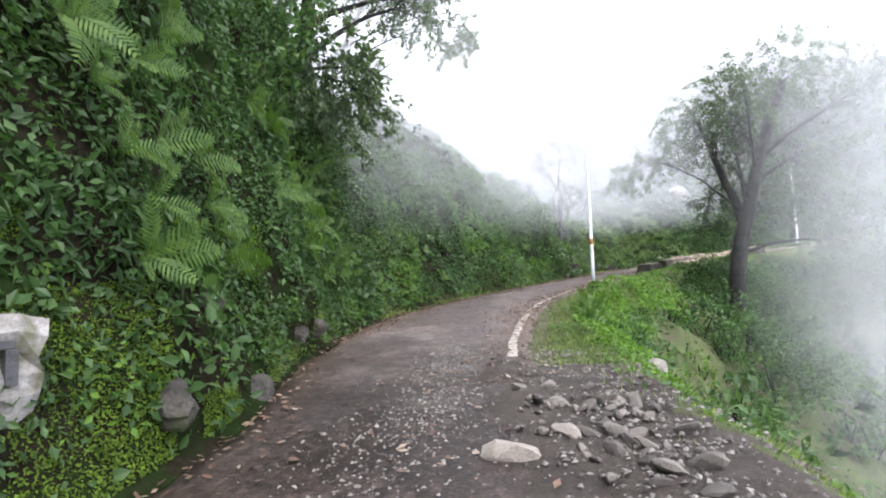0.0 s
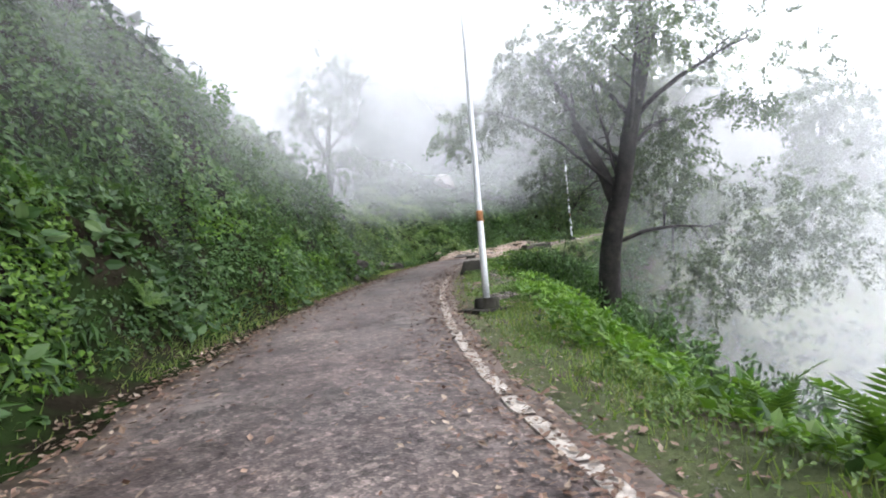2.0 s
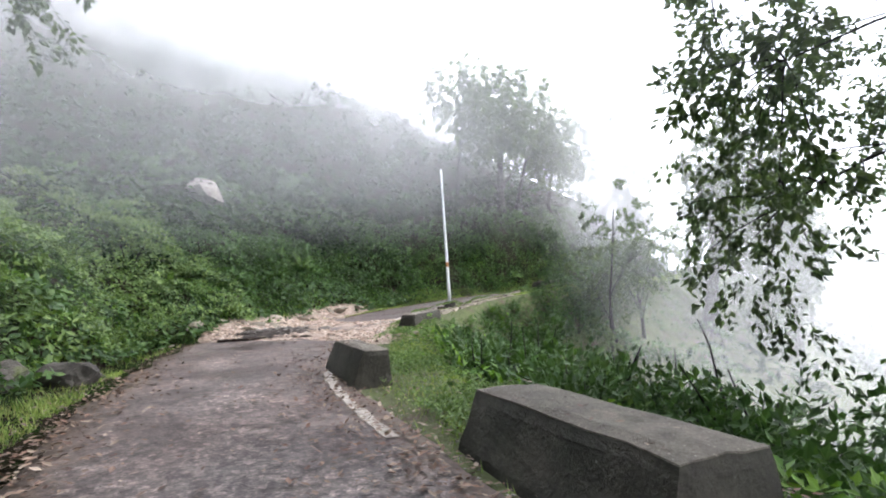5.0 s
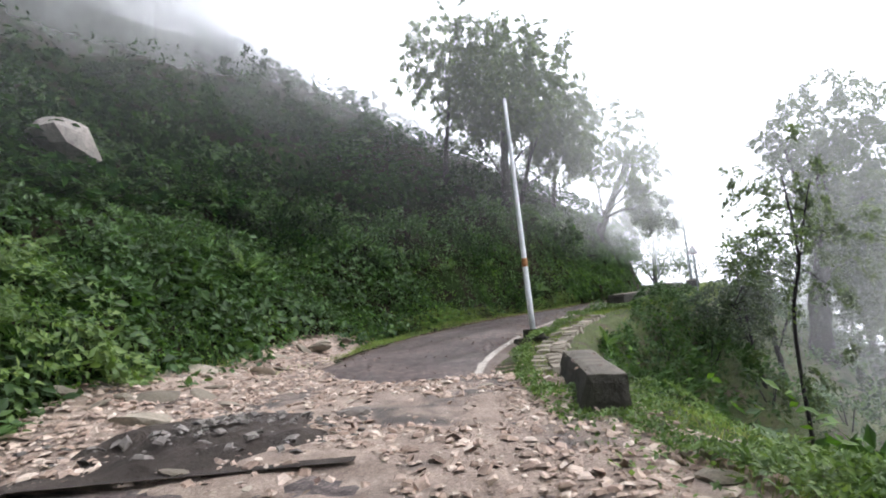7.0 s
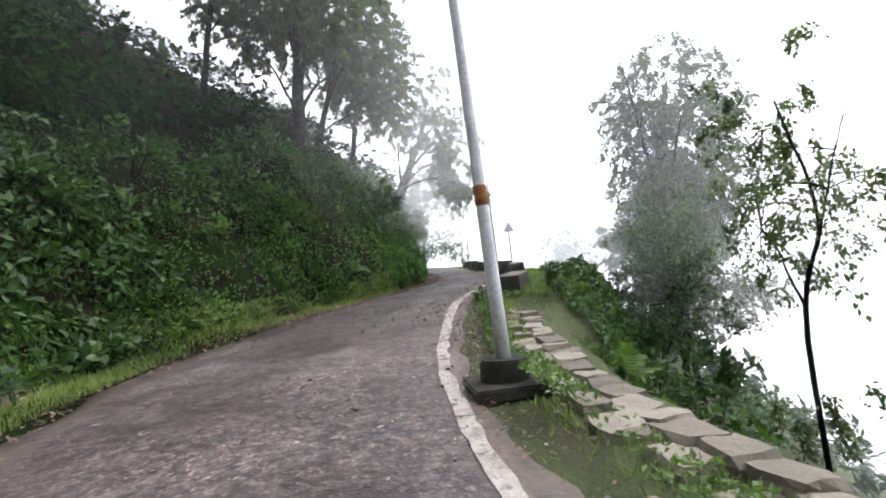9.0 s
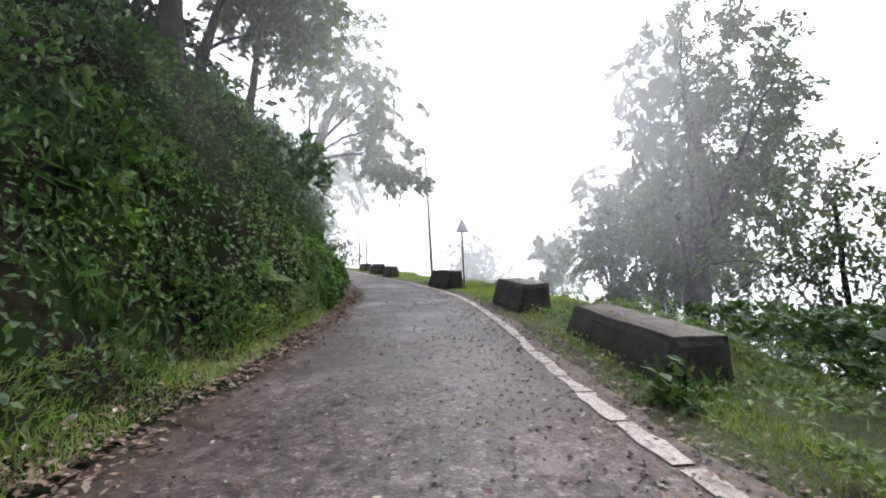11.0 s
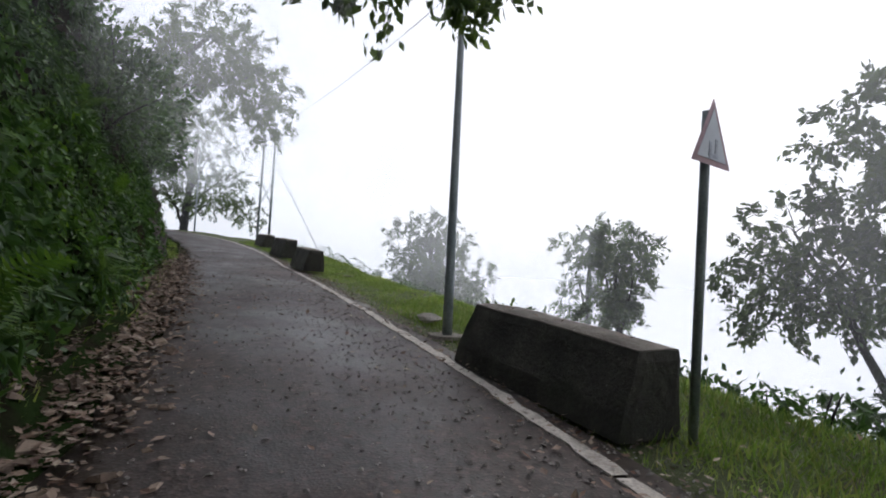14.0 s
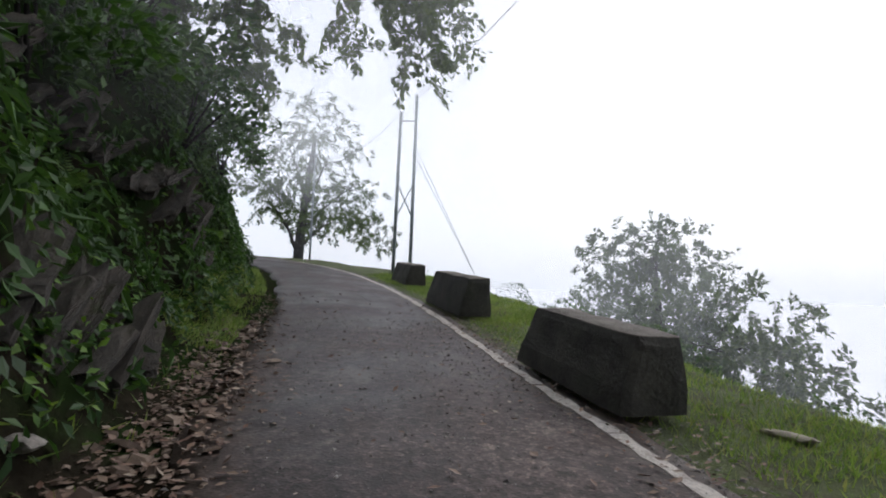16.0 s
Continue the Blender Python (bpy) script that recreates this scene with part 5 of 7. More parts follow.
growth("fresh_undergrowth", "bright green young plants low on the bank", BANK, 26000, ((qq < 4.5) & (ss > -2) & (ss < 112)) * past_verge * (vnoise(BANK, 0.5, 53) > 0.5) * np.where(bare, 0.2, 1) * np.where(cliff & (qq > 2), 0.2, 1) * np.where(ss > 40, np.where(ss > 78, 0.4, 0.3), 1) * np.where(ss < 14, np.where(qq < 1.1, 1.2, 0.1), 1) * bare_foot, LEAF_PLAIN, (0.06, 0.14), M_BRIGHT_LEAF, 62)
growth("bank_leaves", "thick leafy growth on the upper bank", BANK, 24000, ((ss > 8) & (ss < 38) & (qq > 3.0) & (qq < 13)) * (0.3 + (vnoise(BANK, 0.5, 54) > 0.4)), LEAF_PLAIN, (0.1, 0.22), M_BANK_LEAF, 57, 0.35, 0.3)
growth("broad_plants", "large-leaved green plants at the foot of the bank", BANK, 5200, ((qq > VERGE[:, None] * 0.6) & (qq < VERGE[:, None] + 2.2) & (ss > 1) & (ss < 60)) * (vnoise(BANK, 0.7, 55) > 0.45), LEAF_FINE, (0.13, 0.27), M_BANK_LEAF, 64, 0.25, 0.15)
w_far = ((qq >= 8) & (qq < 60)) * np.where(qq < 24, 1.0, 0.6) * (ss > 10) * (ss < 106) * (0.2 + (vnoise(BANK, 0.4, 56) > 0.42)) * np.where((ss > 47) & (ss < 68) & (qq < 28), 3.0, 1.0)
growth("shrub_leaves", "broad dark green leaves of scrub on the hillside", BANK, 30000, ((ss > 48.5) & (ss < 62) & (qq > VERGE[:, None] + 1.0) & (qq < 16)) * (0.3 + (vnoise(BANK, 0.3, 57) > 0.45)), LEAF_PLAIN, (0.14, 0.27), M_CLIFF_LEAF, 65, 0.5, 0.3)
growth("fresh_scrub", "light green leafy scrub round the landslip", BANK, 36000, ((ss > 34) & (ss < 51) & (qq > VERGE[:, None]) & (qq < 11)) * (0.4 + (vnoise(BANK, 0.45, 80) > 0.46)), LEAF_PLAIN, (0.08, 0.19), M_WEED, 81, 0.6, 0.1)
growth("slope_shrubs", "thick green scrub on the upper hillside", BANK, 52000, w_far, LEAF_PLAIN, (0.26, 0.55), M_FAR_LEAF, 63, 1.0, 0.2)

def creeper_curtain(name, label, count, weight, seed, mat, length, leaf, out=(0.15, 0.55)):
    """Strings of leaves hanging free of the cutting from its ledges."""
    r = np.random.default_rng(seed)
    p, n, i, j = pick_on(BANK, count, weight, seed)
    n[:, 2] *= 0.2
    n /= np.linalg.norm(n, axis=1)[:, None]
    pos, al = [], []
    for a, nn in zip(p, n):
        ln = r.uniform(*length)
        m = int(ln / 0.055)
        k = np.linspace(0, 1, m)
        reach = r.uniform(*out)
        q = a + nn * (reach * np.sqrt(np.clip(k * 3, 0, 1)))[:, None] + r.normal(0, 0.045, (m, 3))
        q[:, 2] += 0.12 - ln * k
        pos.append(q)
        al.append(nn * 0.5 + r.normal(0, 0.5, (m, 3)) + np.array([0, 0, -0.75]))
    pos, al = np.concatenate(pos), np.concatenate(al)
    al /= np.linalg.norm(al, axis=1)[:, None]
    ac = np.cross(r.normal(0, 0.7, pos.shape) + np.array([0, 0, 1.0]), al)
    ac /= np.linalg.norm(ac, axis=1)[:, None] + 1e-9
    v, f = scatter(LEAF_PLAIN, pos, al, ac, np.cross(al, ac), leaf * r.uniform(0.6, 1.4, len(pos)))
    return tagged(mesh_part(name, v, f, mat, smooth=False), label, "creeper", kind="stuff")


ledge = 0.15 + (vnoise(BANK, 0.55, 66) > 0.5)
creeper_curtain("creeper_curtain", "curtains of leafy creeper hanging from the steep cutting", 620, ledge * ((ss > -1) & (ss < 15) & (qq > 2.2) & (qq < 8.5)), 67, M_CLIFF_LEAF, (0.6, 1.9), 0.1)
creeper_curtain("creeper_curtain", "pale green trailing creeper low on the cutting", 170, ledge * ((ss > 1) & (ss < 14) & (qq > 1.2) & (qq < 4)), 68, M_BANK_LEAF, (0.4, 1.0), 0.11, (0.1, 0.3))
creeper_curtain("creeper_curtain", "dark creeper hanging over the foot of the cutting", 620, ledge * ((ss > 66) & (ss < 106) & (qq > 2.0) & (qq < 8.0)) * np.where((ss > 93) & (ss < 102) & (qq < 5.6), 0.3, 1), 69, M_CLIFF_LEAF, (0.5, 1.7), 0.11)
creeper_curtain("creeper_curtain", "leafy creeper trailing down the bank", 320, ledge * ((ss > 15) & (ss < 36) & (qq > 2.5) & (qq < 8.0)), 70, M_BANK_LEAF, (0.4, 1.2), 0.1, (0.1, 0.35))

# ---------------------------------------------------------------- grass and growth on the valley side
vq = np.broadcast_to(val_q[None, :], VALLEY.shape[:2])
vs_ = np.broadcast_to(STAT[:, None], VALLEY.shape[:2])
flat = vq < SHOULDER[:, None] + 0.6
strewn = ((vs_ < 7.2) & (vq < 1.6)) | ((vs_ > 42) & (vs_ < 48) & (vq < 1.0)) | ((vs_ > 48) & (vs_ < 51) & (vq < 0.55)) | ((vs_ > 26.5) & (vs_ < 34) & (vq > 1.2) & (vq < 2.6))


def grass(name, label, grid, count, weight, size, seed, mat):
    r = np.random.default_rng(seed)
    p, n, i, j = pick_on(grid, count, weight, seed)
    al = n * 1.0 + r.normal(0, 0.45, p.shape)
    al /= np.linalg.norm(al, axis=1)[:, None]
    ac = np.cross(al, r.normal(0, 1, p.shape))
    ac /= np.linalg.norm(ac, axis=1)[:, None] + 1e-9
    up = np.cross(al, ac)
    sz = r.uniform(size[0], size[1], len(p)) * (0.5 + vnoise(p, 0.9, seed))
    v, f = scatter(BLADE, p, al, ac, up, sz)
    ob = mesh_part(name, v, f, mat, smooth=False)
    return tagged(ob, label, "grass", kind="stuff")


w_g = flat * np.where((vs_ > 49) & (vs_ < 63) & (vq > 1.0), 0.05, 1) * np.clip((vq - 0.25) / 0.5, 0, 1) * np.where(strewn, 0.06, 1) * (vs_ > 0) * (vs_ < 112) * np.where(vs_ > 61, 1.5, 1) * (0.5 + (vnoise(VALLEY, 0.8, 70) > 0.33))
grass("verge_grass", "short bright green grass on the road verge", VALLEY, 128000, w_g, (0.04, 0.13), 71, M_GRASS)
w_gb = (qq < VERGE[:, None] + 0.5) * (ss > 6) * (ss < 112) * np.clip(qq / 0.35, 0, 1) * (0.2 + (vnoise(BANK, 0.8, 72) > 0.35)) * np.where((ss > 43) & (ss < 50), 0.1, 1) * np.where((ss > 72) & (ss < 97), 0.06, 1) * np.where((ss > 10) & (ss < 38), 0.35, 1)
grass("bank_grass", "grass along the foot of the hillside", BANK, 36000, w_gb, (0.06, 0.16), 73, M_GRASS)
w_v = (vq > SHOULDER[:, None] - 0.3) * (vs_ > -6) * (vs_ < 125) * (0.3 + (vnoise(VALLEY, 0.5, 74) > 0.4))
off_wall = np.where((vs_ > 48) & (vs_ < 63), np.clip((vq - 2.3) / 0.6, 0, 1), 1.0)
growth("verge_weeds", "low leafy weeds and clover on the road verge", VALLEY, 62000, flat * np.clip((vq - 0.35) / 0.6, 0, 1) * np.where(strewn, 0.1, 1) * (vs_ > 6) * (vs_ < 70) * np.where((vs_ > 49) & (vs_ < 62), np.where(vq > 0.75, 0.0, 2.0), 1) * np.where(vs_ > 61.5, 0.2, 1) * (0.15 + (vnoise(VALLEY, 0.6, 77) > 0.42)), LEAF_PLAIN, (0.035, 0.085), M_WEED, 78, 0.16, 0.0)
growth("valley_undergrowth", "dense green scrub on the slope below the road", VALLEY, 50000, w_v * off_wall * np.where(vs_ < 30, 1.6, 1) * np.where((vs_ > 76) & (vq < SHOULDER[:, None] + 3), 0.05, 1), LEAF_PLAIN, (0.1, 0.26), M_BANK_LEAF, 75, 0.3, 0.1)
growth("valley_fresh_growth", "bright green leafy plants along the brink", VALLEY, 18000, w_v * off_wall * (vs_ < 76) * (vq < SHOULDER[:, None] + 2.0) * np.where(vs_ > 26, np.where(vs_ > 46, 0.06, 0.2), 1.0), LEAF_PLAIN, (0.08, 0.18), M_BRIGHT_LEAF, 76, 0.3, 0.1)

growth("slope_scrub", "dark scrub leaves carpeting the slope inside the bend", VALLEY, 17000, ((vs_ > 29) & (vs_ < 50) & (vq > 3.2) & (vq < 22)) * (0.4 + (vnoise(VALLEY, 0.4, 82) > 0.45)), LEAF_PLAIN, (0.18, 0.38), M_CLIFF_LEAF, 83, 0.6, 0.1)
growth("wall_scrub", "dark leafy scrub growing against the stone wall", VALLEY, 15000, ((vs_ > 49.5) & (vs_ < 66) & (vq > 1.9) & (vq < 5.0)) * (0.3 + (vnoise(VALLEY, 0.5, 84) > 0.42)), LEAF_PLAIN, (0.07, 0.17), M_CLIFF_LEAF, 85, 0.45, 0.1)
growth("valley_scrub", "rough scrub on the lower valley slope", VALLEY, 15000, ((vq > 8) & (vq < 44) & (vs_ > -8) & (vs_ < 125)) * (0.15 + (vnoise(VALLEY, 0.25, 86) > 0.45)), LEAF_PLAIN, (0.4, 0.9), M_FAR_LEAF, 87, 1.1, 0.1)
growth("brink_weeds", "small twiggy weeds standing along the upper brink", VALLEY, 12000, ((vs_ > 76) & (vs_ < 112) & (vq > SHOULDER[:, None] - 0.2) & (vq < SHOULDER[:, None] + 2.5)) * (0.05 + (vnoise(VALLEY, 0.7, 79) > 0.5)), LEAF_PLAIN, (0.04, 0.09), M_BANK_LEAF, 79, 0.35, -0.2)

# ---------------------------------------------------------------- cloud in the valley, and mist standing along the slopes
def cloud_white(name, through):
    m, n, l, bsdf, out = node_mat(name)
    bsdf.inputs["Base Color"].default_value = (0.74, 0.75, 0.765, 1)
    bsdf.inputs["Roughness"].default_value = 1.0
    bsdf.inputs["Specular IOR Level"].default_value = 0.0
    if through:
        tr = n.new("ShaderNodeBsdfTranslucent")
        tr.inputs[0].default_value = (0.95, 0.96, 0.97, 1)
        mx = n.new("ShaderNodeMixShader")
        mx.inputs[0].default_value = through
        l.new(bsdf.outputs[0], mx.inputs[1])
        l.new(tr.outputs[0], mx.inputs[2])
        l.new(mx.outputs[0], out.inputs[0])
    return m


M_CLOUD = cloud_white("cloud_white", 0.0)
gx = np.concatenate([np.linspace(-2400, -80, 14), np.linspace(-60, 160, 56), np.linspace(180, 2400, 14)])
gy = np.concatenate([np.linspace(-2400, -90, 14), np.linspace(-70, 140, 52), np.linspace(160, 2400, 14)])
CL = np.stack(np.meshgrid(gx, gy, indexing="ij"), -1)
CL = np.concatenate([CL, np.full(CL.shape[:2] + (1,), -24.0)], -1)
CL[..., 2] += fractal(CL, 0.06, 90, 3) * 2.0 * (np.abs(CL[..., 0] - 40) < 120)
cloud = mesh_part("valley_cloud", CL.reshape(-1, 3), grid_faces(CL.shape[0], CL.shape[1]), M_CLOUD)
tagged(cloud, "white cloud lying in the valley like a sea", "cloud", kind="structure")


def mist_material():
    """Drifting mist: white where the droplets are, clear between; the share comes from the sheet's own density."""
    m, n, l, bsdf, out = node_mat("mist_white")
    df = n.new("ShaderNodeBsdfDiffuse")
    df.inputs[0].default_value = (0.9, 0.915, 0.93, 1)
    tr = n.new("ShaderNodeBsdfTranslucent")
    tr.inputs[0].default_value = (0.9, 0.915, 0.93, 1)
    for node, z in ((df, 1.0), (tr, -1.0)):
        c = n.new("ShaderNodeCombineXYZ")
        c.inputs[2].default_value = z
        l.new(c.outputs[0], node.inputs["Normal"])
    body = n.new("ShaderNodeAddShader")
    l.new(df.outputs[0], body.inputs[0])
    l.new(tr.outputs[0], body.inputs[1])
    clear = n.new("ShaderNodeBsdfTransparent")
    at = n.new("ShaderNodeAttribute")
    at.attribute_name = "mist_share"
    wisp = noise_tex(n, l, 0.35, 3)
    k = n.new("ShaderNodeMath")
    k.operation = "MULTIPLY_ADD"
    l.new(wisp.outputs["Fac"], k.inputs[0])
    k.inputs[1].default_value, k.inputs[2].default_value = 1.2, 0.4
    mul = n.new("ShaderNodeMath")
    mul.operation = "MULTIPLY"
    mul.use_clamp = True
    l.new(k.outputs[0], mul.inputs[0])
    l.new(at.outputs["Fac"], mul.inputs[1])
    mx = n.new("ShaderNodeMixShader")
    l.new(mul.outputs[0], mx.inputs[0])
    l.new(clear.outputs[0], mx.inputs[1])
    l.new(body.outputs[0], mx.inputs[2])
    l.new(mx.outputs[0], out.inputs[0])
    n.remove(bsdf)
    return m


M_MIST = mist_material()
scene.cycles.transparent_max_bounces = 32


def mist_sheet(s, side, cover, reach, height, seed):
    """A sheet of drifting mist standing across the slope at station s, on one side of the road (1 valley, -1 hill),
    thin towards the road, the ground, the crown and its far end."""
    p, rt = on_line(s)
    w = float(np.interp(s, STAT, WIDTH))
    near = (1.2 if 34 < s < 46 else 2.0) if side > 0 else w + 1.0
    a = np.linspace(0, 1, 26) ** 1.5 * reach
    h = np.linspace(0, 1, 18)
    i = int(np.clip(round((s - S0) / STEP), 0, nb - 1))
    if side > 0:
        gu, gz = np.einsum("ij,j->i", VALLEY[i] - p, rt), VALLEY[i, :, 2]
        ground_z = np.interp(near + a, gu, gz)
    else:
        gu, gz = -np.einsum("ij,j->i", BANK[i] - p, rt), BANK[i, :, 2]
        o = np.argsort(gu)
        ground_z = np.interp(near + a, gu[o], gz[o])
    g = (p + rt * (side * (near + a))[:, None])[:, None, :] + np.zeros((1, 18, 1))
    g[..., 2] = ground_z[:, None] - 0.4 + h[None] * height
    rise = np.maximum(h[None] * height - 0.4, 0)
    dens = cover * (1 + a / (60 if side > 0 or s > 48 else 13))[:, None] * (np.clip((a - 4) / 10, 0, 1) if side > 0 and 28 < s < 62 else np.clip((a - 3.5) / 7, 0, 1) if side > 0 and s <= 28 else np.clip(a / 5.0, 0, 1))[:, None] * np.clip((reach - a) / 6, 0, 1)[:, None]
    above = g[..., 2] - p[2]
    dens = dens * ((np.clip(above / 6.5 + 0.25, 0.8 if s > 33 else 0.45, 2.6) * (1 + 2.0 * np.clip((above - 11) / 7, 0, 1)) if s < 48 else np.clip((above - (8 if s < 74 else 4)) / 9, 0.03, 1.6)) if side < 0 else 1.0)
    dens = dens * np.clip((0.5 if side < 0 and s < 48 else 0.25) + rise / 3.0, 0, 1) * np.clip((height - 0.4 - rise) / (7 if height < 30 else 20), 0, 1) * (0.6 + 0.8 * vnoise(g, 0.13, seed))
    ob = mesh_part("mist", g.reshape(-1, 3), grid_faces(26, 18), M_MIST)
    at = ob.data.attributes.new("mist_share", "FLOAT", "POINT")
    at.data.foreach_set("value", np.minimum(dens, 0.62).ravel().astype(np.float32))
    return tagged(ob, "thin white mist drifting across the slope", "mist", kind="stuff")


def mist_over_road(s, cover, seed):
    """Mist hanging over the road, well above head height."""
    p, rt = on_line(s)
    w = float(np.interp(s, STAT, WIDTH))
    u = np.linspace(-w - 5.0, 5.5, 14)
    h = np.linspace(0, 1, 14) * 15
    g = (p + rt * u[:, None])[:, None, :] + np.zeros((1, 14, 1))
    g[..., 2] = p[2] + 2.4 + h[None]
    dens = cover * np.clip((u + w + 5.0) / 4, 0, 1)[:, None] * np.clip((5.5 - u) / 3.5, 0, 1)[:, None]
    dens = dens * np.clip(h / 2.6, 0, 1)[None] * np.clip((15 - h) / 6, 0, 1)[None] * (0.6 + 0.8 * vnoise(g, 0.13, seed))
    ob = mesh_part("mist", g.reshape(-1, 3), grid_faces(14, 14), M_MIST)
    at = ob.data.attributes.new("mist_share", "FLOAT", "POINT")
    at.data.foreach_set("value", np.minimum(dens, 0.42).ravel().astype(np.float32))
    return tagged(ob, "thin white mist hanging over the road", "mist", kind="stuff")


VALLEY_MIST = [(-12, .05), (14, .12), (18, .14), (26, .13), (29, .05), (36, .025), (48, .042), (56, .048), (62, .045), (76, .035), (84, .05), (92, .055), (128, .06)]
HILL_MIST = [(-12, .12), (20, .14), (28, .14), (34, .13), (46, .13), (49, .012), (56, .016), (62, .045), (68, .045), (73, .06), (80, .14), (128, .1)]
OVER_MIST = [(-12, .05), (18, .08), (26, .1), (32, .12), (37, .15), (44, .15), (47, .05), (51, .01), (66, .015), (73, .055), (80, .065), (86, .08), (92, .11), (100, .11), (128, .09)]


def mist_along(s0, s1, u, cover, seed):
    """A bank of mist added along the valley brink, standing in for glare over the trees."""
    st = np.linspace(s0, s1, 26)
    p, rt = on_line(st)
    h = np.linspace(0, 1, 16) * 13
    g = (p + rt * u)[:, None, :] + np.zeros((1, 16, 1))
    g[..., 2] = g[..., 2] + h[None]
    dens = cover * np.clip((st - s0) / 5, 0, 1)[:, None] * np.clip((s1 - st) / 6, 0, 1)[:, None] * np.clip((h - 0.6) / 3.5, 0, 1)[None] * np.clip((13 - h) / 4, 0, 1)[None]
    ob = mesh_part("mist", g.reshape(-1, 3), grid_faces(26, 16), M_MIST)
    at = ob.data.attributes.new("mist_share", "FLOAT", "POINT")
    at.data.foreach_set("value", dens.ravel().astype(np.float32))
    return tagged(ob, "thin white mist sheet added along the brink in place of glare", "mist", kind="stuff")


# pales the trees behind it as glare would
mist_along(64, 82, 2.7, .28, 320)


def mist_on_hill(s0, s1, u, cover, low, height, seed):
    """Cloud lying along the upper hillside and over its crest."""
    st = np.linspace(s0, s1, 30)
    p, rt = on_line(st)
    h = np.linspace(0, 1, 22)
    g = (p - rt * u)[:, None, :] + np.zeros((1, 22, 1))
    g[..., 2] = g[..., 2] + low + h[None] * height
    ends = np.clip((st - s0) / 12, 0, 1) * np.clip((s1 - st) / 12, 0, 1)
    dens = cover * ends[:, None] * np.clip(h * height / 15, 0, 1)[None] * np.clip((1 - h) / 0.15, 0, 1)[None] * (0.75 + 0.5 * vnoise(g, 0.06, seed))
    ob = mesh_part("mist", g.reshape(-1, 3), grid_faces(30, 22), M_MIST)
    at = ob.data.attributes.new("mist_share", "FLOAT", "POINT")
    at.data.foreach_set("value", np.minimum(dens, 0.85).ravel().astype(np.float32))
    return tagged(ob, "cloud lying over the crest of the hillside", "mist", kind="stuff")


for k, (u, low, cover_) in enumerate(((15, 8, .24), (20, 9, .45), (26, 10, .62), (32, 11, .78), (40, 13, .85))):
    mist_on_hill(8, 53, u, cover_, low, 90, 330 + k)
for k, (u, low, cover_) in enumerate(((23, 18, .16), (29, 17, .5), (36, 17, .85))):
    mist_on_hill(38, 84, u, cover_, low, 90, 350 + k)
for k, (u, low) in enumerate(((44, 13), (54, 15), (64, 17))):
    mist_on_hill(26, 78, u, .85, low, 90, 340 + k)
for k, s in enumerate(np.arange(9, 128, 4.5)):
    mist_sheet(s, 1, table(VALLEY_MIST, s) * 1.15, 40, 22, 200 + k)
for k, s in enumerate(np.arange(13, 122, 4.5)):
    mist_sheet(s, -1, table(HILL_MIST, s), (70 if s < 48 else 34) if s < 90 else 14, 38 if s < 48 else 20, 240 + k)
for k, s in enumerate(np.arange(15, 122, 4.5)):
    mist_over_road(s, table(OVER_MIST, s), 280 + k)

# ---------------------------------------------------------------- ferns
def frond_mesh(length, pairs, arch, seed):
    r = np.random.default_rng(seed)
    t = np.linspace(0, 1, pairs + 2)
    x = length * t
    z = length * (arch * t - 1.1 * arch * t ** 2.2)
    rach = np.stack([x, np.zeros_like(x), z], 1)
    pieces = [tube(rach, np.linspace(0.006, 0.0015, len(x)), 3, False)]
    prof = np.sin(np.pi * np.clip(t * 0.85 + 0.13, 0, 1)) ** 0.8
    for sgn in (-1, 1):
        for i in range(1, pairs + 1):
            ln = 0.27 * length * prof[i] * r.uniform(0.85, 1.1)
            d = np.array([0.45, sgn * 0.9, -0.18 + r.normal(0, 0.06)])
            d /= np.linalg.norm(d)
            w = 0.55 * length / pairs
            a = rach[i]
            c = np.array([w, 0, 0])
            v = np.array([a - c * 0.5, a + d * ln * 0.5 - c * 0.62, a + d * ln + c * 0.3, a + d * ln * 0.5 + c * 0.6, a + c * 0.5])
            v[1, 2] += 0.01
            pieces.append((v, [np.array([(0, 1, 3, 4)]), np.array([(1, 2, 3)])]))
    return merge(pieces)


FRONDS = [mesh_from("frond", *frond_mesh(ln, n, arch, k), M_FERN, False) for k, (ln, n, arch) in enumerate(((0.75, 13, 0.35), (0.95, 15, 0.5), (0.6, 12, 0.2)))]


def fern(at, up, count, seed, scale=1.0, spread=0.9, label="bright green fern with arching fronds"):
    r = np.random.default_rng(seed)
    ob = new("fern")
    z = Vector(up).normalized()
    ob.matrix_basis = Matrix.Translation(at) @ z.to_track_quat("Z", "Y").to_matrix().to_4x4()
    tagged(ob, label, "fern", "ferns along the road")
    for k in range(count):
        f = new("frond", FRONDS[r.integers(3)])
        f.parent = ob
        sc = scale * r.uniform(0.75, 1.2)
        f.matrix_basis = pose(0, 0, 0, 0, 0, 360 * k / count + r.uniform(-18, 18)) @ pose(0, 0, 0, 0, -90 + math.degrees(spread) * r.uniform(0.6, 1.25), 0) @ Matrix.Diagonal((sc, sc, sc, 1))
    return ob


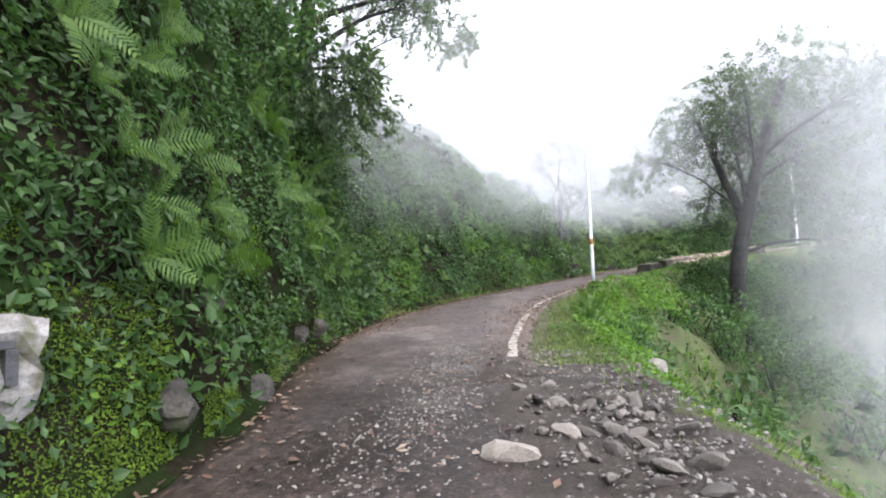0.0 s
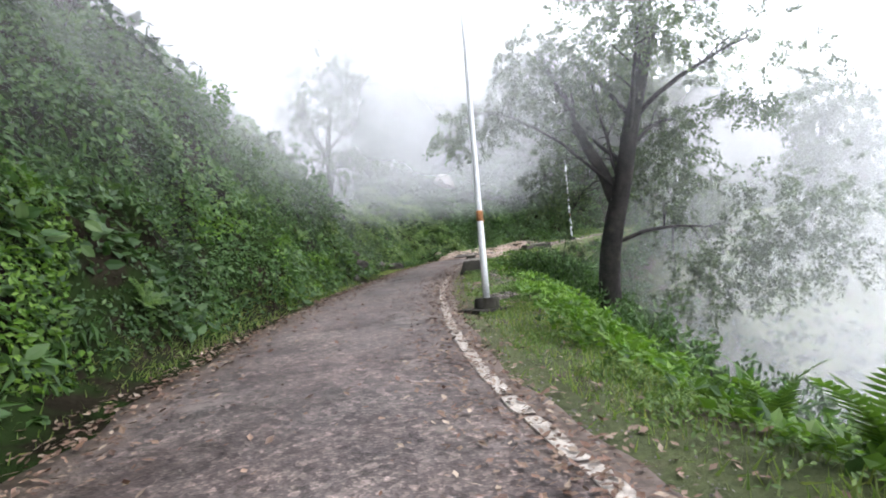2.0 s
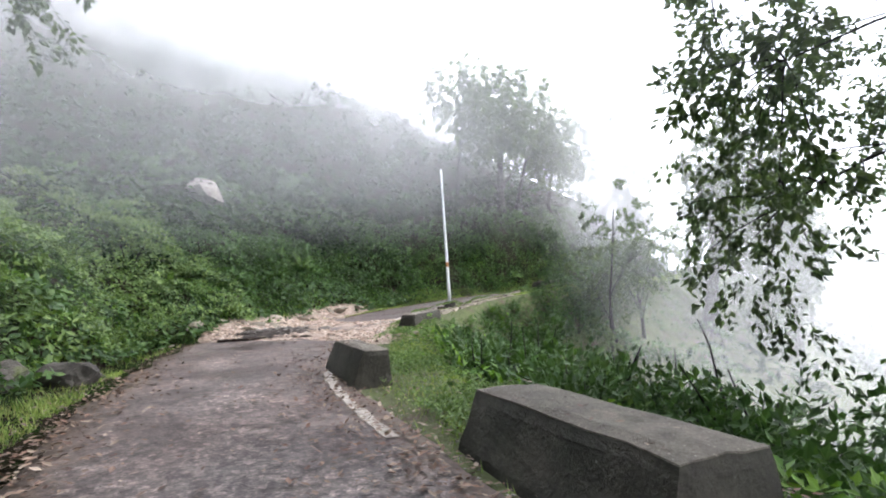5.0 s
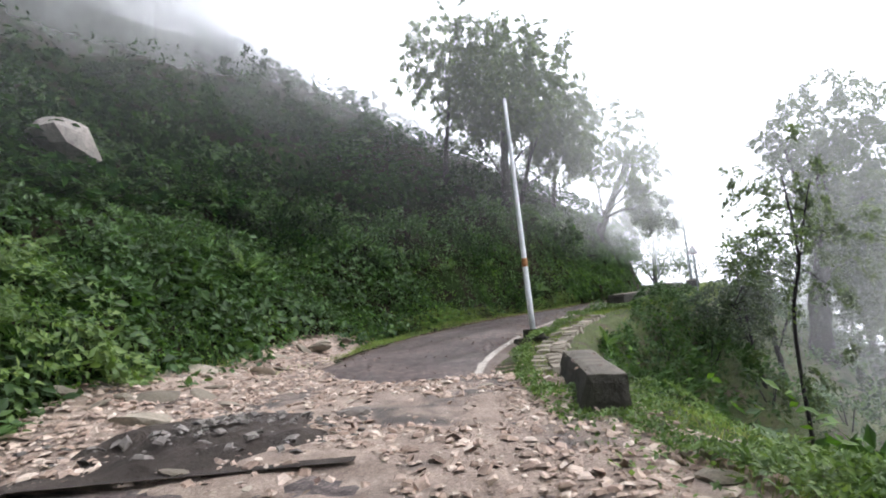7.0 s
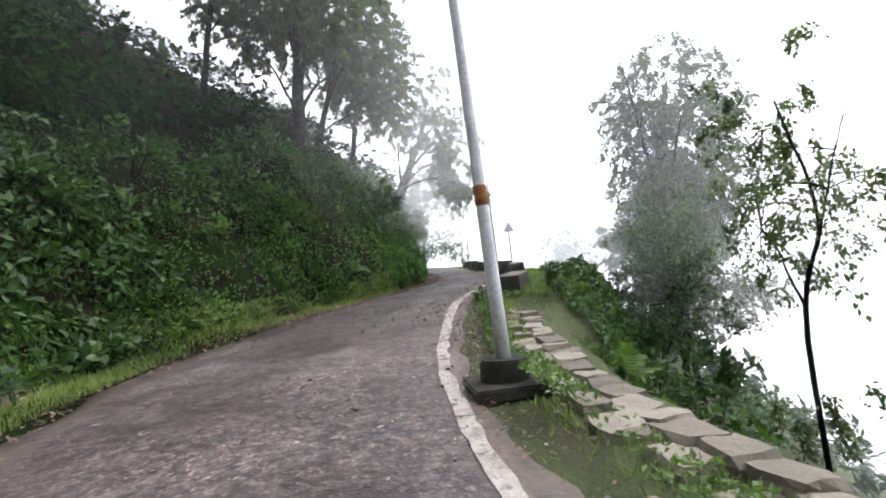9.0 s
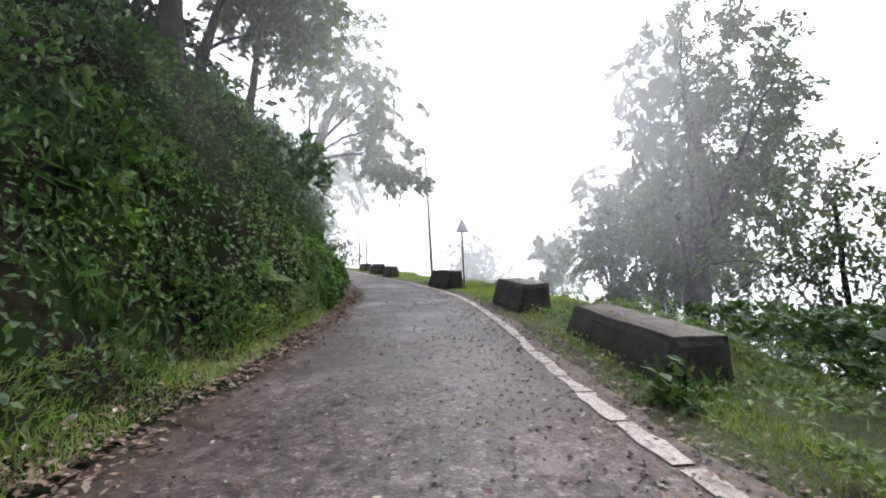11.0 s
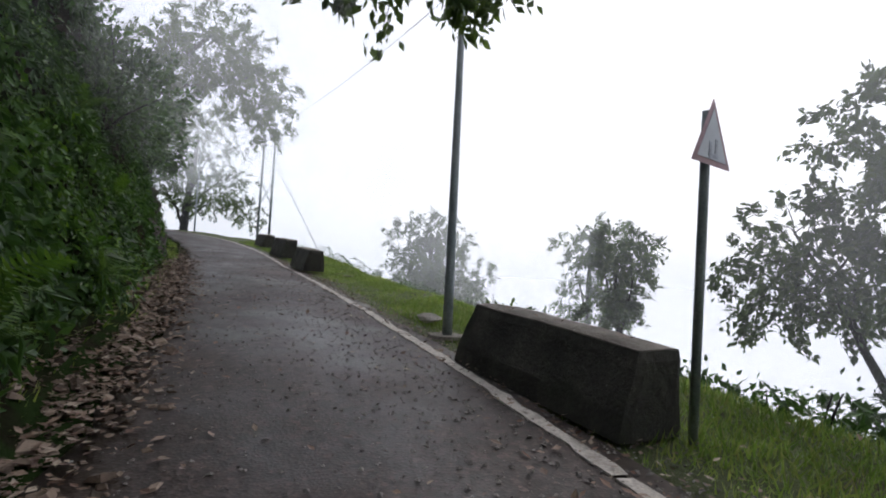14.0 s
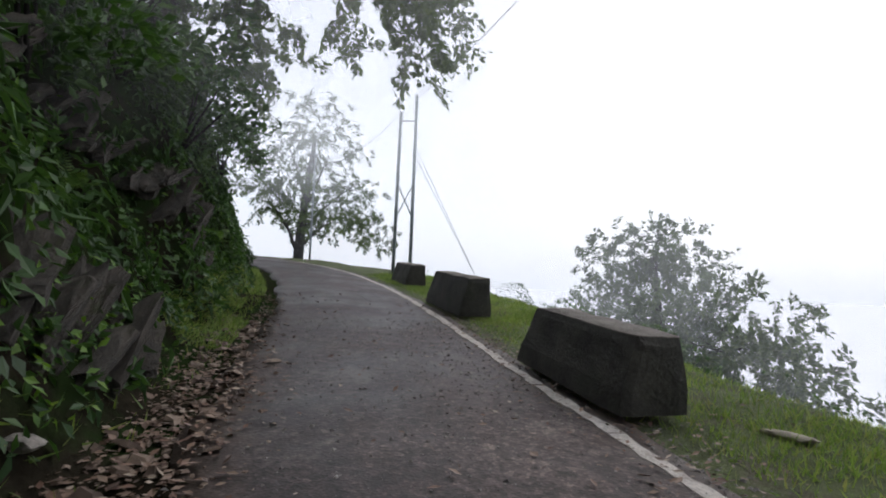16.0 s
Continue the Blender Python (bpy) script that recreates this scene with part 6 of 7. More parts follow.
fr = np.random.default_rng(5)
fp, fn, fi, fj = pick_on(BANK, 70, ((ss > 3.2) & (ss < 13) & (qq > 1.4) & (qq < 4.6)) * 1.0, 401)
for k in range(len(fp)):
    up = fn[k] * 0.9 + np.array([0, 0, -0.15])
    fern(fp[k] + fn[k] * 0.28, up, int(fr.integers(5, 8)), 500 + k, fr.uniform(0.4, 0.65), 1.0, "fern hanging from the mossy road cutting")
fp, fn, fi, fj = pick_on(BANK, 60, ((ss > 13) & (ss < 104) & (qq > VERGE[:, None] + 0.3) & (qq < 5)) * 1.0, 402)
for k in range(len(fp)):
    fern(fp[k] + fn[k] * 0.05, fn[k] * 0.6 + np.array([0, 0, 0.6]), int(fr.integers(5, 8)), 560 + k, fr.uniform(0.45, 0.75))
for s, q in ((11.8, 1.5), (12.3, 1.9), (12.9, 1.5), (13.4, 2.0), (13.9, 1.6), (14.4, 2.1), (15.0, 1.7), (15.6, 2.2), (16.2, 1.8), (13.1, 2.4), (14.2, 2.6), (15.3, 2.6), (12.5, 2.6), (17.0, 2.4)):
    fern(valley_at(s, q), (fr.normal(0, .1), fr.normal(0, .1), 1), 11, int(s * 10), fr.uniform(0.45, 0.7), 0.55, "light green fern clump on the brink")
fp, fn, fi, fj = pick_on(VALLEY, 26, ((vs_ > 2) & (vs_ < 64) & (vq > SHOULDER[:, None]) & (vq < SHOULDER[:, None] + 3.5)) * 1.0, 403)
for k in range(len(fp)):
    fern(fp[k], fn[k] * 0.5 + np.array([0, 0, 0.8]), int(fr.integers(6, 9)), 620 + k, fr.uniform(0.4, 0.7))
for k in range(16):
    s, q = 51.5 + 9.5 * ((k * 0.618) % 1.0), fr.uniform(2.2, 3.4)
    fern(valley_at(s, q), (fr.normal(0, .15), -0.3, 1), int(fr.integers(7, 10)), 740 + k, fr.uniform(0.4, 0.6), 0.75, "green fern growing below the stone wall")
fern(bank_at(68.8, 1.9), (-0.25, -0.6, 0.75), 9, 701, 0.75, 1.0, "light green fern standing out from the dark bank")
fern(bank_at(54.8, 4.6), (-0.2, -0.5, 0.85), 8, 702, 1.3, 1.05, "pale star-shaped fern on the hillside")


# ---------------------------------------------------------------- stones
def rock_mesh(seed, mat, flat=0.6, rough=0.35, sub=2):
    bm = bmesh.new()
    bmesh.ops.create_icosphere(bm, subdivisions=sub, radius=0.5)
    rr = random.Random(seed)
    planes = [(Vector((rr.gauss(0, 1), rr.gauss(0, 1), rr.gauss(0, 1))).normalized(), rr.uniform(0.24, 0.42)) for _ in range(9)]
    for v in bm.verts:
        d = v.co.normalized()
        k = 0.5
        for n_, dist in planes:
            c = d.dot(n_)
            if c > 0.05:
                k = min(k, dist / c)
        k *= 1 + rough * 0.3 * noise.noise(d * 3 + Vector((seed * 3.7, 0, 0)))
        v.co = Vector((d.x * k * 1.25, d.y * k, d.z * k * flat * 1.3))
    me = bpy.data.meshes.new("stone")
    bm.to_mesh(me)
    bm.free()
    me.materials.append(mat)
    return me


ROCKS = [rock_mesh(k, M_STONE, 0.5 + 0.25 * (k % 3)) for k in range(7)]
SLABS = [rock_mesh(20 + k, M_WALL_STONE, 0.45) for k in range(6)]
M_STRATA = surface("layered_rock", (0.022, 0.02, 0.017), (0.1, 0.086, 0.07), 2.2, 0.85, bump=1.0, bump_scale=11, big=(1.6, (0.05, 0.06, 0.022), 0.6))
def ledge_mesh(seed):
    """A split slab of layered rock: a thin wedge with broken ends and stepped faces."""
    bm = bmesh.new()
    bmesh.ops.create_cube(bm, size=1.0)
    bmesh.ops.subdivide_edges(bm, edges=bm.edges[:], cuts=3, use_grid_fill=True)
    off = Vector((seed * 3.3, 0, 0))
    for v in bm.verts:
        q = Vector(v.co)
        q.z *= 1.0 - 0.5 * (q.x + 0.5) + 0.25 * noise.cell(Vector((q.x * 4, q.y * 3, 0)) + off)
        q.x += 0.16 * noise.cell(Vector((0, q.y * 4, q.z * 3)) + off)
        v.co = q + noise.noise_vector(q * 2.4 + off) * 0.1
    me = bpy.data.meshes.new("stone")
    bm.to_mesh(me)
    bm.free()
    me.materials.append(M_STRATA)
    return me


STRATA = [ledge_mesh(70 + k) for k in range(5)]
M_BROWN_ROCK = surface("brown_rock", (0.085, 0.06, 0.045), (0.2, 0.145, 0.108), 3.0, 0.9, bump=0.8, bump_scale=14, big=(2.0, (0.1, 0.09, 0.06), 0.58))
BROWN = [rock_mesh(60 + k, M_BROWN_ROCK, 0.7) for k in range(3)]
PALE = [rock_mesh(40 + k, M_PALE_ROCK, 0.6) for k in range(3)]
DARK = [rock_mesh(50 + k, M_ROCK, 0.7, 0.6, 3) for k in range(4)]


def stone(me, at, size, label, group="", parent=None, name="stone", turn=None, tilt=12, sink=0.25):
    ob = new(name, me)
    r = random.Random(int(at[0] * 911 + at[1] * 577 + size[0] * 131))
    ob.matrix_basis = pose(at[0], at[1], at[2] + size[2] * 0.3 * (1 - 2 * sink), r.uniform(-tilt, tilt), r.uniform(-tilt, tilt), r.uniform(0, 360) if turn is None else turn) @ Matrix.Diagonal((size[0], size[1], size[2], 1))
    if parent is not None:
        ob.parent = parent
    else:
        tagged(ob, label, "stone", group)
    return ob


def on_shoulder(s, u):
    """A point on the ground of the valley side or on the road."""
    p, r = on_line(s)
    q = p + r * u
    if u <= 0.25:
        q[2] = road_z(s, u)
    else:
        q[2] = valley_at(s, u)[2]
    return q


sr = np.random.default_rng(15)
# rubble where the edge has broken away
for k in range(78):
    s = sr.normal(4.7, 0.6) if k < 62 else sr.uniform(2.5, 7.0)
    u = np.clip(sr.normal(0.5 + (5 - s) * 0.1, 0.3) if k < 62 else sr.normal(1.0, 0.4), -0.4, 1.9)
    d = 0.05 + 0.17 * sr.random() ** 2.2
    stone(ROCKS[sr.integers(7)], on_shoulder(s, u) + np.array([0, 0, 0.04]), (d * 1.3, d, d * 0.85), "dark broken stone lying on the crumbled road edge", "rubble at the broken edge", tilt=30)
stone(ROCKS[1], on_shoulder(3.9, -0.25), (0.36, 0.27, 0.22), "rounded grey-brown stone lying on the road", "rubble at the broken edge", tilt=4)
stone(PALE[0], on_shoulder(5.2, 2.3), (0.4, 0.22, 0.2), "squared pale stone at the brink of the verge")
stone(PALE[1], on_shoulder(8.3, 2.2), (0.34, 0.3, 0.42), "upright pale stone at the brink of the verge")
# heaps of broken stone dumped on the verge


def stone_heap(x, y, rx, ry, turn, count, big, label, tall=0.1):
    z = ground_z_at(x, y)
    ob = thing("stone_heap", (x, y, z), label, "stone heap", "stone heaps on the verge", turn=turn)
    a, b = np.meshgrid(np.linspace(-1.25, 1.25, 16), np.linspace(-1.25, 1.25, 14), indexing="ij")
    h = np.clip(1 - a * a - b * b, -0.5, 1) * tall
    g = np.stack([a * rx, b * ry, h], -1)
    g[..., 2] += fractal(g + x, 3.0, 40, 2) * 0.05 - 0.03
    mesh_part("earth", g.reshape(-1, 3), grid_faces(16, 14), M_MUD, ob)
    for k in range(count):
        d = np.sqrt(sr.random())
        t = sr.uniform(0, 6.283)
        px, py = d * math.cos(t), d * math.sin(t)
        sz = 0.03 + big * sr.random() ** 3
        st = new("stone", ROCKS[sr.integers(7)] if sr.random() < 0.8 else SLABS[sr.integers(6)])
        st.parent = ob
        st.matrix_basis = pose(px * rx, py * ry, (1 - d * d) * tall + 0.02, sr.uniform(-30, 30), sr.uniform(-30, 30), sr.uniform(0, 360)) @ Matrix.Diagonal((sz * 1.4, sz, sz * 0.55, 1))


stone_heap(8.55, 23.5, 0.62, 0.42, 60, 150, 0.11, "low heap of brown and grey broken stones on the verge")
stone_heap(7.7, 21.55, 0.85, 0.42, 62, 190, 0.08, "long low heap of broken stones on the grass verge")
for k in range(26):
    s, u = sr.uniform(23.0, 34.5), np.clip(sr.normal(1.5, 0.6), 0.5, 3.0)
    d = 0.06 + 0.16 * sr.random() ** 3
    stone(ROCKS[sr.integers(7)], on_shoulder(s, u), (d * 1.4, d, d * 0.7), "grey-brown stone half sunk in the verge", "stones on the verge")
# landslip stones
for k in range(70):
    s, u = sr.uniform(46.6, 54.5), sr.uniform(-6.2, 1.1)
    if (s > 51.2 and u > -3.2) or (s > 52.5 and u > -4.2):
        continue
    d = 0.06 + 0.22 * sr.random() ** 3
    p = on_shoulder(s, max(u, -4.6))
    if u < -4.4:
        p = bank_at(s, -u - 4.4 + 0.2)
    stone(SLABS[sr.integers(6)] if k % 3 else ROCKS[sr.integers(7)], p + np.array([0, 0, 0.05]), (d * 1.4, d, d * 0.6), "pale angular stone in the landslip", "stones of the landslip")
for k in range(34):
    s, u = sr.uniform(48.6, 56.5), -4.2 - 1.9 * sr.random()
    d = 0.2 + 0.4 * sr.random() ** 2
    p = on_shoulder(s, -4.2)
    p = p + on_line(s)[1] * (u + 4.2) + np.array([0, 0, 0.2 * (-u - 3.9)])
    stone(SLABS[sr.integers(6)], p, (d * 1.3, d, d * 0.7), "large pale block fallen from the hillside", "stones of the landslip", tilt=30)
for s, u, d in ((46.0, 1.25, 0.42), (46.6, 1.6, 0.5), (46.2, 2.0, 0.46), (47.2, 0.7, 0.34), (48.0, 0.75, 0.3)):
    stone(SLABS[int(s * 10) % 6], on_shoulder(s, u), (d, d * 0.8, d * 0.7), "large pale stone lying beside the parapet block", "stones of the landslip")
stone(PALE[2], (26.5, 53.3, 10.3), (2.5, 1.9, 2.6), "big pale boulder resting on the green hillside", tilt=6, sink=0.2)
stone(PALE[0], (56.35, 33.35, 5.74), (0.42, 0.3, 0.3), "pale stone lying in the verge grass")
stone(SLABS[1], on_shoulder(93.5, 1.6), (0.46, 0.26, 0.2), "flat pale stone lying in the verge grass")
for s, q, d in ((35.2, 1.3, 0.6), (36.0, 2.3, 0.55), (36.8, 1.6, 0.8), (34.2, 1.0, 0.45), (37.4, 2.6, 0.6), (41.6, 1.1, 1.0), (40.9, 1.6, 0.8), (37.5, 1.4, 0.6), (36.0, 1.6, 0.5), (42.6, 0.7, 0.34), (6.2, 0.5, 0.5), (9.2, 0.8, 0.5), (8.0, 0.6, 0.45), (4.2, 0.7, 0.5), (5.2, 1.3, 0.6), (2.6, 0.6, 0.5)):
    stone(DARK[int(s * 10) % 4], bank_at(s, q), (d, d * 0.8, d * 0.9), "dark lichened rock at the foot of the bank", "rocks at the foot of the bank", sink=0.4)
# bare rock ledges in the cutting
for k in range(44):
    s, q = 93.6 + 8.0 * ((k * 0.618) % 1.0), 1.3 + 3.4 * ((k * 0.382 + 0.2) % 1.0)
    ln, th = sr.uniform(0.45, 1.1), sr.uniform(0.05, 0.15)
    p, r_ = on_line(s)
    at = bank_at(s, q) + r_ * sr.uniform(-0.06, 0.08)
    ob = stone(STRATA[k % 5], at, (ln, 0.5, th), "jagged grey rock ledge jutting from the bank", "rock ledges in the cutting", sink=0.5)
    hd = math.degrees(math.atan2(r_[0], -r_[1]))
    ob.matrix_basis = Matrix.Translation(at) @ pose(0, 0, 0, 0, 0, hd) @ pose(0, 0, 0, sr.uniform(-16, 16), sr.uniform(-46, -24), sr.uniform(-18, 18)) @ Matrix.Diagonal((ln, 0.4, th, 1))
for s, q, d in ((95.0, 1.1, 0.36), (93.2, 1.2, 0.3), (92.9, 0.9, 0.24), (66.4, 0.8, 0.2), (64.2, 0.9, 0.16)):
    stone(PALE[int(s) % 3], bank_at(s, q), (d, d * 0.8, d * 0.7), "pale stone lying at the foot of the bank", "rocks at the foot of the bank")

def course_stone(seed):
    bm = bmesh.new()
    bmesh.ops.create_cube(bm, size=1.0)
    bmesh.ops.subdivide_edges(bm, edges=bm.edges[:], cuts=2, use_grid_fill=True)
    for v in bm.verts:
        edge = sum(abs(c) > 0.45 for c in v.co)
        q = Vector(v.co) * (1 - 0.05 * max(edge - 1, 0))
        v.co = q + noise.noise_vector(Vector(v.co) * 1.4 + Vector((seed * 5.1, 0, 0))) * 0.14
    me = bpy.data.meshes.new("stone")
    bm.to_mesh(me)
    bm.free()
    me.materials.append(M_WALL_STONE)
    return me


COURSE = [course_stone(k) for k in range(8)]
# dry-stone retaining wall below the bend
wall = thing("retaining_wall", (0, 0, 0), "dry-laid pale stone retaining wall along the brink", "retaining wall", kind="structure")
for row in range(7):
    # the first course caps the wall, the last is a second line of caps set behind it
    cap = row in (0, 6)
    s = 51.2 + (0.2 * row if row < 6 else 0.15)
    while s < 60.6:
        ln = sr.uniform(0.24, 0.56) if cap else sr.uniform(0.2, 0.58)
        p, r_ = on_line(s + ln / 2)
        at = p + r_ * (1.38 + 0.03 * sr.normal() + row * 0.05 if row < 6 else 1.07 + 0.04 * sr.normal())
        at[2] += sr.normal() * 0.015 - (row * 0.21 if row < 6 else 0.02)
        hd = math.degrees(math.atan2(r_[0], -r_[1])) + sr.normal() * 4
        ob = new("stone", COURSE[sr.integers(8)])
        ob.matrix_basis = pose(at[0], at[1], at[2], sr.normal() * 3, sr.normal() * 3, hd) @ Matrix.Diagonal((ln * 1.06, sr.uniform(0.26, 0.38), sr.uniform(0.17, 0.22), 1))
        ob.parent = wall
        s += ln if row < 6 else ln * sr.uniform(1.0, 1.9)

# ---------------------------------------------------------------- landslip earth over the road
sg, ug = np.arange(44.5, 60.2, 0.2), np.arange(-7.0, 1.8, 0.2)
SLIP = np.zeros((len(sg), len(ug), 3))
for i, s in enumerate(sg):
    p, r_ = on_line(s)
    SLIP[i] = p + r_ * ug[:, None]
    SLIP[i, :, 2] = road_z(s, np.clip(ug, -9, 0.25))
front = np.interp(ug, [-7, -6, -5.2, -4.1, -2.4, -1.5, 0.4, 1.8], [59.5, 58.5, 56.0, 53.6, 52.0, 51.2, 51.2, 50.6])
back = np.interp(ug, [-7, -5.4, -4.0, -3.0, -1.0, 0.6, 1.8], [49.5, 48.2, 47.4, 46.9, 46.2, 45.6, 45.4])
inside = np.minimum(front[None] - sg[:, None], sg[:, None] - back[None]) + fractal(SLIP, 0.7, 300, 3) * 0.8
pile = np.clip(-ug - 3.9, 0, 3)[None] * 0.2 * np.clip(inside / 2, 0, 1)
SLIP[..., 2] += np.clip(inside * 0.09, -0.12, 0.05) + pile + (inside > 0) * (fractal(SLIP, 1.6, 302, 3) * 0.06)
slip = mesh_part("landslip", SLIP.reshape(-1, 3), grid_faces(len(sg), len(ug)), M_SLIP)
tagged(slip, "pale mud and scree of a landslip spread over the road", "landslip", kind="structure")

# muddy ground where the road's edge has broken away
sg2, ug2 = np.arange(0.5, 9.6, 0.15), np.arange(-1.2, 2.6, 0.15)
MUD = np.zeros((len(sg2), len(ug2), 3))
for i, s in enumerate(sg2):
    p, r_ = on_line(s)
    MUD[i] = p + r_ * ug2[:, None]
    i2 = int(np.clip(round((s - S0) / STEP), 0, nv - 1))
    MUD[i, :, 2] = np.where(ug2 > 0.25, np.interp(ug2, val_q, VALLEY[i2, :, 2]), road_z(s, np.minimum(ug2, 0.25)))
edge_in = np.minimum(np.minimum(sg2[:, None] - 0.8, 7.6 - sg2[:, None]), np.minimum(ug2[None] + 0.35, 1.75 - ug2[None])) + fractal(MUD, 1.1, 350, 3) * 0.5
MUD[..., 2] += np.clip(edge_in * 0.1, -0.12, 0.035) + (edge_in > 0) * fractal(MUD, 2.2, 351, 3) * 0.05
mud = mesh_part("broken_edge", MUD.reshape(-1, 3), grid_faces(len(sg2), len(ug2)), M_MUD)
tagged(mud, "dark muddy ground where the road's edge has crumbled", "mud", kind="structure")

# loose small stones
PEBBLE = (np.array([(.5, 0, 0), (-.5, .05, 0), (0, .4, .05), (.05, -.38, 0), (.05, .03, .3)]),
          [np.array([(0, 2, 4), (2, 1, 4), (1, 3, 4), (3, 0, 4)])])


SHARD = (np.array([(.5, .06, 0), (.02, .4, 0), (-.5, .1, 0), (-.04, -.38, 0), (.36, .05, .13), (.04, .25, .2), (-.3, .1, .15), (0, -.24, .1)]),
         [np.array([(4, 5, 6, 7), (0, 1, 5, 4), (1, 2, 6, 5), (2, 3, 7, 6), (3, 0, 4, 7)])])


def pebbles(name, label, pts, size, mat, seed, shape=PEBBLE):
    r = np.random.default_rng(seed)
    n = len(pts)
    nn = r.normal(0, 0.3, (n, 3)) + np.array([0, 0, 1.0])
    al, ac, up = turned(nn, r.uniform(0, 6.28, n))
    sz = size[0] + (size[1] - size[0]) * r.random(n) ** 3
    v, f = scatter(shape, pts, al, ac, up, sz)
    return tagged(mesh_part(name, v, f, mat, smooth=False), label, "gravel", kind="stuff")


def strew(n, s_range, u_of, seed, lift=0.004):
    """Points on the road and its shoulder; u_of gives offsets for an array of stations."""
    r = np.random.default_rng(seed)
    s = r.uniform(*s_range, n)
    u = u_of(s, r)
    p, rt = on_line(s)
    q = p + rt * u[:, None]
    z = road_z(s, u)
    i = np.clip(((s - S0) / STEP).round().astype(int), 0, nv - 1)
    j = np.clip((u / 0.3).round().astype(int), 0, mv - 1)
    q[:, 2] = np.where(u > 0.25, VALLEY[i, j, 2], z) + lift
    w = np.interp(s, STAT, WIDTH)
    jb = np.clip(((-u - w) / 0.35).round().astype(int), 0, 8)
    q[:, 2] = np.where(u < -w, BANK[i, jb, 2] + lift, q[:, 2])
    return q


pebbles("road_gravel", "loose grey chippings strewn along the road middle", strew(4200, (2, 9.5), lambda s, r: r.normal(-1.05 + 0.05 * (s - 4), 0.3 + 0.1 * (s < 5), len(s)), 310), (0.015, 0.06), M_GRAVEL, 311)
pebbles("edge_gravel", "grey grit and chippings along the broken road edge", strew(9000, (1.5, 112), lambda s, r: 0.22 + np.abs(r.normal(0, 0.22, len(s))), 312), (0.012, 0.055), M_GRAVEL, 313)
pebbles("edge_gravel", "grit and crumbled asphalt beyond the edge line", strew(5200, (58, 102), lambda s, r: 0.1 + np.abs(r.normal(0, 0.3, len(s))), 352, 0.006), (0.015, 0.07), M_GRAVEL, 353)
pebbles("rubble_gravel", "dark broken stone chips on the crumbled edge", strew(3600, (2, 8.5), lambda s, r: r.normal(0.9, 0.5, len(s)), 314, 0.045), (0.015, 0.075), M_GRAVEL, 315)
pebbles("verge_gravel", "pale chippings spilled beside the parapet block", strew(2600, (26, 35), lambda s, r: r.normal(1.7, 0.5, len(s)), 316), (0.02, 0.08), M_GRAVEL, 317)
pebbles("verge_gravel", "grey chippings spilled at the end of the parapet block", strew(1900, (25.8, 29.4), lambda s, r: r.normal(1.25, 0.38, len(s)), 348, 0.02), (0.025, 0.1), M_GRAVEL, 349, SHARD)
pebbles("verge_gravel", "pale chippings along the edge line below the lamp post", strew(2200, (46.5, 52.5), lambda s, r: 0.22 + np.abs(r.normal(0, 0.3, len(s))), 354, 0.015), (0.015, 0.065), M_SCREE, 355, SHARD)
pebbles("worn_road_grit", "loose dark chippings on the worn asphalt", strew(14000, (60, 100), lambda s, r: np.where(r.random(len(s)) < 0.35, -np.abs(r.normal(0, 0.8, len(s))), -3.4 * r.random(len(s))), 350), (0.012, 0.065), M_GRAVEL, 351)
pebbles("road_grit", "grit scattered over the asphalt", strew(6000, (1.5, 100), lambda s, r: -r.random(len(s)) * 3.6, 318), (0.008, 0.03), M_GRAVEL, 319)
keep = inside > 0.05
ii, jj = np.nonzero(keep)
pk = sr.choice(len(ii), 11000, p=(lambda w: w / w.sum())(0.25 + 1.5 * (fractal(SLIP[ii, jj], 0.8, 306, 2) > -0.05) + 2.0 * (ug[jj] < -3.0) - 0.2 * ((ug[jj] > -2.6) & (ug[jj] < 0.2)) + 1.2 * (ug[jj] > 0.2)))
pts = SLIP[ii[pk], jj[pk]] + np.c_[sr.uniform(-.1, .1, (11000, 2)), np.full(11000, 0.006)]
pebbles("scree", "pale pinkish stone chips of the landslip", pts, (0.03, 0.2), M_SCREE, 320, SHARD)
# dark wet earth dumped in the middle of the slip
a, b = np.meshgrid(np.linspace(-1.2, 1.2, 30), np.linspace(-1.2, 1.2, 26), indexing="ij")
p, r_ = on_line(48.6)
t_ = np.array([-r_[1], r_[0], 0])
HEAP = p + t_ * (a * 1.15)[..., None] + r_ * (b * 1.3 - 3.0)[..., None]
rim = 1 - a * a - b * b + fractal(HEAP, 1.4, 307, 3) * 0.7
HEAP[..., 2] = road_z(48.6, -3.0) + np.clip(rim, -0.35, 0.6) * 0.22 + 0.03 + (rim > 0) * fractal(HEAP, 3.2, 308, 3) * 0.09
tagged(mesh_part("mud_heap", HEAP.reshape(-1, 3), grid_faces(30, 26), M_MUD), "dark wet earth heaped on the landslip", "mud", kind="structure")
near = sr.normal(0, 0.55, (260, 2))
pts = p + t_ * near[:, :1] * 1.1 + r_ * (near[:, 1:] * 1.2 - 3.0)
pts[:, 2] = road_z(48.6, -3.0) + 0.12 * np.clip(1 - (near ** 2).sum(1), 0, 1) + 0.09
pebbles("scree", "dirty stones sticking out of the dark earth", pts, (0.04, 0.2), M_GRAVEL, 323, SHARD)
pebbles("foot_scree", "brown stones and litter along the foot of the bank", strew(5200, (62, 96), lambda s, r: -np.interp(s, STAT, WIDTH) - r.normal(0.3, 0.34, len(s)), 321), (0.025, 0.13), M_FOOT, 322, SHARD)

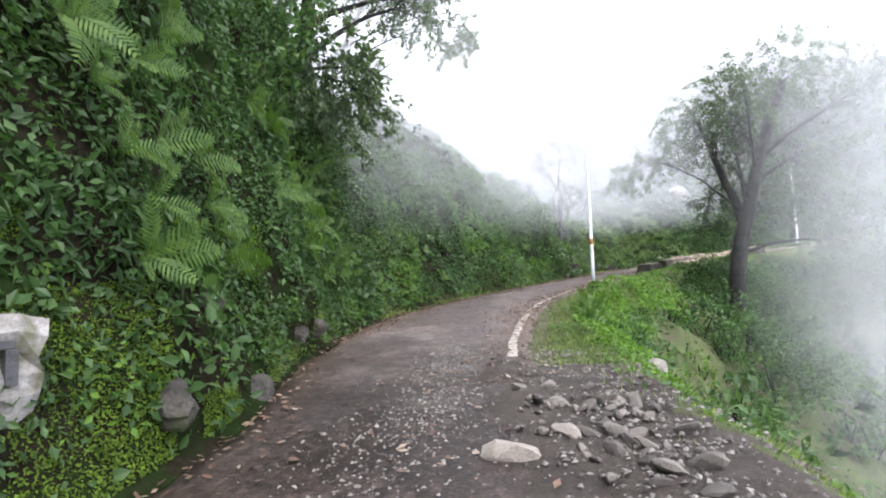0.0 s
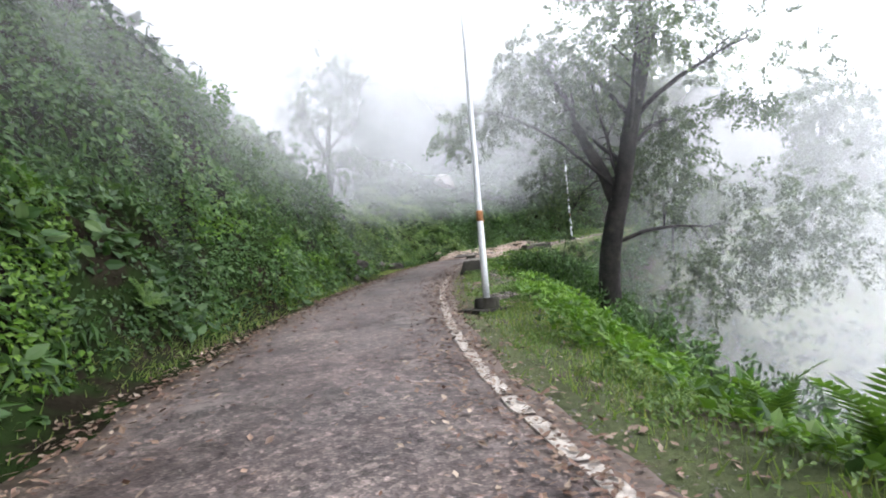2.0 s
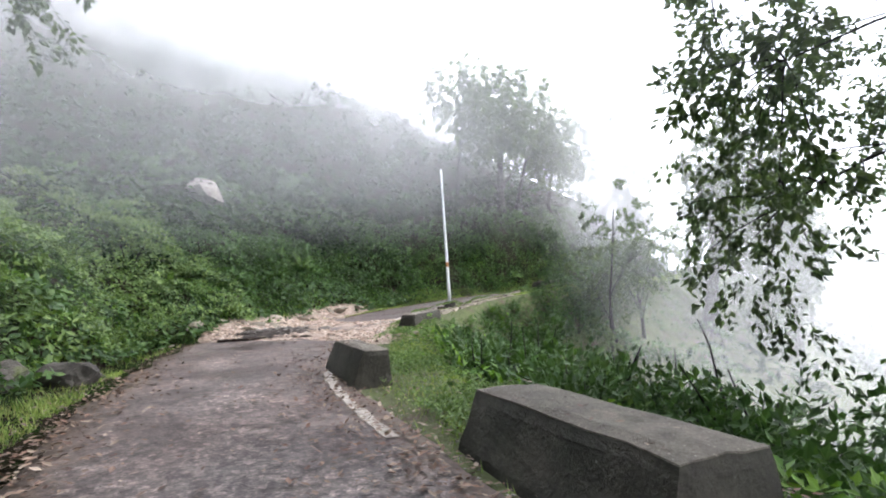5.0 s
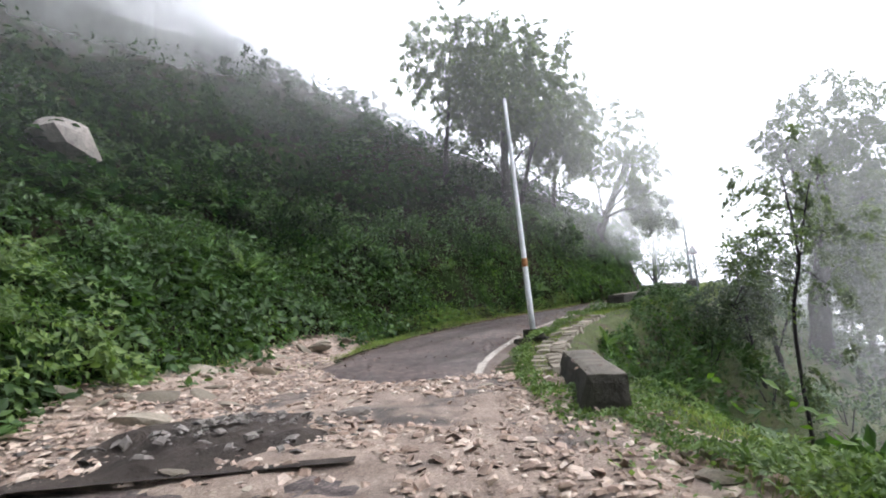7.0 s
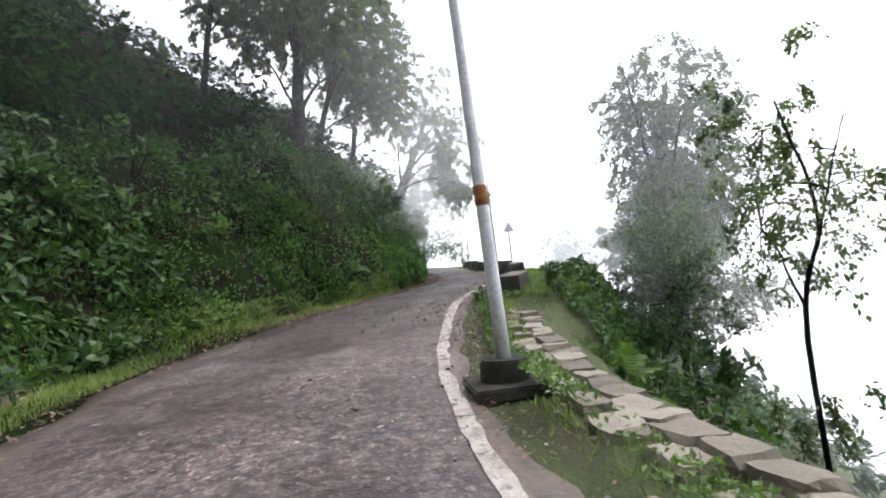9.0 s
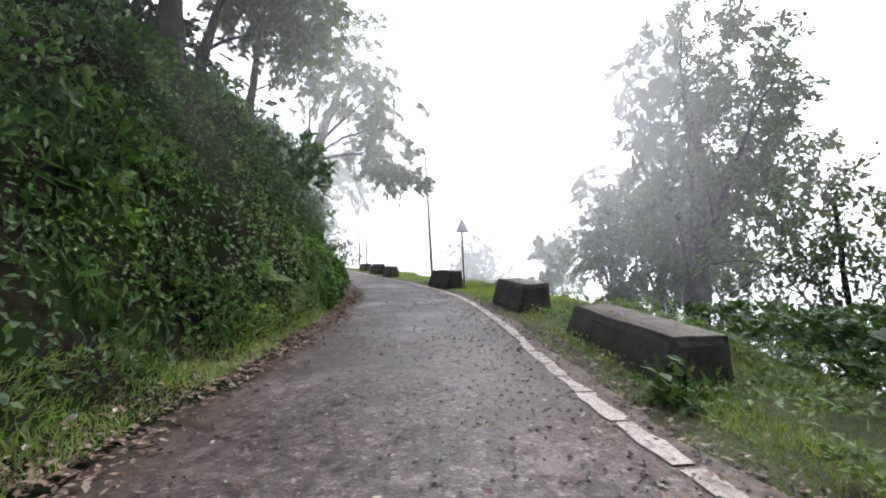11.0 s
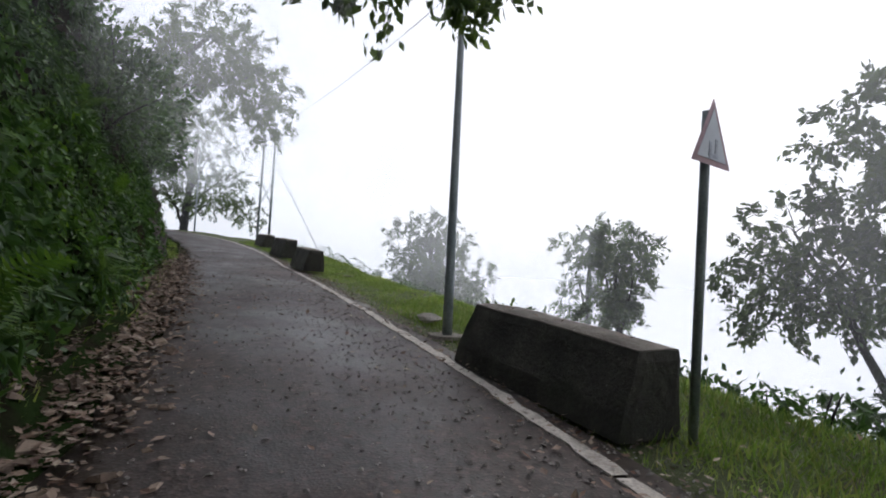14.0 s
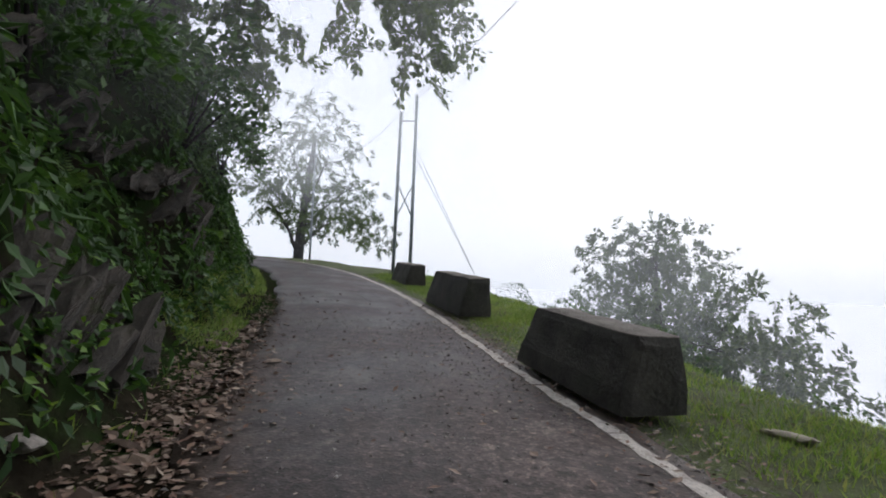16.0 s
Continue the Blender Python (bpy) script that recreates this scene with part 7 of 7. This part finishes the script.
pebbles("foot_scree", "brown broken stones heaped along the foot of the cutting", strew(1500, (70, 100), lambda s, r: -np.interp(s, STAT, WIDTH) - r.normal(0.3, 0.26, len(s)), 324, 0.015), (0.06, 0.26), M_FOOT, 325, SHARD)


# ---------------------------------------------------------------- fallen leaves
def litter(name, label, pts, seed, size=(0.035, 0.105)):
    r = np.random.default_rng(seed)
    n = len(pts)
    nn = r.normal(0, 0.22, (n, 3)) + np.array([0, 0, 1.0])
    al, ac, up = turned(nn, r.uniform(0, 6.28, n))
    t, faces = LEAF_DRY
    curl = (t * np.array([1, 0.9, 1]), faces)
    v, f = scatter(curl, pts + np.array([0, 0, 0.03]), al, ac, up, r.uniform(*size, n))
    return tagged(mesh_part(name, v, f, M_DEADLEAF, smooth=False), label, "fallen leaves", kind="stuff")


litter("leaf_litter", "brown fallen leaves along the hill edge of the road", strew(7600, (1.5, 104), lambda s, r: -np.interp(s, STAT, WIDTH) + np.abs(r.normal(0, 0.36, len(s))) - 0.25, 330), 331)
litter("leaf_litter", "brown fallen leaves along the valley edge of the road", strew(5200, (6, 48), lambda s, r: r.normal(0.05, 0.45, len(s)), 332), 333)
litter("leaf_litter", "dark wet fallen leaves drifted beside the edge line", strew(3800, (12, 42), lambda s, r: -np.abs(r.normal(0.0, 0.55, len(s))) + 0.3, 340), 341)
litter("leaf_litter", "brown fallen leaves drifted against the foot of the bank", strew(3600, (10, 42), lambda s, r: -np.interp(s, STAT, WIDTH) + r.normal(0.1, 0.42, len(s)), 356, 0.012), 357, (0.045, 0.12))
litter("leaf_litter", "scattered fallen leaves on the wet asphalt", strew(2600, (2, 104), lambda s, r: -r.random(len(s)) * 3.5, 334), 335, (0.03, 0.12))
litter("leaf_litter", "deep brown leaf litter at the foot of the cutting", strew(6500, (62, 97), lambda s, r: -np.interp(s, STAT, WIDTH) - r.normal(0.32, 0.3, len(s)), 338, 0.02), 339)
litter("leaf_litter", "brown leaves and twigs strewn over the stony verge", strew(1500, (22, 36), lambda s, r: 0.3 + r.random(len(s)) * 2.4, 342, 0.02), 343, (0.05, 0.11))
litter("leaf_litter", "brown leaves and crumbs drifted along the worn edge line", strew(4600, (54, 102), lambda s, r: r.normal(0.25, 0.33, len(s)), 344, 0.02), 345, (0.03, 0.09))
pebbles("road_grit", "small broken stones strewn beside the edge line", strew(900, (54, 74), lambda s, r: r.normal(-0.15, 0.45, len(s)), 346), (0.012, 0.05), M_SCREE, 347)
br = np.random.default_rng(360)
for a, b, z, wd, ht in BLOCKS[:6]:
    n = 26
    k, side = br.uniform(0.04, 0.96, n), br.uniform(-0.3, 0.3, n) * wd
    dx, dy = b[0] - a[0], b[1] - a[1]
    ln = math.hypot(dx, dy)
    spots = np.stack([a[0] + dx * k - dy / ln * side, a[1] + dy * k + dx / ln * side, z + ht + 0.005 + (k - 0.5) * ln * math.tan(math.radians(3.2))], 1)
    litter("leaf_litter", "a few brown leaves lying on a parapet block", spots, int(br.integers(9999)), (0.04, 0.09))
litter("leaf_litter", "fallen leaves caught in the verge grass", strew(900, (8, 104), lambda s, r: 0.4 + r.random(len(s)) * 2.2, 336), 337)

# ---------------------------------------------------------------- small things
# painted stone set in the cutting
ps = thing("painted_stone", (-2.62, 2.8, 1.2), "whitewashed stone with faded black marks set in the bank", "marker stone", turn=62)
bm = bmesh.new()
bmesh.ops.create_cube(bm, size=1.0)
bmesh.ops.subdivide_edges(bm, edges=bm.edges[:], cuts=4, use_grid_fill=True)
for v in bm.verts:
    q = Vector((v.co.x * 0.62, v.co.y * 0.26, v.co.z * 0.5))
    rim = max(abs(v.co.x), abs(v.co.z))
    q.y += 0.05 * (rim > 0.45) * (1 if v.co.y < 0 else 0)
    v.co = q + noise.noise_vector(q * 4) * 0.13 + noise.noise_vector(q * 11) * 0.045
part("slab", bm, M_WHITEWASH, ps)
for dx, dz, w, h in ((-0.16, 0.0, 0.09, 0.26), (-0.04, 0.03, 0.06, 0.22), (0.05, -0.02, 0.07, 0.27), (0.16, 0.02, 0.06, 0.2), (0.0, 0.15, 0.34, 0.04), (-0.1, -0.11, 0.16, 0.05)):
    bm = bmesh.new()
    bmesh.ops.create_cube(bm, size=1, matrix=Matrix.Translation((dx, -0.15, dz)) @ Matrix.Diagonal((w, 0.05, h, 1)))
    part("painted_mark", bm, M_BLACK, ps)

# weathered stump of a guard post behind the block
gp = thing("guard_post", (23.5, 37.45, 2.3), "short dark weathered guard post on the brink", "post")
v, f = tube([(0, 0, -0.5), (0.02, 0.01, 0.1), (0.03, 0, 0.52)], [0.12, 0.11, 0.1], 8)
mesh_part("stump", v, f, M_BARK, gp)

# thin pole beyond the bend, with wires
far_pole = thing("wire_pole", (92.6, 34.0, 8.0), "thin grey steel pole beyond the road bend", "utility pole", "roadside poles")
v, f = tube([(0, 0, -0.4), (0, 0, 3), (0, 0, 6.6)], [0.07, 0.06, 0.05], 8)
mesh_part("pole", v, f, M_POLE_GREY, far_pole)
for a, c, sag in (((84.1, 30.2, 15.6), (55.0, 30.8, 14.6), 0.02), ((84.0, 31.0, 14.8), (92.6, 34.0, 14.4), 0.03), ((84.1, 30.2, 13.4), (84.9, 24.4, 3.5), 0.0), ((84.1, 30.2, 13.0), (86.4, 23.6, 3.5), 0.0)):
    k = np.linspace(0, 1, 16)[:, None]
    pts = np.array(a) * (1 - k) + np.array(c) * k
    pts[:, 2] -= sag * 29 * 4 * (k * (1 - k))[:, 0]
    v, f = tube(pts, np.full(16, 0.012), 5)
    tagged(mesh_part("wire", v, f, M_WIRE), "thin dark overhead wire", "wire", "wires of the poles")
# leafy plant growing by a block
shrub(on_shoulder(63.3, 0.75), (0.2, 0.2, 0.35), 260, 0.12, 900, "small dark leafy weed growing beside the parapet block")
shrub(valley_at(76.4, 2.4), (0.3, 0.28, 0.34), 190, 0.15, 901, "pale green broadleaf plant beside the sign post", M_BRIGHT_LEAF)

# broken twigs dropped on the road
for x, y, turn_, ln in ((9.03, 29.9, 20, 0.55), (8.85, 29.75, 75, 0.4), (9.2, 30.05, -35, 0.45)):
    k_ = int(np.hypot(line[:, 0] - x, line[:, 1] - y).argmin())
    d_ = float(np.hypot(line[k_, 0] - x, line[k_, 1] - y))
    tw = thing("twig", (x, y, float(road_z(STAT[k_], -d_)) + 0.012), "thin broken dark twig lying on the asphalt", "twig", "twigs on the road", turn=turn_)
    pieces = [tube(bent((-ln / 2, 0, 0), (ln / 2, 0.02, 0.015), 0.04, 7, int(x * 9)), np.linspace(0.007, 0.003, 7), 5),
              tube(bent((0, 0, 0.01), (ln * 0.3, ln * 0.25, 0.02), 0.03, 5, int(y * 9)), np.linspace(0.005, 0.002, 5), 4)]
    v, f = merge(pieces)
    mesh_part("stick", v, f, M_BARK, tw)
stone(DARK[1], (64.4, 35.4, float(road_z(77.0, -2.1))), (0.2, 0.15, 0.15), "small dark stone lying on the asphalt")
for x, y, d, mesh_ in ((8.95, 24.35, 0.55, BROWN[0]), (9.35, 24.5, 0.42, BROWN[1]), (9.0, 23.95, 0.34, BROWN[2]), (8.7, 24.15, 0.26, BROWN[0]), (9.3, 24.1, 0.24, BROWN[1])):
    stone(mesh_, (x, y, ground_z_at(x, y)), (d, d * 0.75, d * 0.6), "brown squared stone beside the heap of rubble", "stones on the verge")
for x, y, d in ((8.38, 31.64, 0.3), (9.9, 34.6, 0.34), (7.6, 30.6, 0.26), (7.1, 29.6, 0.2)):
    stone(PALE[int(x) % 3], (x, y, ground_z_at(x, y)), (d, d * 0.7, d * 0.4), "pale flat stone at the foot of the bank", "rocks at the foot of the bank")

# bright moss on the cutting
growth("moss", "vivid yellow-green moss on the wet cutting", BANK, 24000, ((ss > 1.5) & (ss < 6.5) & (qq > 0.3) & (qq < 2.2)) * (vnoise(BANK, 0.9, 95) > 0.56), LEAF_PLAIN, (0.025, 0.06), M_MOSS, 96, 0.04, 0.2, "moss")
